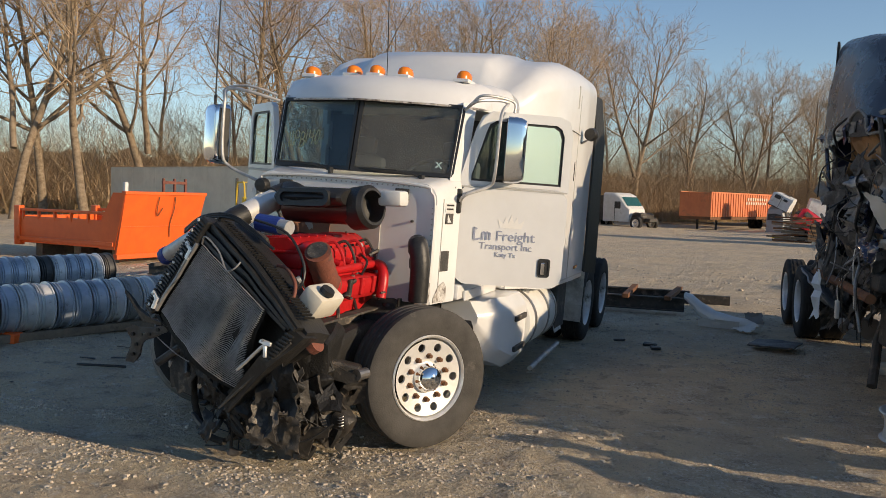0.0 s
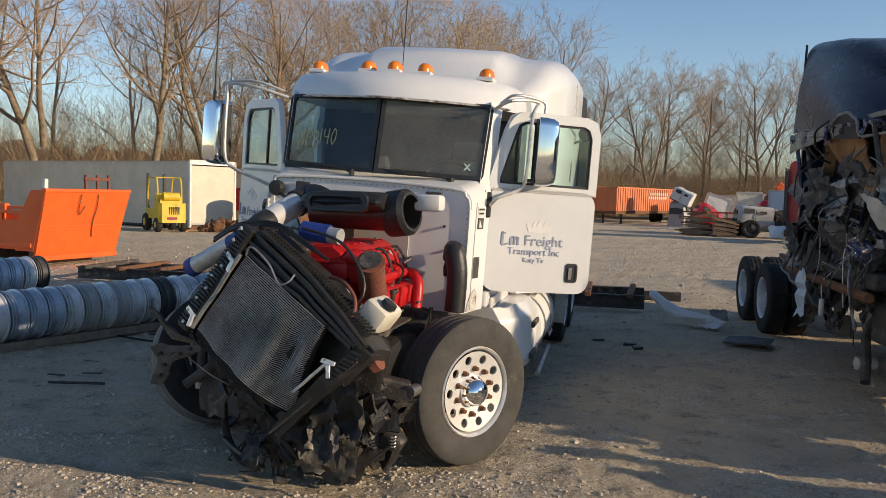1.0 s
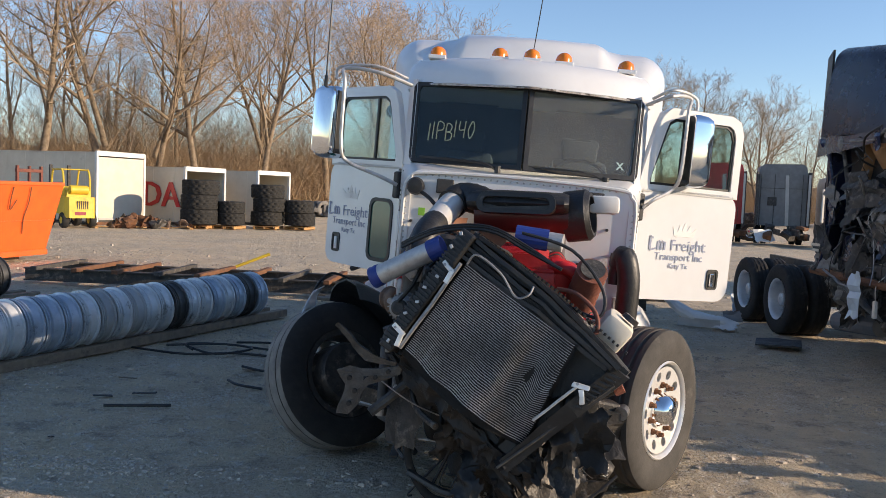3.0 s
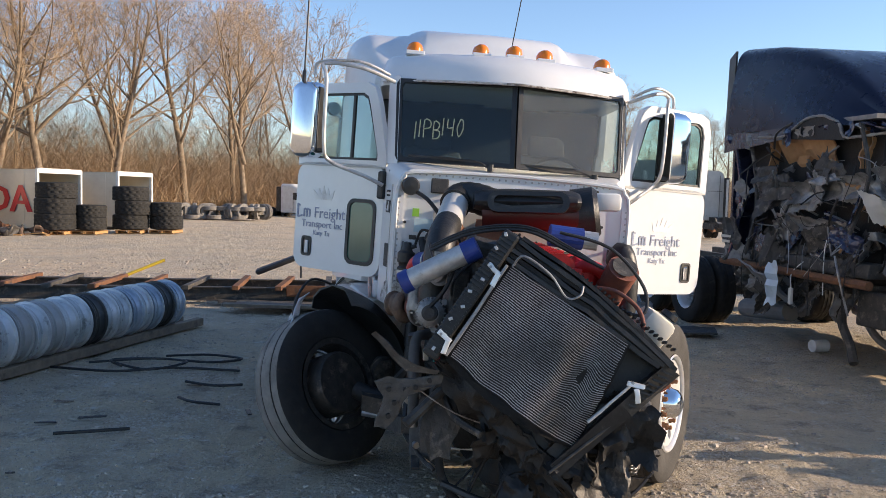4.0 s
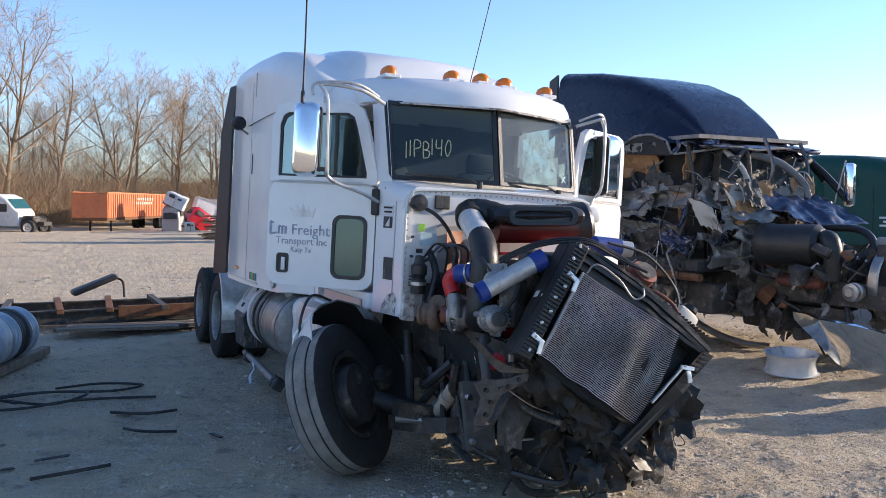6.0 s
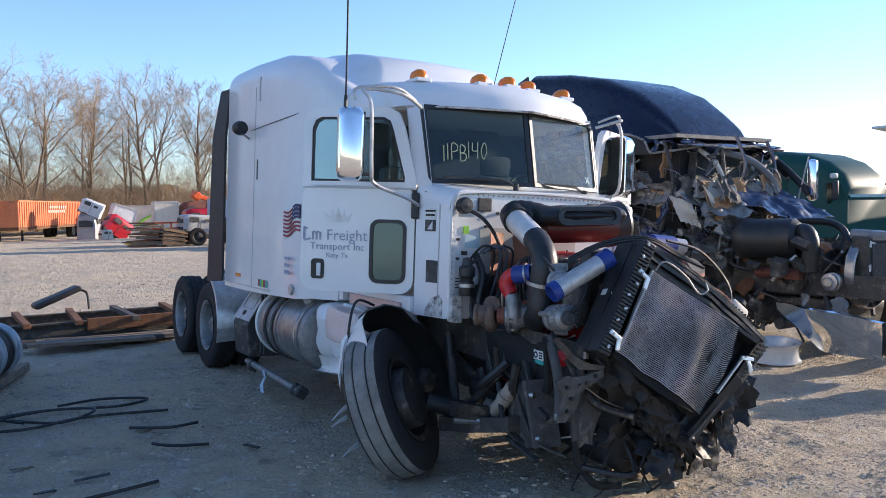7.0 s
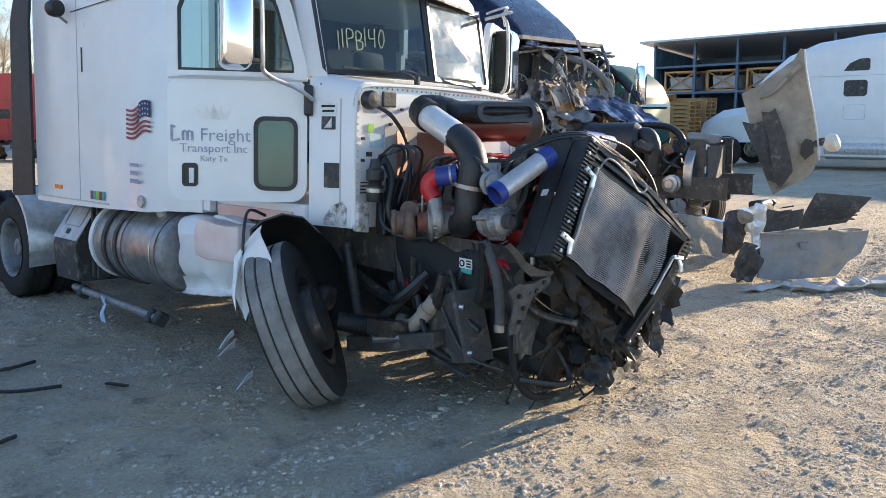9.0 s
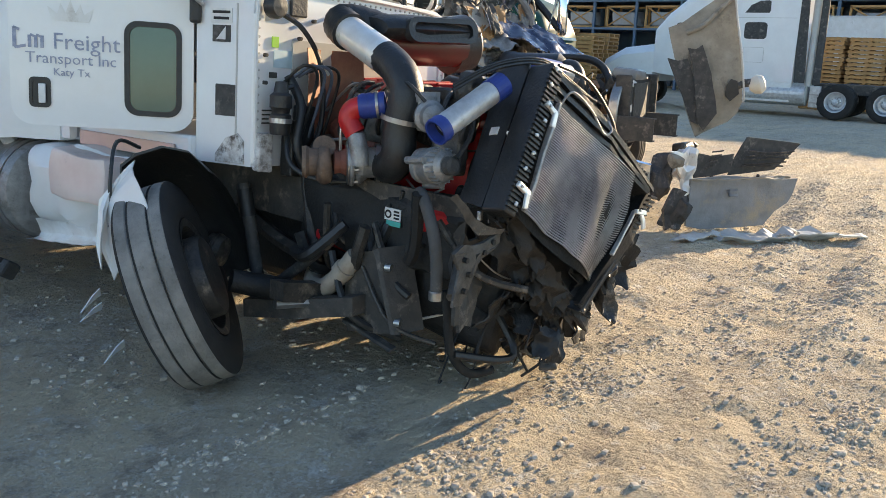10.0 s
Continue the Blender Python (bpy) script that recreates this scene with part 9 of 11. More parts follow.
debris("body_corner", sheet((3.35, 8.2, 0.02), (0.22, 0.12, 0.0), (-0.06, 0.05, 0.30), 6, 6, 0.07, 3, 6, 0.01, ragged=0.15), PALEBLUE, "broken pale body corner standing on the gravel", "panel")
debris("flat_panel", sheet((2.95, 4.75, 0.03), (0.55, -0.10, 0.01), (0.10, 0.40, 0.02), 6, 5, 0.02, 3, 5, 0.02), GRIME, "flat dark panel lying on the gravel", "panel")
solo("paper_roll", rod((4.35, 3.75, 0.07), (4.55, 3.80, 0.07), 0.075, seg=18), LABELWHITE, "small white roll lying on the gravel", "roll", "crash debris")
debris("bent_pipe", hose([(5.3, 2.2, 0.05), (5.0, 2.5, 0.09), (4.7, 2.9, 0.30), (4.6, 3.1, 0.60)], 0.045, 8), STEEL, "bent grey pipe leaning from the wreck", "pipe", True)

# ---- dark green truck behind ----
G = pose(16.5, 10.65, 0, 0, 0, 6)
green = thing("green_truck", G, "dark green sleeper truck with pale door writing", "truck", "parked trucks")
rings = []
for y, w, zb, zt, r in ((-2.1, 1.0, 0.9, 2.25, 0.35), (-1.9, 1.05, 0.9, 2.60, 0.36), (-1.5, 1.10, 0.9, 2.92, 0.38), (-0.9, 1.15, 0.9, 3.14, 0.40), (-0.1, 1.18, 0.9, 3.26, 0.42), (0.9, 1.2, 0.9, 3.32, 0.42), (2.4, 1.2, 0.9, 3.33, 0.40)):
    rings.append([(-w, y, zb)] + [(-w + r + r * math.cos(radians(180 - 15 * k)), y, zt - r + r * math.sin(radians(180 - 15 * k))) for k in range(7)] + [(w - r + r * math.cos(radians(90 - 15 * k)), y, zt - r + r * math.sin(radians(90 - 15 * k))) for k in range(7)] + [(w, y, zb)])
part("cab", loft(rings), GREEN, green, "dark green cab and sleeper", smooth=True)
part("side_window", slab(rounded(0.62, 0.55, 0.08), 0.01, pose(-1.075, -1.42, 2.08, 0, 0, -97)), GLASSDARK, green, "dark side window")
part("sleeper_window", slab([(-0.42, 0), (0.42, 0), (0.40, 0.12), (0.2, 0.34), (-0.15, 0.36), (-0.42, 0.2)], 0.01, pose(-1.19, -0.1, 2.45, 0, 0, -93)), MATT, green)
part("door_seam", box((-1.15, -0.95, 1.75), (0.02, 0.015, 1.4), (0, 0, 0)), MATT, green)
for k, w in enumerate((0.42, 0.22, 0.40)):
    part("writing_bar", box((-1.13, -1.35, 1.62 - 0.10 * k), (0.015, w, 0.05), (0, 0, 6)), LABELWHITE, green)
mir = part("mirror", box((-1.30, -1.95, 2.15), (0.12, 0.14, 0.5), bevel=0.04), BLACK, green, "black mirror", smooth=True)
part("mirror_cap", box((-1.22, -1.85, 2.52), (0.16, 0.18, 0.14), bevel=0.05), CREAM, green, smooth=True)
part("stack_pipe", hose([(-1.0, 2.55, 1.2), (-1.0, 2.55, 3.3), (-1.05, 2.5, 3.6)], 0.06, 10), DULL, green, "exhaust stack", None, True)
part("windshield", sheet((-0.95, -2.14, 1.95), (1.9, 0, 0), (0, 0.34, 0.55), 6, 3, 0, 1, 0, 0.01), PEEP, green)
part("undercarriage", box((0, 0.6, 0.5), (1.5, 4.4, 1.0), bevel=0.03), MATT, green)
for y in (3.4, 4.7):
    for s in (-1, 1):
        dual_wheel(green, pose(s * 1.1, y, 0.505, 0, 0, s * 90), RIMGREY, y > 0)
part("frame_tail", box((0, 4.2, 0.85), (0.9, 3.6, 0.25)), CHASSIS, green)

# ---- white truck across the yard ----
Q = pose(23.4, 5.2, 0, 0, 0, 184)
white = thing("white_truck", Q, "white high-roof sleeper truck parked across the yard", "truck", "parked trucks")
rings = []
for y, w, zb, zt, r in ((-3.3, 1.0, 1.1, 2.5, 0.2), (-2.9, 1.1, 1.05, 2.95, 0.3), (-2.2, 1.2, 1.0, 3.5, 0.35), (-1.3, 1.24, 1.0, 3.85, 0.35), (0.0, 1.25, 1.0, 4.0, 0.3), (1.1, 1.25, 1.0, 4.05, 0.25)):
    rings.append([(-w, y, zb)] + [(-w + r + r * math.cos(radians(180 - 15 * k)), y, zt - r + r * math.sin(radians(180 - 15 * k))) for k in range(7)] + [(w - r + r * math.cos(radians(90 - 15 * k)), y, zt - r + r * math.sin(radians(90 - 15 * k))) for k in range(7)] + [(w, y, zb)])
part("cab", loft(rings), WHITE, white, "white cab and tall sleeper", smooth=True)
part("hood", loft([[(-1.0, -3.3, 0.8), (-1.0, -3.3, 1.75), (-0.7, -3.3, 2.0), (0.7, -3.3, 2.0), (1.0, -3.3, 1.75), (1.0, -3.3, 0.8)], [(-1.0, -4.4, 0.8), (-1.0, -4.4, 1.6), (-0.7, -4.4, 1.85), (0.7, -4.4, 1.85), (1.0, -4.4, 1.6), (1.0, -4.4, 0.8)], [(-0.9, -5.1, 0.7), (-0.9, -5.1, 1.2), (-0.7, -5.1, 1.45), (0.7, -5.1, 1.45), (0.9, -5.1, 1.2), (0.9, -5.1, 0.7)]]), WHITE, white, smooth=True)
part("windshield", sheet((-0.95, -3.36, 1.98), (1.9, 0, 0), (0, 0.42, 0.7), 6, 3, 0, 1, 0, 0.01), GLASSDARK, white)
part("sleeper_window", slab(rounded(0.66, 0.48, 0.10), 0.02, pose(1.262, -0.1, 2.45, 0, 0, 90)), MATT, white, "dark sleeper window")
part("sleeper_window", slab([(-0.36, -0.16), (0.34, -0.16), (0.37, -0.10), (0.36, 0.16), (0.30, 0.19), (0.06, 0.18), (-0.20, 0.06)], 0.02, pose(1.262, -0.1, 3.12, 0, 0, 90)), MATT, white, "dark slanted upper window")
part("roof_seam", box((1.256, -0.4, 2.82), (0.012, 2.9, 0.012)), SILVER, white)
part("ladder", box((1.05, 1.75, 0.62), (0.10, 0.30, 0.62), bevel=0.02), DULL, white, "aluminium access step")
for zz in (0.45, 0.68):
    part("tread", box((1.11, 1.75, zz), (0.10, 0.28, 0.03)), STEEL, white)
part("tank_end", lathe([(0.0, 0.03), (0.22, 0.025), (0.33, 0.0), (0.33, -0.03)], 24, pose(0.95, 1.50, 0.66, -90, 0, 0)), ALU, white, "bright tank end", smooth=True)
part("door_window", slab(rounded(0.7, 0.6, 0.1), 0.02, pose(1.235, -2.2, 2.35, 0, 0, 90)), MATT, white)
part("hatch_seam", ring_slab(rounded(0.62, 0.44, 0.06), rounded(0.60, 0.42, 0.05), 0.01, pose(1.262, -0.1, 1.75, 0, 0, 90)), SILVER, white)
part("skirt", box((0, -0.4, 0.72), (2.46, 3.0, 0.62), bevel=0.05), WHITE2, white, smooth=True)
part("fuel_tank", rod((0.95, -0.9, 0.66), (0.95, 1.5, 0.66), 0.33, seg=24), DULL, white, "dull fuel tank")
for x in (1.02, 0.65):
    part("stack_pipe", rod((x, 1.50, 0.9), (x, 1.50, 4.0), 0.10, seg=14), SILVER, white, "dull exhaust stack", smooth=True)
part("side_extender", box((1.2, 1.22, 2.45), (0.05, 0.30, 2.9), (3, 0, 0), bevel=0.02), MATT, white, "black rubber side extender")
part("stack_shield", box((1.0, 1.72, 2.4), (0.12, 0.20, 2.9), bevel=0.03), MATT, white, "dark heat shield by the stacks")
part("frame", box((0, 2.2, 0.85), (0.95, 5.2, 0.28)), CHASSIS, white)
for y in (-4.1, 2.35, 3.65):
    for s in (-1, 1):
        dual_wheel(white, pose(s * 1.1, y, 0.505, 0, 0, s * 90), RIMGREY, y > 0)

# ---- blue storage rack shed with crates, pallets ----
shed = thing("storage_shed", pose(34.5, 0, 0, 0, 0, 0), "long blue steel storage shed with open shelves", "shed")
part("roof", sheet((-0.9, -22, 5.42), (0, 42.6, 0), (6.2, 0, -0.7), 30, 2, 0.0, 1, 0, 0.10), DULL, shed, "pale sheet roof")
part("back_wall", box((4.6, -0.9, 2.5), (0.1, 42.2, 5.0)), BLUESHED, shed)
for k in range(20):
    part("wall_panel", box((0.15 + k * 0.22, 20.2 + (0.03 if k % 2 else 0), 2.55 - k * 0.012), (0.216, 0.06, 5.1 - k * 0.024)), BLUESHED, shed)
for z in (1.35, 2.78, 4.1):
    part("shelf", box((2.2, -0.9, z), (4.6, 42.2, 0.10)), TRAILGREY if z < 2 else BLUESHED, shed, "shelf deck")
for k in range(19):
    y = 20.2 - k * 2.3
    part("column", box((0, y, 2.7), (0.14, 0.12, 5.4)), BLUESHED, shed)
    part("column", box((4.4, y, 2.5), (0.14, 0.12, 5.0)), BLUESHED, shed)
crate0 = None
rnd = random.Random(21)
for k in range(17):
    y = 17.9 - k * 2.3 + 0.1
    for z in (1.40, 2.83, 4.15):
        if rnd.random() < (0.75 if z > 2 else 0.5) and z < 4.12:
            at = pose(34.62, y + rnd.uniform(-0.15, 0.15), z, 0, 0, rnd.uniform(-4, 4))
            if crate0 is None:
                crate0 = thing("wooden_crate", at, "open pale wooden crate frame on a shelf", "crate", "crates in the shed")
                for zz in (0.04, 1.0):
                    part("rail", box((0, 0.85, zz), (0.09, 1.75, 0.09)), PALLET, crate0)
                    part("rail", box((1.2, 0.85, zz), (0.09, 1.75, 0.09)), PALLET, crate0)
                for yy in (0.03, 1.68):
                    part("post", box((0, yy, 0.52), (0.09, 0.09, 1.0)), PALLET, crate0)
                    part("post", box((1.2, yy, 0.52), (0.09, 0.09, 1.0)), PALLET, crate0)
                part("brace", rod((0, 0.05, 0.08), (0, 1.65, 0.96), 0.035, seg=4), PALLET, crate0)
                part("brace", rod((0, 0.05, 0.96), (0, 1.65, 0.08), 0.035, seg=4), PALLET, crate0)
                part("load", crumple(box((0.6, 0.85, 0.42), (0.9, 1.3, 0.7), bevel=0.08), 0.10, 2.5), TRAILGREY, crate0, "grey wrapped load")
            else:
                copy_thing(crate0, at)


def plain_mesh(name, bm, material):
    me = bpy.data.meshes.new(name)
    bm.to_mesh(me)
    bm.free()
    me.materials.append(material)
    return me


BOARD = plain_mesh("board", box((0, 0, 0), (1.0, 0.11, 0.02)), PALLET)
STRINGER = plain_mesh("stringer", box((0, 0, 0), (0.06, 1.2, 0.09)), PALLET)


def pallet_stack(m, n, label):
    st = thing("pallet_stack", m, label, "pallets", "pallet stacks")
    for k in range(n):
        p = new("pallet")
        p.parent = st
        p.matrix_basis = pose(random.uniform(-0.03, 0.03), random.uniform(-0.03, 0.03), k * 0.135, 0, 0, random.uniform(-2, 2))
        spots = [("board", BOARD, (0, -0.54 + q * 0.18, 0.12)) for q in range(7)] + [("board", BOARD, (0, q, 0.01)) for q in (-0.5, 0, 0.5)] + [("stringer", STRINGER, (q, 0, 0.065)) for q in (-0.45, 0, 0.45)]
        for nm, me, at in spots:
            o = new(nm, me)
            o.parent, o.matrix_basis = p, pose(*at)
    return st


for x, y, n, r in ((21.1, 13.3, 19, 5), (22.2, 12.2, 18, 0), (23.2, 11.1, 17, 8), (22.0, 14.3, 14, 3), (20.6, 12.4, 17, 3), (21.8, 10.9, 16, 6), (27.5, 4.6, 18, 2), (27.6, 3.3, 18, 5), (27.5, 2.0, 17, 0), (27.7, 0.7, 18, 4), (27.4, -0.6, 16, 6)):
    pallet_stack(pose(x, y, 0, 0, 0, r), n, "tall stack of pale wooden pallets on the gravel")


# ---- rows of old wheel rims lying side by side on timbers ----
def rim_bm(w):
    h = w / 2
    return lathe([(0.20, -h * 0.2), (0.262, -h * 0.55), (0.270, -h * 0.8), (0.294, -h * 0.97), (0.296, -h), (0.296, -h * 0.86), (0.272, -h * 0.80), (0.268, h * 0.05), (0.284, h * 0.10), (0.284, h * 0.20), (0.262, h * 0.26), (0.262, h * 0.40), (0.282, h * 0.46), (0.282, h * 0.56), (0.264, h * 0.62), (0.264, h * 0.80), (0.296, h * 0.88), (0.296, h), (0.27, h), (0.25, h * 0.6), (0.245, -h * 0.1), (0.14, -h * 0.15), (0.12, h * 0.1), (0.0, h * 0.1)], 36)


rim_meshes = {}
rnd = random.Random(3)


def rim_row(p0, p1, label):
    d = Vector(p1) - Vector(p0)
    n = int(d.length / 0.215)
    for k in range(n):
        mtl = rnd.choices((RIMBLUE, RIMGREY, RIMBLACK, RIMBLUE, TRAILGREY), (3, 4, 2, 3, 1))[0]
        turn = -90 + math.degrees(math.atan2(d.y, d.x)) + rnd.uniform(-2, 2)
        at = pose(*(Vector(p0) + d * (k + 0.5) / n + Vector((rnd.uniform(-.012, .012), 0, 0.0))), 0, 0, turn) @ pose(0, 0, 0, 90, rnd.choice((0, 180)), 0) @ pose(0, 0, 0, 0, 0, rnd.uniform(0, 360))
        if mtl.name not in rim_meshes:
            ob = solo("wheel_rim", rim_bm(0.200), mtl, label, "wheel rim", "rows of wheel rims", at, True)
            rim_meshes[mtl.name] = ob.data
        else:
            ob = new("wheel_rim", rim_meshes[mtl.name])
            ob.matrix_basis = at
            tagged(ob, label, "wheel rim", "rows of wheel rims")
        tint = {"grey_blue_rim_paint": "grey-blue", "pale_rim_paint": "pale grey", "black_rim_paint": "black", "dull_grey_sheet": "dull grey"}[mtl.name]
        ob["label"] = tint + " scuffed steel wheel rim standing in a row on timbers"
    s = d.normalized().cross(Vector((0, 0, 1))) * 0.15
    for q in (-1, 1):
        a, b = Vector(p0) + s * q - d.normalized() * 0.3, Vector(p1) + s * q + d.normalized() * 0.6
        c = (a + b) / 2
        solo("timber", box((c.x, c.y, 0.055), ((b - a).length, 0.11, 0.10), (0, 0, math.degrees(math.atan2(d.y, d.x))), bevel=0.008), TIMBER, "long weathered timber under the rims", "timber", "timbers")


rim_row((-5.75, -2.3, 0.375), (-3.76, 4.45, 0.375), "")
rim_row((-9.3, -1.2, 0.375), (-7.75, 4.75, 0.375), "")
solo("red_block", crumple(box((-4.95, 0.35, 0.06), (0.42, 0.16, 0.12), (0, 3, 12), bevel=0.02), 0.03, 5), ORANGE, "scuffed orange plastic block on the gravel", "block")

# ---- low steel trailer frame behind the rims ----
fr = thing("trailer_frame", pose(-3.6, 7.9, 0, 0, 0, 3), "low rusty dark steel trailer frame lying on the ground", "trailer")
for y in (-0.75, 0.45):
    part("beam", slab([(-0.06, 0.0), (0.06, 0.0), (0.06, 0.02), (0.01, 0.02), (0.01, 0.20), (0.06, 0.20), (0.06, 0.22), (-0.06, 0.22), (-0.06, 0.20), (-0.01, 0.20), (-0.01, 0.02), (-0.06, 0.02)], 10.6, pose(-5.2, y, 0.06, 0, 0, -90)), CHASSIS, fr, "long dark beam")
for k in range(15):
    x = -4.9 + k * 0.72
    part("crossbar", box((x, -0.15, 0.29), (0.10, 1.75, 0.07), (0, 0, 2 * math.sin(k * 3)), bevel=0.006), RUST if k % 3 else CHASSIS, fr)
for k in range(6):
    part("plank", box((1.2 + 0.3 * math.sin(k), -0.95 - 0.16 * k, 0.05 + 0.012 * k), (2.6 - 0.2 * k, 0.15, 0.045), (0, 1, 3 * math.sin(k * 2))), TIMBER if k % 2 else CHASSIS, fr, "loose dark plank")
part("end_plate", box((1.6, -0.9, 0.24), (1.3, 0.05, 0.18), bevel=0.01), RUST, fr, "rusty end plate")
solo("steel_beam", slab([(-0.07, 0.0), (0.07, 0.0), (0.07, 0.16), (-0.07, 0.16)], 3.2, pose(-0.8, 9.2, 0.0, 0, 0, -88)), CHASSIS, "dark steel beam lying on the ground", "beam")
solo("seat_pad", crumple(box((-2.95, 8.1, 0.56), (0.72, 0.34, 0.10), (0, -22, 8), bevel=0.045), 0.02, 4), BLACK, "torn black pad propped on the steel frame", "pad", smooth=True)
solo("pad_strut", hose([(-2.62, 8.1, 0.66), (-2.52, 8.05, 0.60), (-2.50, 8.0, 0.36)], 0.02, 6), BLACK, "bent black strut beside the pad", "strut")
solo("yellow_bar", rod((-5.62, 8.55, 0.30), (-5.02, 8.75, 0.56), 0.028, seg=6), YELLOW, "yellow bar sticking up from the steel frame", "bar")
for pts in ([(-3.9, 2.3, 0.03), (-3.3, 2.5, 0.04), (-2.7, 2.4, 0.03), (-2.4, 2.6, 0.03), (-2.8, 2.8, 0.03), (-3.2, 2.6, 0.05)], [(-4.2, 2.1, 0.02), (-3.5, 1.9, 0.03), (-3.0, 2.1, 0.03), (-2.3, 2.0, 0.03)],
            [(-3.6, 2.2, 0.05), (-3.2, 2.0, 0.03), (-2.9, 2.3, 0.05), (-3.3, 2.55, 0.03), (-3.7, 2.4, 0.04), (-3.5, 2.1, 0.04)], [(-2.7, 1.5, 0.03), (-2.4, 1.35, 0.03), (-2.15, 1.4, 0.03)], [(-3.2, -0.2, 0.02), (-2.9, -0.15, 0.03), (-2.7, -0.05, 0.02)], [(-2.6, 0.9, 0.03), (-2.45, 0.75, 0.03), (-2.2, 0.7, 0.02)]):
    solo("rubber_hose", hose(pts, 0.013, 7), BLACK, "cut black rubber hose lying on the gravel", "hose", "hoses on the ground", smooth=True)
for k in range(3):
    x, y = rnd.uniform(1.3, 2.0), rnd.uniform(3.9, 4.5)
    solo("rubber_scrap", crumple(box((x, y, 0.02), (rnd.uniform(0.12, 0.4), rnd.uniform(0.06, 0.15), 0.03), (0, 0, rnd.uniform(0, 180)), bevel=0.008), 0.02, 7, k), BLACK, "torn black rubber scrap on the gravel", "scrap", "scraps on the ground")
for k in range(6):
    x, y = rnd.uniform(-3.6, -1.6), rnd.uniform(-1.6, 1.5)
    solo("plastic_shard", crumple(box((x, y, 0.015), (rnd.uniform(0.06, 0.24), rnd.uniform(0.015, 0.035), 0.01), (0, 4, rnd.uniform(0, 180))), 0.02, 7, k), rnd.choice((BLACK, MATT, TIMBER)), "thin broken shard on the gravel", "scrap", "scraps on the ground")

# ---- orange dump body ----
db = thing("dump_body", pose(-11.25, 9.75, 0, 0, 0, -6), "bright orange dump truck body set on the ground", "dump body")
L = 3.6
part("floor", box((-L / 2, 0, 0.42), (L, 2.3, 0.12), bevel=0.01), ORANGE, db)
for s in (-1, 1):
    sd = part("side_wall", box((-L / 2, s * 1.15, 0.72), (L, 0.07, 0.62), bevel=0.012), ORANGE, db, "orange side wall")
    part("top_rail", box((-L / 2, s * 1.17, 1.20), (L, 0.08, 0.07), bevel=0.01), ORANGE, sd)
    part("lower_rail", box((-L / 2, s * 1.19, 0.47), (L, 0.08, 0.10), bevel=0.01), ORANGE, sd)
    for k in range(6):
        part("stake", box((-0.3 - k * 0.62, s * 1.17, 1.08), (0.05, 0.06, 0.26)), ORANGE, sd)
part("tail_post", box((-L, -1.15, 0.80), (0.22, 0.16, 1.0), bevel=0.02), ORANGE, db)
part("tail_post", box((-L, 1.15, 0.80), (0.22, 0.16, 1.0), bevel=0.02), ORANGE, db)
part("tailgate", box((-L, 0, 0.75), (0.06, 2.2, 0.6)), ORANGE, db)
hd = part("head_panel", loft([[(0.0, -1.18, 0.14), (0.06, -1.18, 0.14), (0.06, 1.18, 0.14), (0.0, 1.18, 0.14)], [(0.42, -1.24, 1.68), (0.48, -1.24, 1.68), (0.48, 1.28, 1.68), (0.42, 1.28, 1.68)]]), ORANGE, db, "leaning orange cab guard")
part("guard_side", loft([[(-0.5, -1.20, 0.34), (0.03, -1.20, 0.34), (0.03, -1.14, 0.34), (-0.5, -1.14, 0.34)], [(-0.42, -1.22, 1.0), (0.24, -1.22, 1.0), (0.24, -1.16, 1.0), (-0.42, -1.16, 1.0)], [(0.05, -1.25, 1.70), (0.48, -1.25, 1.70), (0.48, -1.19, 1.70), (0.05, -1.19, 1.70)]]), ORANGE, hd)
part("guard_side", loft([[(-0.5, 1.20, 0.34), (0.03, 1.20, 0.34), (0.03, 1.14, 0.34), (-0.5, 1.14, 0.34)], [(-0.42, 1.22, 1.0), (0.24, 1.22, 1.0), (0.24, 1.16, 1.0), (-0.42, 1.16, 1.0)], [(0.05, 1.29, 1.70), (0.48, 1.29, 1.70), (0.48, 1.23, 1.70), (0.05, 1.23, 1.70)]]), ORANGE, hd)
part("top_rail", box((0.43, 0.02, 1.70), (0.14, 2.56, 0.08), bevel=0.012), ORANGE, hd)
part("bottom_rail", box((0.06, 0, 0.18), (0.14, 2.4, 0.12), bevel=0.012), ORANGE, hd)
part("weld_line", box((0.27, 0.02, 0.90), (0.02, 2.4, 0.02)), ORANGE, hd)
part("chain", hose([(0.50, 0.25, 1.62), (0.42, 0.27, 1.3), (0.31, 0.24, 0.95), (0.22, 0.3, 0.62)], 0.012, 5), RUST, hd, "rusty hanging chain")
part("chain", hose([(0.50, -0.25, 1.62), (0.44, -0.27, 1.35), (0.38, -0.22, 1.15), (0.44, -0.1, 1.35)], 0.012, 5), RUST, hd)
bar = part("light_bracket", box((0.40, 0.3, 1.97), (0.06, 0.78, 0.07), bevel=0.01), RUSTRED, db, "rusty red light bracket")
for y in (-0.05, 0.3, 0.65):
    part("bracket_post", box((0.40, y, 1.90), (0.05, 0.05, 0.34)), RUSTRED, bar)
part("lamp", box((0.3, -1.1, 1.78), (0.10, 0.10, 0.34), bevel=0.02), LABELWHITE, db, "white lamp post")
for x in (-0.4, -1.8, -3.3):
    part("support_block", box((x, 0, 0.18), (0.25, 1.6, 0.36)), TIMBER, db)
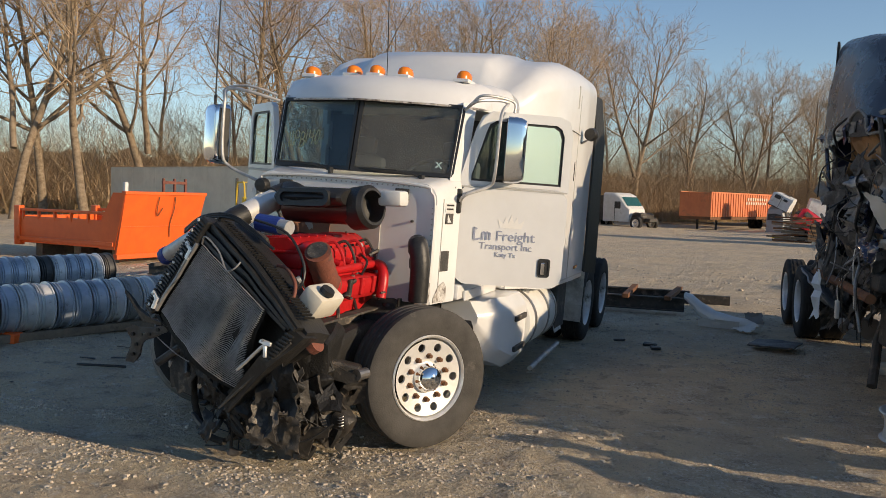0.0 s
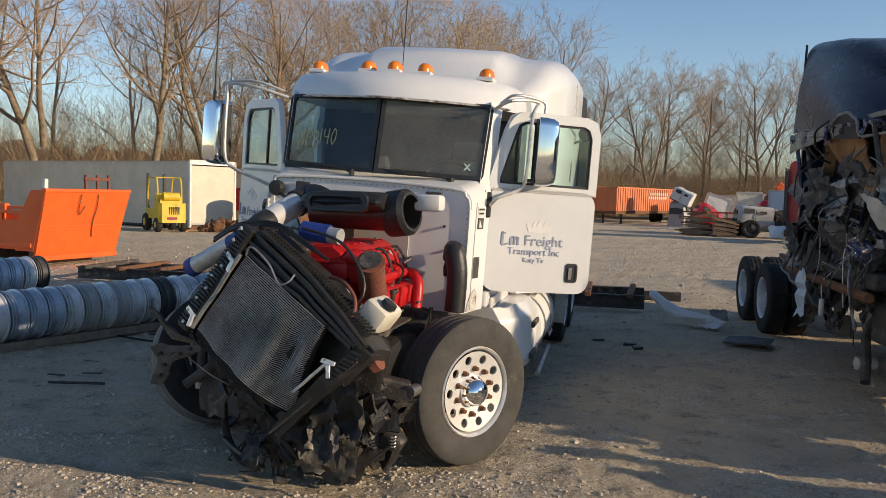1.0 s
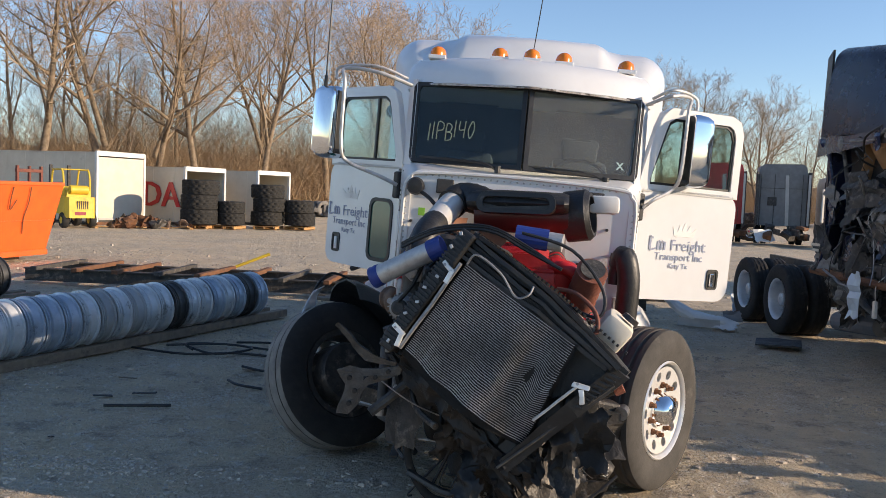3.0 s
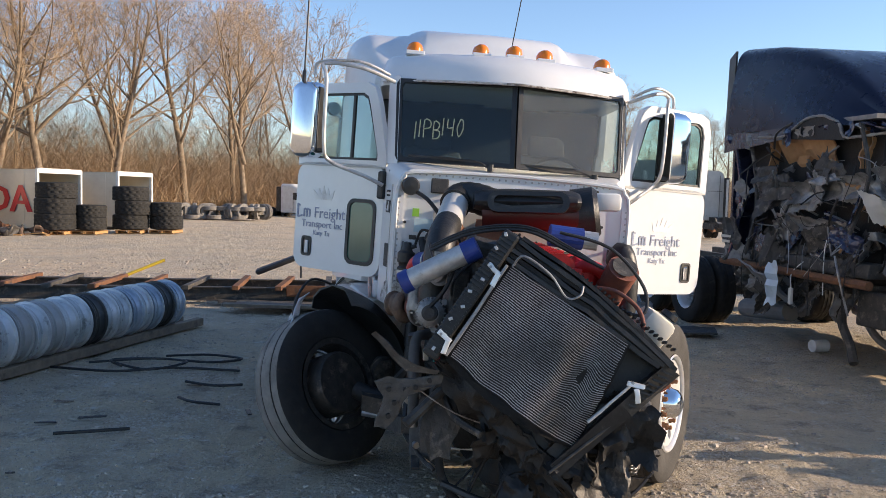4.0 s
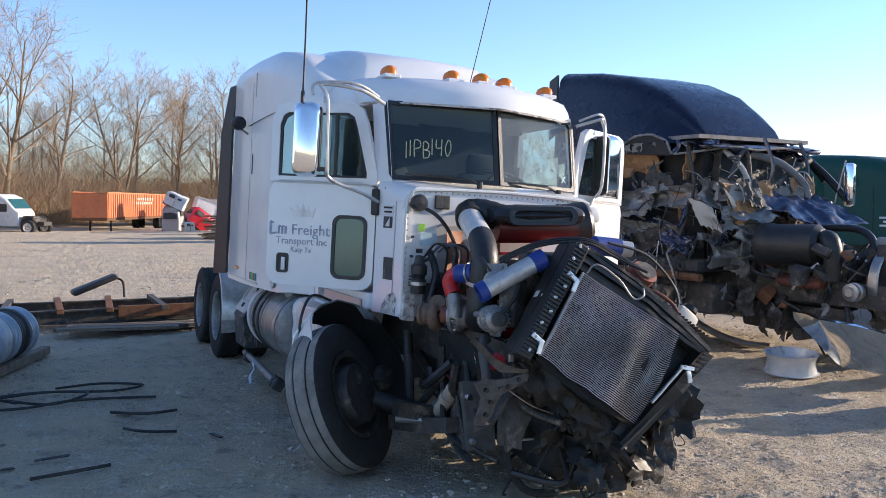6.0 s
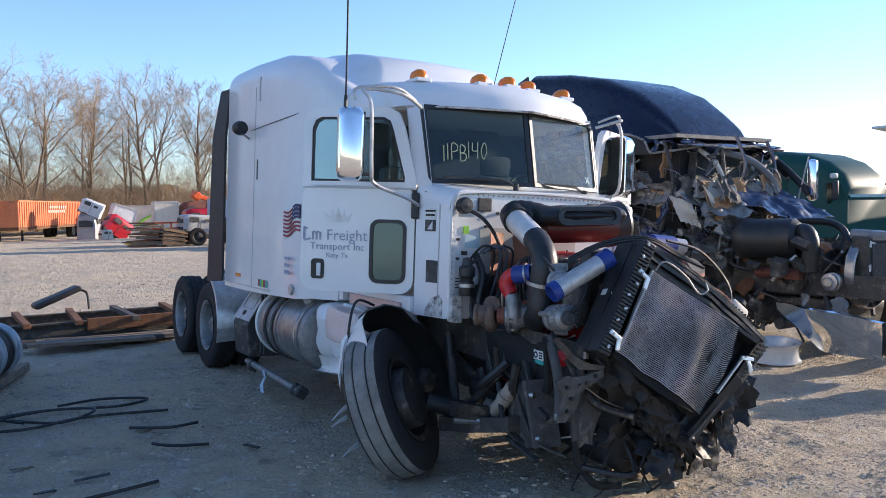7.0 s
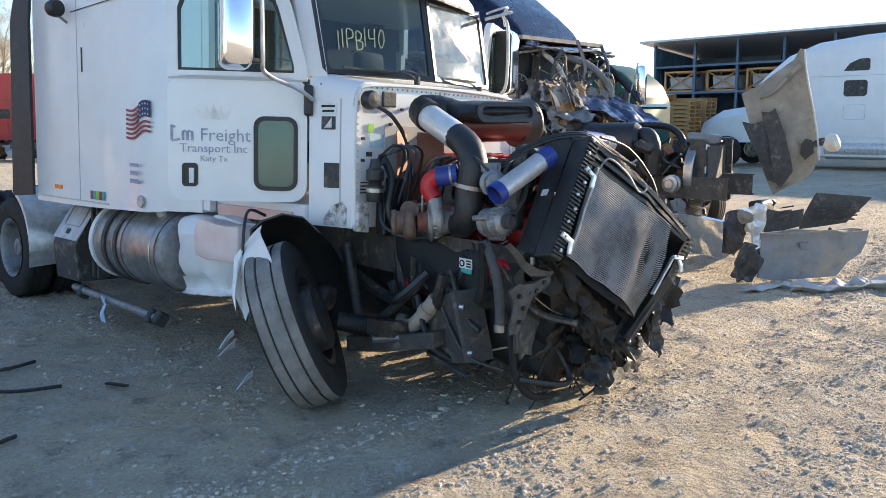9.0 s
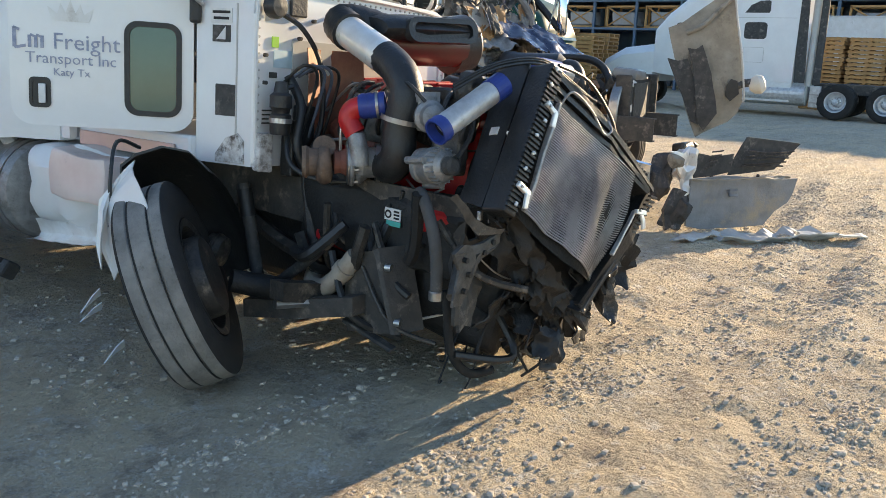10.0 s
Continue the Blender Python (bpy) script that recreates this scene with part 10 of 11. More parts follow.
for k in range(7):
    at = pose(-11.25, 9.75, 0, 0, 0, -6) @ pose(-0.7 - 0.4 * k, rnd.uniform(-0.6, 0.6), 0.66, rnd.uniform(0, 20), rnd.uniform(0, 20), rnd.uniform(0, 90))
    solo("scrap_piece", crumple(fine(box((0, 0, 0), (0.4, 0.8, 0.42), bevel=0.03), 2), 0.08, 3, k), TRAILGREY if k % 2 else CREAM, "pale scrap piece heaped in the dump body", "scrap", "scrap in the dump body", m=at)
solo("scrap_axle", crumple(box((-15.6, 8.4, 0.32), (0.5, 0.7, 0.62), (10, 20, 30), bevel=0.12), 0.16, 4, 4), RUST, "dark rusty machine part on the gravel", "scrap")


# ---- far side: trailers, boxes, forklift, tyre stacks ----
def van_box(name, m, ln, w, h, label, open_end=False, wheels=False, mtl=TRAILER):
    """A trailer body; its end faces local +x, its flank local -y."""
    b = thing(name, m, label, "trailer", "trailers and boxes")
    z0 = 1.15 if wheels else 0.12
    zc = z0 + h / 2
    part("flank", box((-ln / 2, -w / 2, zc), (ln, 0.06, h)), mtl, b)
    part("flank", box((-ln / 2, w / 2, zc), (ln, 0.06, h)), mtl, b)
    part("roof", box((-ln / 2, 0, z0 + h), (ln, w + 0.06, 0.06)), mtl, b)
    part("floor", box((-ln / 2, 0, z0), (ln, w + 0.04, 0.14)), CHASSIS, b)
    part("front_wall", box((-ln, 0, zc), (0.06, w, h)), mtl, b)
    for y in (-w / 2, w / 2):
        part("corner_post", box((0.01, y, zc), (0.12, 0.10, h + 0.1)), WHITE2, b)
    part("header", box((0.01, 0, z0 + h - 0.02), (0.12, w, 0.20)), WHITE2, b)
    if not open_end:
        d = part("rear_door", box((0.03, 0, zc - 0.05), (0.05, w - 0.12, h - 0.24), bevel=0.01), mtl, b, "weathered roller door")
        part("bottom_rail", box((0.05, 0, z0 + 0.12), (0.04, w - 0.14, 0.10), bevel=0.01), SILVER, d)
        part("latch", box((0.07, 0.1, z0 + 0.22), (0.04, 0.22, 0.07)), RUST, d)
        for k in range(5):
            part("door_rib", box((0.058, 0, z0 + 0.45 + (h - 0.8) * k / 4), (0.008, w - 0.2, 0.016)), mtl, d)
        part("underride_bar", box((0.02, 0, z0 - 0.06), (0.12, w, 0.12)), RUST, b)
    for k in range(int(ln / 1.2)):
        part("flank_seam", box((-0.6 - k * 1.2, -w / 2 - 0.032, zc), (0.04, 0.012, h)), mtl, b)
    if wheels:
        for x in (-1.2, -2.45):
            for s in (-1, 1):
                dual_wheel(b, pose(x, s * (w / 2 - 0.15), 0.505, 0, 0, 0 if s < 0 else 180), RIMGREY)
        part("landing_leg", box((-ln + 2.6, -0.8, 0.6), (0.14, 0.12, 1.2)), CHASSIS, b)
        part("landing_leg", box((-ln + 2.6, 0.8, 0.6), (0.14, 0.12, 1.2)), CHASSIS, b)
        part("bogie", box((-1.8, 0, 0.85), (2.6, 1.0, 0.35)), CHASSIS, b)
    return b


van_box("box_trailer", pose(32.9, 6.9, 0, 0, 0, 90), 11.5, 2.2, 2.15, "white box trailer parked before the shed", False, True, WHITE2)
van_box("box_trailer", pose(-17.8, 26.3, 0, 0, 0, -18), 15.0, 2.5, 2.8, "long weathered white box trailer set down on the ground")
bx = van_box("storage_box", pose(-15.3, 29.0, 0, 0, 0, -18), 6.0, 2.5, 2.35, "open weathered white storage box with red letters", True)
for k in range(3):
    part("letters", writing("DA", 1.55, 0.01), REDPAINT, bx, "big bold red letters", pose(-1.36 + 0.05 * k, -1.31 - 0.004 * k, 0.78))
van_box("storage_box", pose(-15.0, 33.0, 0, 0, 0, -18), 5.0, 2.4, 2.2, "open weathered storage box between stacks of tyres", True)
van_box("storage_box", pose(-13.2, 32.0, 0, 0, 0, -18), 6.0, 2.4, 2.35, "open white storage box at the end of the row", True)

bt = None


def tyre_stack(x, y, n, scale=1.0):
    global bt
    for k in range(n):
        m = pose(x + rnd.uniform(-.06, .06), y + rnd.uniform(-.06, .06), 0.15 + (0.33 + 0.60 * k) * scale, 90, 0, 0) @ pose(0, 0, 0, 0, rnd.uniform(0, 90), 0) @ Matrix.Scale(scale, 4)
        if bt is None:
            bt = solo("big_tyre", tyre_mesh(0.75, 0.62, 0.36, 1, 48, 0.05), RUBBER, "large black lugged tyre in a stack", "tyre", "tyre stacks", smooth=True)
            bt.matrix_basis = m
        else:
            o = new("big_tyre", bt.data)
            o.matrix_basis = m
            tagged(o, "large black lugged tyre in a stack", "tyre", "tyre stacks")


for x, y, n, s in ((-14.3, 26.3, 3, 1.0), (-13.3, 27.0, 2, 0.8), (-12.1, 28.3, 3, 0.95), (-10.9, 28.9, 2, 0.9)):
    tyre_stack(x, y, n, s)
    pallet_stack(pose(x, y, 0.0, 0, 0, -18 + 7 * n), 1, "worn wooden pallet under a stack of tyres")
wt = None
for k in range(58):
    x = -16.4 + k * 0.111 + rnd.uniform(-0.25, 0.25)
    y = 46.6 + rnd.uniform(-0.7, 0.7) + 0.02 * k
    up = rnd.random() < 0.35
    z = 0.50 if up else rnd.choice((0.14, 0.14, 0.42, 0.68))
    m = pose(x, y, z, 0 if up else 90, rnd.uniform(-12, 12) if up else 0, rnd.uniform(0, 180))
    if wt is None:
        wt = solo("worn_tyre", tyre_mesh(0.505, 0.27, 0.285, 0, 32), TREAD, "worn grey truck tyre in a long heap", "tyre", "tyre heap", smooth=True)
        wt.matrix_basis = m
    else:
        o = new("worn_tyre", wt.data)
        o.matrix_basis = m
        tagged(o, "worn grey truck tyre in a long heap", "tyre", "tyre heap")

fk = thing("forklift", pose(-18.1, 23.2, 0, 0, 0, -128), "old dirty yellow forklift standing by the white trailer", "forklift")
part("body", box((0, -0.25, 0.72), (1.05, 1.3, 0.42), bevel=0.03), YELLOW, fk, "yellow body")
part("counterweight", loft([[(x * 0.56, y, 0.38) for x, y in ((-1, 0.35), (1, 0.35), (1, 0.95), (0.8, 1.12), (-0.8, 1.12), (-1, 0.95))], [(x * 0.56, y, 1.16) for x, y in ((-1, 0.35), (1, 0.35), (1, 0.92), (0.8, 1.08), (-0.8, 1.08), (-1, 0.92))]]), YELLOW, fk, "scuffed yellow counterweight")
part("hood", loft([[(-0.45, 0.10, 0.95), (0.45, 0.10, 0.95), (0.45, 0.10, 1.55), (-0.45, 0.10, 1.55)], [(-0.45, 0.80, 1.12), (0.45, 0.80, 1.12), (0.40, 0.80, 1.40), (-0.40, 0.80, 1.40)]]), YELLOW, fk)
part("gas_bottle", rod((-0.32, 0.78, 1.42), (0.32, 0.78, 1.42), 0.17, seg=16), YELLOW, fk, "yellow gas bottle", smooth=True)
for x in (-0.48, 0.48):
    part("guard_post", hose([(x, -0.75, 0.9), (x, -0.66, 1.6), (x, -0.50, 2.15)], 0.035, 7), YELLOW, fk, "yellow guard post", None, True)
    part("guard_post", hose([(x, 0.62, 1.15), (x, 0.60, 1.7), (x, 0.52, 2.05), (x, 0.38, 2.18)], 0.035, 7), YELLOW, fk, "yellow guard post", None, True)
    part("guard_rail", rod((x, -0.52, 2.17), (x, 0.42, 2.17), 0.035, seg=7), YELLOW, fk)
    part("mast", box((x * 0.7, -1.15, 1.2), (0.10, 0.14, 2.3)), CHASSIS, fk)
for k in range(5):
    part("guard_bar", rod((-0.48, -0.45 + 0.21 * k, 2.18), (0.48, -0.45 + 0.21 * k, 2.18), 0.018, seg=5), YELLOW, fk)
part("seat", box((0, -0.10, 1.05), (0.5, 0.45, 0.5), bevel=0.08), MATT, fk, "black seat")
for x in (-0.5, 0.5):
    for y, r in ((-0.75, 0.36), (0.72, 0.29)):
        w = part("wheel", lathe([(0.0, -0.10), (r * 0.5, -0.11), (r * 0.9, -0.11), (r, -0.07), (r, 0.07), (r * 0.9, 0.11), (r * 0.5, 0.11), (0.0, 0.10)], 22, pose(x, y, r, 0, 90, 0)), RUBBER, fk, smooth=True)
        part("rim", rod((x - 0.115, y, r), (x + 0.115, y, r), r * 0.45, seg=14), YELLOW, w)
for k in range(6):
    part("vent_slot", box((-0.22 + 0.075 * k, 1.10, 0.86), (0.035, 0.03, 0.30), (-3, 0, 0)), CHASSIS, fk)
part("warning_label", box((0.05, 1.112, 0.55), (0.40, 0.012, 0.12), (-3, 0, 0)), FLAGRED, fk, "red warning label")
for k in range(16):
    x, y = -16.9 + k * 0.18 + rnd.uniform(-0.3, 0.3), 23.9 + k * 0.13 + rnd.uniform(-0.4, 0.4)
    s = rnd.uniform(0.22, 0.46)
    bm = crumple(fine(box((x, y, s * 0.42), (s * 1.5, s, s * 0.8), (rnd.uniform(-15, 15), rnd.uniform(-15, 15), rnd.uniform(0, 90)), bevel=0.06), 4), 0.22 * s / 0.3, 4.5, k)
    solo("scrap_lump", bm, rnd.choice((RUST, RUSTSTEEL, GRIME, TIMBER, RUST)), "lump of rusty scrap on the gravel", "scrap", "scrap heaps")
for k in range(7):
    x, y = -17.3 + k * 0.5, 23.3 + k * 0.36 + rnd.uniform(-0.2, 0.2)
    solo("broken_plank", box((x, y, 0.05), (rnd.uniform(0.6, 1.2), 0.14, 0.04), (0, rnd.uniform(-6, 6), rnd.uniform(-50, 30))), PALLET, "broken pallet plank on the gravel", "plank", "broken planks")

# ---- far end: ribbed orange trailer, white cab, wreck heap ----
ct = thing("ribbed_trailer", pose(0.97, 77.3, -0.40, 0, 0, 71), "faded orange ribbed open-top scrap trailer", "trailer", "trailers and boxes")
CL, CW, CH = 16.0, 2.6, 1.9
for s in (-1, 1):
    fl = part("flank", box((-CL / 2, s * CW / 2, 1.15 + CH / 2), (CL, 0.06, CH)), SALMON, ct, "ribbed orange flank")
    for k in range(33):
        part("rib", box((-0.2 - k * 0.486, s * (CW / 2 + 0.05), 1.15 + CH / 2), (0.12, 0.07, CH)), SALMON, fl)
    part("top_rail", box((-CL / 2, s * CW / 2, 1.15 + CH), (CL, 0.14, 0.12)), SALMON, fl)
for x in (0, -CL):
    ew = part("end_wall", box((x, 0, 1.15 + CH / 2), (0.06, CW, CH)), SALMON, ct)
    for k in range(3):
        part("end_panel", box((x - 0.05, -0.8 + 0.8 * k, 2.72), (0.06, 0.6, 0.42)), SALMON, ew)
part("floor", box((-CL / 2, 0, 1.05), (CL, CW, 0.25)), RUST, ct)
for k in range(9):
    part("writing_bar", box((-5.0 - k * 0.5, -CW / 2 - 0.095, 2.62), (0.26, 0.01, 0.22)), BEIGE, ct)
    part("writing_bar", box((-5.3 - k * 0.5, -CW / 2 - 0.095, 2.28), (0.26, 0.01, 0.22)), BEIGE, ct)
for x in (-0.9, -2.0):
    for s in (-1, 1):
        dual_wheel(ct, pose(x, s * 1.1, 0.505, 0, 0, 0 if s < 0 else 180), TREAD)
for y in (-0.8, 0.8):
    part("landing_leg", box((-CL + 2.2, y, 0.5), (0.16, 0.14, 1.0)), CHASSIS, ct)


def cab_wreck(name, m, paint, ln, h, label, bare=True, hood=True):
    """A parked or stripped sleeper cab; the nose points to local -y."""
    c = thing(name, m, label, "truck", "scrapped trucks")
    rr = []
    for y, w, zb, zt, r in ((0, 0.95, 0.6, h * 0.56, 0.12), (0.25, 1.06, 0.6, h * 0.64, 0.14), (0.95, 1.14, 0.6, h * 0.92, 0.24), (1.5, 1.18, 0.6, h, 0.28), (ln, 1.2, 0.6, h, 0.22)):
        rr.append([(-w, y, zb)] + [(-w + r + r * math.cos(radians(180 - 18 * k)), y, zt - r + r * math.sin(radians(180 - 18 * k))) for k in range(6)] + [(w - r + r * math.cos(radians(90 - 18 * k)), y, zt - r + r * math.sin(radians(90 - 18 * k))) for k in range(6)] + [(w, y, zb)])
    part("cab", loft(rr), paint, c, "", smooth=True)
    part("rear_panel", slab(rounded(0.5, 0.36, 0.05), 0.02, pose(0.25, ln + 0.02, h * 0.60, 0, 0, 180)), MATT, c, "dark rear window")
    for s in (-1, 1):
        part("rear_seam", box((s * 0.62, ln + 0.005, h * 0.6), (0.05, 0.03, h * 0.66)), MATT if s < 0 else SILVER, c)
        part("side_fairing", box((s * 1.17, ln + 0.22, h * 0.58), (0.05, 0.5, h * 0.68), bevel=0.02), MATT, c)
    part("windshield", sheet((-0.90, 0.22, h * 0.645), (1.80, 0, 0), (0, 0.58, h * 0.235), 4, 2, 0, 1, 0, 0.02), PEEP, c, "dark windshield")
    for s in (-1, 1):
        part("side_window", slab(rounded(0.66, 0.55, 0.07), 0.02, pose(s * 1.165, 1.05, h * 0.66, 0, 0, s * 90)), MATT, c)
        part("door_seam", box((s * 1.2, 1.25, h * 0.5), (0.02, 0.03, h * 0.5)), MATT, c)
        dual_wheel(c, pose(s * 1.05, ln + 1.3, 0.505, 0, 0, s * 90), RIMGREY)
        steer_wheel(c, pose(s * 1.0, -0.75, 0.52, 0, 0, s * 90))
    part("frame", box((0, ln / 2 + 0.2, 0.78), (0.95, ln + 3.6, 0.26)), CHASSIS, c)
    if hood:
        part("nose", crumple(fine(box((0, -0.55, 0.95), (1.6, 1.1, 0.7), bevel=0.15), 3), 0.16, 4), GRIME if bare else paint, c, "bare engine" if bare else "", smooth=True)
    return c


cab_wreck("white_cab", pose(-8.3, 59.6, -0.4, 0, 0, 62), WHITE2, 2.4, 2.85, "white high-roof cab with a smashed nose by the trees")
def sleeper_shell(name, m, paint, w, ln, h, label):
    """A sleeper box on a stripped frame; its rear wall faces local -y."""
    c = thing(name, m, label, "truck", "scrapped trucks")
    rings = [[(-w / 2 * k, y, 0.95), (w / 2 * k, y, 0.95), (w / 2 * k, y, h - 0.5), (w * 0.46 * k, y, h - 0.12), (w * 0.38 * k, y, h - d), (-w * 0.38 * k, y, h - d), (-w * 0.46 * k, y, h - 0.12), (-w / 2 * k, y, h - 0.5)] for y, k, d in ((0, 1.0, 0.0), (ln * 0.6, 1.0, 0.05), (ln, 0.96, 0.35))]
    part("shell", crumple(fine(loft(rings), 2), 0.03, 1.3, w), paint, c, "", smooth=True)
    part("rear_window", box((-w * 0.20, -0.02, 2.15), (0.42, 0.05, 0.42), bevel=0.02), MATT, c, "dark rear window")
    part("rear_stripe", box((w * 0.10, -0.035, 2.2), (0.16, 0.03, h - 1.5), (0, -2, 0)), SILVER, c, "pale vertical trim")
    for k in range(4):
        part("seam", box((-w * 0.44 + w * 0.28 * k, -0.02, 2.2), (0.02, 0.03, h - 1.4)), MATT, c)
    part("wall_seam", box((0, -0.02, h * 0.70), (w * 0.9, 0.03, 0.02)), MATT, c)
    for s in (-1, 1):
        ex = part("side_extender", box((s * (w / 2 + 0.05), -0.22, h * 0.56), (0.07, 0.50, h * 0.68), (0, 0, s * 10), bevel=0.02), MATT, c, "black side extender")
        part("bumper_strip", box((s * (w / 2 + 0.02), -0.46, h * 0.56), (0.10, 0.04, h * 0.62)), SILVER if s > 0 else MATT, ex)
    for y in (-0.42, 0.42):
        part("rail", box((y, -1.6, 0.72), (0.09, 4.4, 0.26)), CHASSIS, c)
    for k in range(9):
        part("frame_part", crumple(fine(box((rnd.uniform(-1.0, 1.0), rnd.uniform(-2.4, 0.4), rnd.uniform(0.3, 0.95)), (rnd.uniform(0.2, 0.8), rnd.uniform(0.2, 0.6), rnd.uniform(0.12, 0.4)), (rnd.uniform(0, 30), 0, rnd.uniform(0, 60)), bevel=0.03), 2), 0.08, 3, k), rnd.choice((CHASSIS, GRIME, RUST, MATT)), c)
    for s in (-1, 1):
        dual_wheel(c, pose(s * 1.0, 1.0, 0.505, 0, 0, s * 90), RIMBLACK)
        part("axle_hub", rod((s * 0.95, -1.4, 0.48), (s * 1.08, -1.4, 0.48), 0.16, seg=16), RUST, c)
    return c


sleeper_shell("red_cab", pose(8.3, 37.6, -0.1, 0, 0, -12), REDPAINT, 2.3, 2.0, 4.0, "bright red sleeper cab shell on a stripped frame")
sleeper_shell("grey_cab", pose(11.2, 37.0, -0.1, 0, 0, -8), GREY, 2.3, 2.0, 4.0, "dark grey sleeper cab shell beside the red one")
bc = sleeper_shell("beige_cab", pose(14.2, 36.4, -0.1, 0, 0, -4), SILVER, 2.3, 2.0, 3.5, "beige sleeper cab shell with an open door")
part("open_door", box((-1.35, -0.75, 2.0), (0.08, 1.0, 1.6), (0, 0, -20), bevel=0.03), SILVER, bc, "beige open door")
for x, y, mtl in ((6.3, 36.2, WHITE2), (7.3, 35.8, SILVER), (9.6, 34.6, WHITE2)):
    solo("loose_panel", sheet((x, y, 0.1), (0.9, 0.3, 0.05), (-0.1, 0.4, 0.55), 5, 5, 0.1, 2, x, 0.02, ragged=0.1), mtl, "pale loose body panel leaning on the ground", "panel", "loose panels")

# heap of scrapped cabs and flatbeds across the lot
def scrap_cab(m, paint, w, ln, h, label, hole=True):
    """A stripped cab shell; its flank with the door faces local -y."""
    c = thing("scrapped_cab", m, label, "scrap", "scrap heap")
    ring = lambda x, k: [(x, -w / 2 * k, 0), (x, -w / 2 * k, h * 0.55), (x, -w * 0.44 * k, h * 0.9 * k), (x, -w * 0.34 * k, h * k), (x, w * 0.34 * k, h * k), (x, w * 0.44 * k, h * 0.9 * k), (x, w / 2 * k, h * 0.55), (x, w / 2 * k, 0)]
    part("shell", crumple(fine(loft([ring(-ln / 2, 0.86), ring(-ln * 0.38, 0.97), ring(0, 1.0), ring(ln / 2, 1.0)]), 2), 0.06, 1.6, ln), paint, c, "", smooth=True)
    part("door_window", slab(rounded(ln * 0.3, h * 0.26, 0.06), 0.03, pose(-ln * 0.2, -w / 2 - 0.03, h * 0.70, -8, 0, 0)), MATT, c, "dark empty window")
    part("side_window", slab(rounded(ln * 0.2, h * 0.16, 0.05), 0.03, pose(ln * 0.2, -w / 2 - 0.03, h * 0.66, -8, 0, 0)), MATT, c)
    part("door_seam", box((0.0, -w / 2 - 0.01, h * 0.42), (0.025, 0.03, h * 0.8)), MATT, c)
    part("windshield", box((-ln / 2 + 0.02, 0, h * 0.62), (0.08, w * 0.7, h * 0.3), (0, 14, 0)), MATT, c)
    part("sill", box((0, 0, 0.02), (ln * 0.98, w * 0.96, 0.16), bevel=0.02), CHASSIS, c)
    if hole:
        part("hood_opening", box((ln * 0.1, 0, h), (ln * 0.4, w * 0.5, 0.05)), MATT, c)
    return c


def scrap_box(m, paint, ln, w, h, label):
    """A torn-off van body; its long flank faces local -y."""
    c = thing("van_body", m, label, "scrap", "scrap heap")
    part("shell", crumple(fine(box((0, 0, h / 2), (ln, w, h), bevel=0.05), 3), 0.05, 1.1, ln), paint, c)
    for x in (-ln / 2, ln / 2):
        part("corner_post", box((x, -w / 2, h / 2), (0.08, 0.08, h)), SILVER, c)
    part("top_rail", box((0, -w / 2 - 0.02, h - 0.05), (ln, 0.06, 0.10)), SILVER, c)
    part("bottom_rail", box((0, -w / 2 - 0.02, 0.06), (ln, 0.06, 0.12)), CHASSIS, c)
    return c


def bare_chassis(m, ln, label):
    """Stripped rails on wheels, side towards local -y."""
    c = thing("bare_chassis", m, label, "scrap", "scrap heap")
    for y in (-0.42, 0.42):
        part("rail", box((0, y, 0.85), (ln, 0.08, 0.26)), CHASSIS, c)
    for x in (-ln * 0.38, -ln * 0.38 + 1.25, ln * 0.40):
        for s in (-1, 1):
            dual_wheel(c, pose(x, s * 1.05, 0.505, 0, 0, 0 if s < 0 else 180), CHROME if x > 0 else RIMBLACK, False)
    part("engine", crumple(fine(box((ln * 0.33, 0, 1.15), (1.2, 0.9, 0.8), bevel=0.1), 3), 0.12, 4), GRIME, c, "bare black engine")
    part("tank", rod((-0.4, -0.85, 0.66), (0.8, -0.85, 0.66), 0.30, seg=18), STEEL, c, "round tank")
    for k in range(8):
        part("bracket", box((rnd.uniform(-ln / 2, ln / 2), rnd.uniform(-0.6, 0.3), rnd.uniform(0.7, 1.2)), (rnd.uniform(0.1, 0.5), 0.2, rnd.uniform(0.1, 0.4)), (rnd.uniform(0, 30), rnd.uniform(0, 30), 0)), rnd.choice((CHASSIS, GRIME, RUST)), c)
    return c


scrap_cab(pose(1.9, 64.2, -0.35, 0, 0, 70), TRAILGREY, 1.5, 1.7, 2.1, "grey stripped cab standing beside the orange trailer")
scrap_cab(pose(1.9, 64.0, 1.62, 0, 24, -12), WHITE2, 1.4, 1.6, 1.1, "white cab roof thrown on top of the grey cab")
scrap_cab(pose(3.5, 64.9, 0.0, 0, 38, 14), REDPAINT, 1.5, 1.9, 1.5, "red cab tipped on its nose in the heap")
scrap_cab(pose(2.85, 62.0, -0.32, 0, 0, 20), CREAM, 0.8, 0.8, 0.75, "cream cab floor piece in the heap", False)
scrap_box(pose(4.4, 69.0, 0.1, 0, 18, 6), WHITE2, 1.9, 1.6, 2.2, "white van body tipped to one side")
scrap_box(pose(7.2, 75.6, -0.40, 0, 0, -6), TRAILER, 3.4, 2.2, 2.7, "long white van body behind the heap")
part("swoosh", hose([(-0.4, -1.13, 0.9), (0.2, -1.13, 1.4), (1.2, -1.13, 1.9)], 0.12, 6), LABELGREEN, [o for o in bpy.data.objects if o.name.startswith("van_body")][-1], "faded green stripe")
scrap_box(pose(6.8, 59.6, 0.2, 0, 0, 3), CREAM, 1.7, 1.4, 2.3, "cream box body standing on a flatbed")
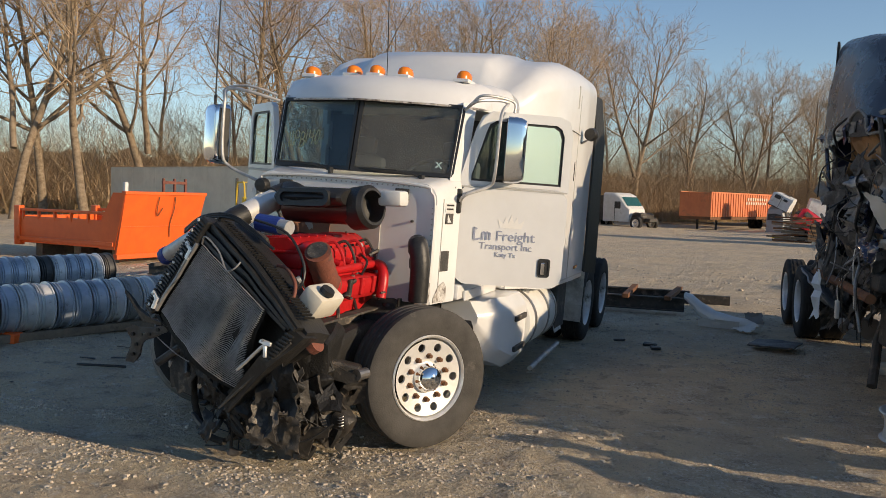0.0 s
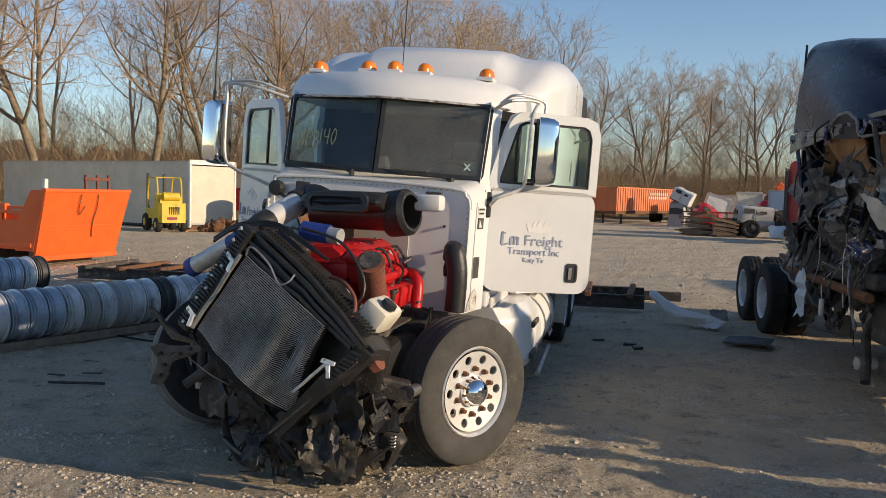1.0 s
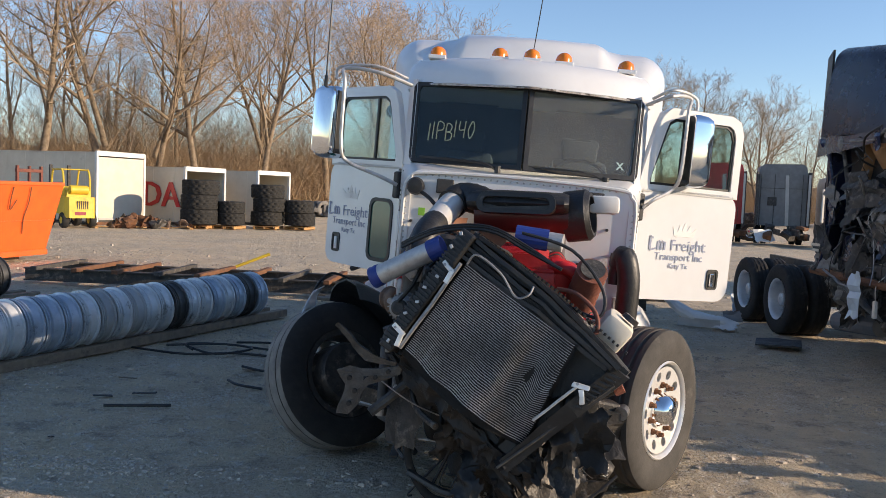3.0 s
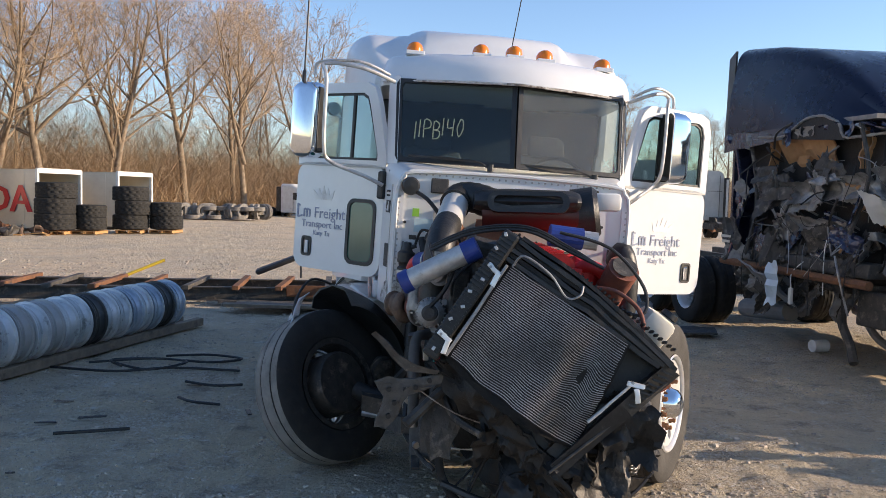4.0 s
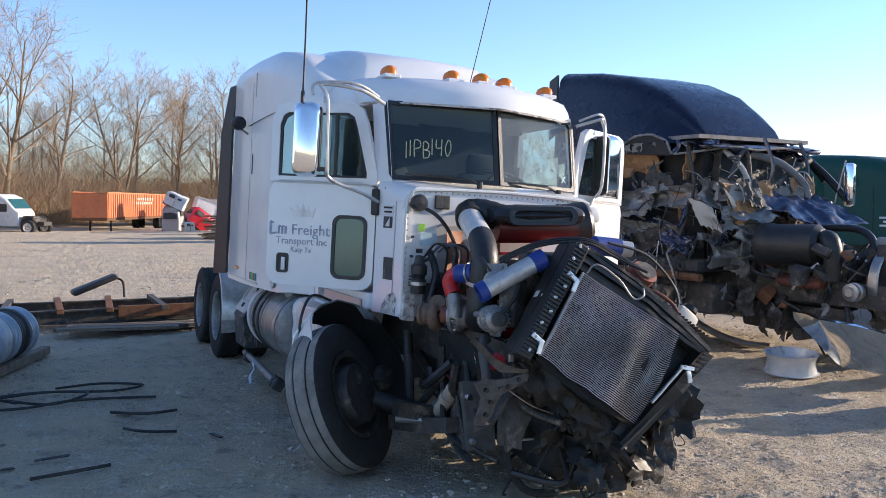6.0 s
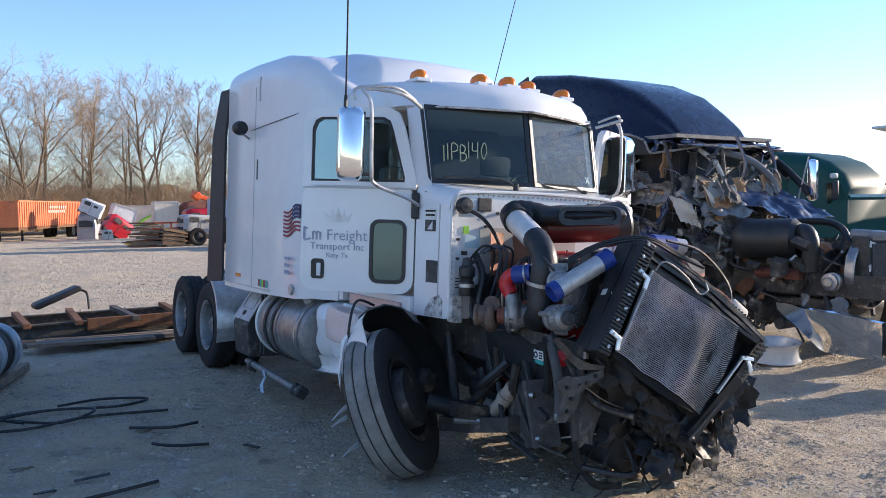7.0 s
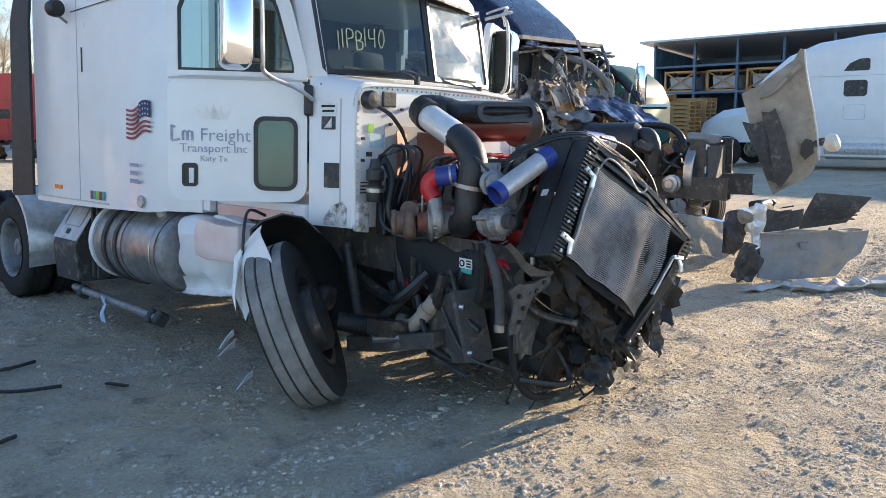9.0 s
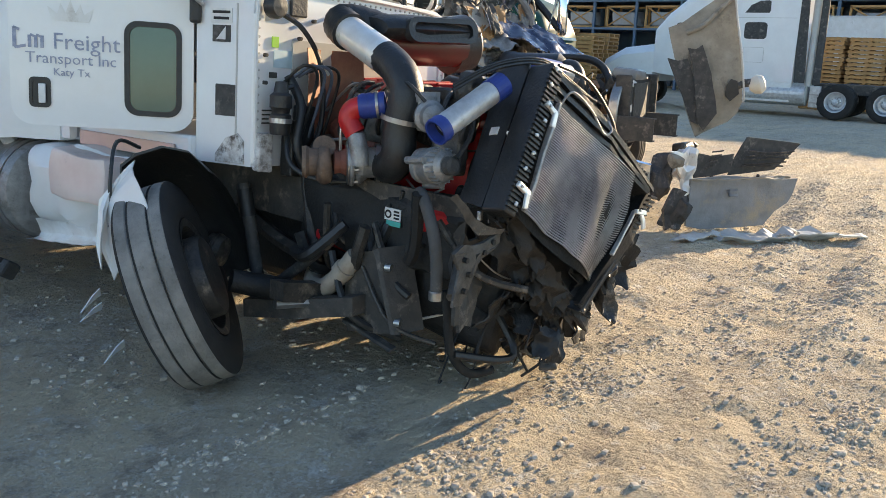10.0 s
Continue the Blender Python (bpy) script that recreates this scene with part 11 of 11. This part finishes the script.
scrap_box(pose(8.1, 61.3, 0.1, 0, 0, 3), WHITE2, 0.6, 1.4, 2.3, "white box body standing on a flatbed")
scrap_cab(pose(8.8, 59.2, 0.3, 0, 0, 8), RUSTRED, 1.6, 1.7, 2.2, "dull red cab behind the heap")
scrap_cab(pose(8.0, 53.2, 0.2, 0, 0, 4), REDPAINT, 1.8, 1.9, 1.75, "red cab with empty windows in the heap")
scrap_cab(pose(6.0, 43.6, 0.62, 0, 4, 8), SILVER, 1.5, 1.9, 0.95, "pale van nose with green glass on bare rails")
scrap_box(pose(7.9, 45.2, 0.62, 0, 0, -14), PALEBLUE, 1.6, 1.8, 1.9, "pale blue sleeper box on bare rails")
bare_chassis(pose(6.2, 43.4, -0.18, 0, 0, 4), 4.4, "stripped black truck chassis with chrome hubs")
bare_chassis(pose(9.4, 42.6, -0.18, 0, 0, -3), 3.6, "stripped black truck chassis behind the red cab")
arm = thing("orange_loader", pose(9.5, 57.0, 2.3, 0, 8, 4), "orange loader arm lying on top of the heap", "scrap", "scrap heap")
part("boom", box((0, 0, 0.3), (2.0, 0.4, 0.28), (0, 12, 0), bevel=0.04), ORANGE, arm)
part("bucket", crumple(fine(box((-0.9, 0, 0.45), (0.6, 0.9, 0.5), (0, 30, 0), bevel=0.08), 2), 0.06, 3), ORANGE, arm)
part("support", box((0.2, 0.2, -0.9), (0.4, 0.4, 2.2)), CHASSIS, arm)
fb = thing("flatbed", pose(4.3, 43.9, -0.16, 0, 0, 6), "orange stake flatbed stacked with weathered timber", "trailer", "scrap heap")
for z in (0.98, 1.30):
    part("stake_rail", box((0.2, -0.3, z), (1.9, 0.08, 0.09)), ORANGE, fb)
for x in (-0.7, -0.2, 0.3, 0.8):
    part("stake", box((x, -0.3, 1.1), (0.07, 0.07, 0.5)), ORANGE, fb)
part("bed", box((0.1, 0.3, 0.80), (2.4, 1.5, 0.12)), RUST, fb)
for x in (-0.8, 0.9):
    part("wheel", rod((x, -0.5, 0.36), (x, -0.2, 0.36), 0.36, seg=18), RUBBER, fb)
part("drawbar", box((-1.5, -0.5, 0.20), (1.6, 0.12, 0.12)), YELLOW, fb, "yellow drawbar")
for k in range(13):
    u = k / 12
    solo("timber_plank", box((3.1 + 0.25 * math.sin(k * 2), 42.3 + 0.05 * (k % 4), -0.10 + 0.105 * k), (2.0 - 0.5 * u + 0.3 * math.sin(k), 0.34, 0.085), (0, rnd.uniform(-4, 4), rnd.uniform(-6, 6))), TIMBER if k % 3 else RUST, "weathered plank in a stack by the scrap", "plank", "planks by the scrap")
for k in range(9):
    solo("timber_plank", box((4.5 + 0.1 * math.sin(k * 3), 42.0, -0.10 + 0.11 * k), (1.3, 0.30, 0.09), (0, 10 + rnd.uniform(-3, 3), rnd.uniform(-5, 5))), PLY if k % 2 else TIMBER, "sloping weathered plank in a stack by the scrap", "plank", "planks by the scrap")


# ---- bare trees ----
def tree_meshes(seed, tall, limbs, twigs, bud, wide=1.0):
    """Trunk with limbs, and the twigs, of one leafless tree."""
    r = random.Random(seed)
    tv, tf, wv, wf, bv, bf = [], [], [], [], [], []

    def tube(vs, fs, a, b, ra, rb, n):
        d = b - a
        if d.length < 1e-5:
            return
        s = d.orthogonal().normalized()
        t = d.normalized().cross(s)
        k0 = len(vs)
        for p, rr in ((a, ra), (b, rb)):
            for k in range(n):
                q = 2 * math.pi * k / n
                vs.append(p + (s * math.cos(q) + t * math.sin(q)) * rr)
        for k in range(n):
            fs.append((k0 + k, k0 + (k + 1) % n, k0 + n + (k + 1) % n, k0 + n + k))

    def spike(a, b, w):
        d = b - a
        s = d.orthogonal().normalized() * w
        t = d.normalized().cross(s)
        k0 = len(wv)
        wv.extend((a + s, a - s * 0.5 + t * 0.87, a - s * 0.5 - t * 0.87, b))
        wf.extend(((k0, k0 + 1, k0 + 3), (k0 + 1, k0 + 2, k0 + 3), (k0 + 2, k0, k0 + 3)))
        if bud and r.random() < bud:
            k0 = len(bv)
            bv.extend([b + Vector((r.uniform(-0.04, 0.04), r.uniform(-0.04, 0.04), r.uniform(-0.04, 0.04))) for _ in range(3)])
            bf.append((k0, k0 + 1, k0 + 2))

    def side_way(w, turn, lean):
        s = w.orthogonal().normalized()
        t = w.cross(s)
        return (w * math.cos(lean) + (s * math.cos(turn) + t * math.sin(turn)) * math.sin(lean)).normalized()

    def grow(p, w, ln, rad, level, first):
        steps = (9, 6, 5, 3)[level]
        turn = r.uniform(0, 6.28)
        q = p
        for i in range(steps):
            f = (i + 1) / steps
            wander = (0.09, 0.17, 0.22, 0.26)[level]
            w = (w + Vector((r.uniform(-1, 1), r.uniform(-1, 1), r.uniform(-0.8, 1.0))) * wander + Vector((0, 0, 0.05 if level else 0.02))).normalized()
            e = q + w * ln / steps
            r0, r1 = rad * (1 - 0.80 * i / steps), rad * (1 - 0.80 * (i + 1) / steps)
            if level <= 1:
                tube(tv, tf, q, e, r0, r1, 8 if level == 0 else 5)
            else:
                tube(wv, wf, q, e, r0, r1, 3)
            if f > first:
                for _ in range((limbs, 2, 1, twigs)[level]):
                    turn += 2.4 + r.uniform(-0.5, 0.5)
                    if level == 3:
                        v = side_way(w, turn, radians(r.uniform(25, 70)))
                        spike(e, e + v * r.uniform(0.25, 0.7), 0.008)
                        continue
                    lean = radians((r.uniform(32, 62) if level == 0 else r.uniform(25, 60)) * wide)
                    size = (0.62 * tall * (1 - 0.66 * f), ln * 0.50 * (1 - 0.35 * f), ln * 0.62 * (1 - 0.3 * f))[level] * r.uniform(0.65, 1.2)
                    grow(e, side_way(w, turn, lean), size, max(0.012, r1 * r.uniform(0.45, 0.70)), level + 1, 0.25 if level == 0 else 0.1)
            q = e

    lean = Vector((r.uniform(-.14, .14), r.uniform(-.14, .14), 1)).normalized()
    grow(Vector((0, 0, -0.1)), lean, tall * 0.92, tall * 0.0165, 0, 0.30)
    if seed % 2:
        grow(Vector((0, 0, tall * 0.20)) + lean * 0.4, side_way(lean, r.uniform(0, 6.28), 0.35), tall * 0.66, tall * 0.011, 0, 0.25)
    out = []
    for nm, vs, fs, mtl in (("trunk", tv, tf, BARK), ("crown", wv, wf, TWIG), ("bud_scatter", bv, bf, BUD)):
        if fs:
            m = bpy.data.meshes.new(nm)
            m.from_pydata(vs, [], fs)
            m.materials.append(mtl)
            m.polygons.foreach_set("use_smooth", [nm == "trunk"] * len(m.polygons))
            out.append((nm, m))
    return out


kinds = [tree_meshes(1, 15, 2, 2, 0.35, 1.15), tree_meshes(2, 15, 2, 2, 0.3, 1.1), tree_meshes(3, 13, 2, 1, 0.0, 0.9), tree_meshes(4, 13, 2, 1, 0.0), tree_meshes(7, 11, 2, 1, 0.0), tree_meshes(8, 11, 1, 1, 0.0), tree_meshes(10, 10, 1, 1, 0.0, 1.1)]


def tree(x, y, kind, scale, turn, label="tall leafless tree with bare brown limbs"):
    t = thing("tree", pose(x, y, 0, 0, 0, turn) @ Matrix.Scale(scale, 4), label, "tree", "bare trees")
    for nm, m in kinds[kind]:
        o = new(nm, m)
        o.parent = t
        if nm == "bud_scatter":
            o["kind"] = "stuff"


rnd = random.Random(77)
near = [(-35, 25.4, 0, 1.1), (-31.2, 26.7, 1, 1.1), (-33, 33.3, 0, 1.15), (-30.5, 39.3, 1, 1.15), (-27.6, 42.2, 0, 1.15), (-23.6, 47, 1, 1.1), (-26.2, 45.5, 0, 1.0), (-42, 23, 1, 1.2), (-46, 18, 0, 1.1), (-38, 30, 1, 1.1),
        (-20.9, 50.5, 3, 1.2), (-21.6, 53.5, 2, 1.3), (-17.9, 58.5, 3, 1.35), (-13.9, 60.0, 2, 1.3), (-15.6, 64, 4, 1.4), (-10.9, 72, 2, 1.35), (-7.7, 81, 3, 1.2), (-1.2, 85.4, 4, 1.3), (4, 90, 4, 1.3), (10, 92, 2, 1.2), (16, 94, 3, 1.2), (22, 90, 4, 1.2)]
for x, y, k, s in near:
    tree(x, y, k, s, rnd.uniform(0, 360), "tall leafless tree with reddish buds at the yard's edge" if k < 2 else "tall leafless tree with bare brown limbs")
for k in range(46):
    u = k / 45
    x = -46 + 104 * u + rnd.uniform(-2, 2)
    y = 82 + 16 * min(1, u * 1.3) + rnd.uniform(-3, 10)
    if x < -22:
        y = 46 + rnd.uniform(0, 14)
    tree(x, y, rnd.choice((5, 6)), rnd.uniform(1.0, 1.4), rnd.uniform(0, 360), "slender leafless tree in the wood behind the yard")


def thicket(name, count, place, tall, thick, seed, mtl, label):
    """Many thin bent stems."""
    r = random.Random(seed)
    vs, fs = [], []
    for _ in range(count):
        x, y = place(r)
        h = tall(r)
        lean = Vector((r.uniform(-.75, .75), r.uniform(-.75, .75), 1))
        p = Vector((x, y, -0.05))
        w = thick * r.uniform(0.6, 1.4)
        a = r.uniform(0, 3.14)
        for s in range(3):
            q = p + lean * h / 3
            lean += Vector((r.uniform(-.5, .5), r.uniform(-.5, .5), r.uniform(-0.25, 0.1)))
            k0 = len(vs)
            for c, ww in ((p, w * (1 - s / 3.5)), (q, w * (1 - (s + 1) / 3.5))):
                for g in range(3):
                    b = a + g * 2.094
                    vs.append((c.x + math.cos(b) * ww, c.y + math.sin(b) * ww, c.z))
            for g in range(3):
                fs.append((k0 + g, k0 + (g + 1) % 3, k0 + 3 + (g + 1) % 3, k0 + 3 + g))
            for _ in range(4 if s == 0 else 7):
                    e = p.lerp(q, r.random())
                    t = e + Vector((r.uniform(-1, 1), r.uniform(-1, 1), r.uniform(0.1, 1.0))) * h * r.uniform(0.14, 0.42)
                    k0 = len(vs)
                    n = w * 0.42
                    vs += [(e.x - n, e.y, e.z), (e.x + n, e.y, e.z), (t.x, t.y, t.z)]
                    fs.append((k0, k0 + 1, k0 + 2))
            p = q
    m = bpy.data.meshes.new(name)
    m.from_pydata(vs, [], fs)
    m.materials.append(mtl)
    return tagged(new(name, m), label, "undergrowth", kind="stuff")


def edge_line(u):
    """The front of the wood, from the left end to the right."""
    pts = [(-66, 12), (-46, 26), (-30, 40), (-22, 52), (-12, 68), (0, 86), (22, 90), (80, 98)]
    f = u * (len(pts) - 1)
    i = min(int(f), len(pts) - 2)
    f -= i
    return pts[i][0] * (1 - f) + pts[i + 1][0] * f, pts[i][1] * (1 - f) + pts[i + 1][1] * f


def in_wood(depth):
    def place(r):
        x, y = edge_line(r.random())
        d = depth * r.random() ** 1.3
        return x - d * 0.45 + r.uniform(-2, 2), y + d * 0.9 + r.uniform(-1, 1)
    return place


thicket("undergrowth", 17000, in_wood(18), lambda r: r.uniform(0.8, 5.0), 0.022, 1, SCRUB, "dense brown leafless undergrowth under the trees")
thicket("saplings", 8000, in_wood(30), lambda r: r.uniform(3.5, 9.5), 0.022, 2, TWIG, "thin bare saplings filling the wood")
thicket("dry_weeds", 5000, in_wood(4), lambda r: r.uniform(0.3, 1.2), 0.02, 3, GRASS, "dry grass and weeds along the wood's edge")
bank = bmesh.new()
low, top = [], []
for k in range(221):
    x, y = edge_line(k / 220)
    x, y = x - 17, y + 34
    low.append(bank.verts.new((x, y, -2.0)))
    top.append([bank.verts.new((x + 1.5 * noise.noise(Vector((k * 0.9, q, 1))), y + 0.8 * q, 0.9 * q + 1.4 * noise.noise(Vector((k * 0.35, q, 5))) + 0.9 * noise.noise(Vector((k * 1.3, q, 9))))) for q in range(1, 7)])
for k in range(220):
    c0, c1 = [low[k]] + top[k], [low[k + 1]] + top[k + 1]
    for q in range(6):
        bank.faces.new((c0[q], c1[q], c1[q + 1], c0[q + 1]))
tagged(part("backdrop", bank, SCRUB), "brown leafless wood in the distance", "woods", kind="structure")
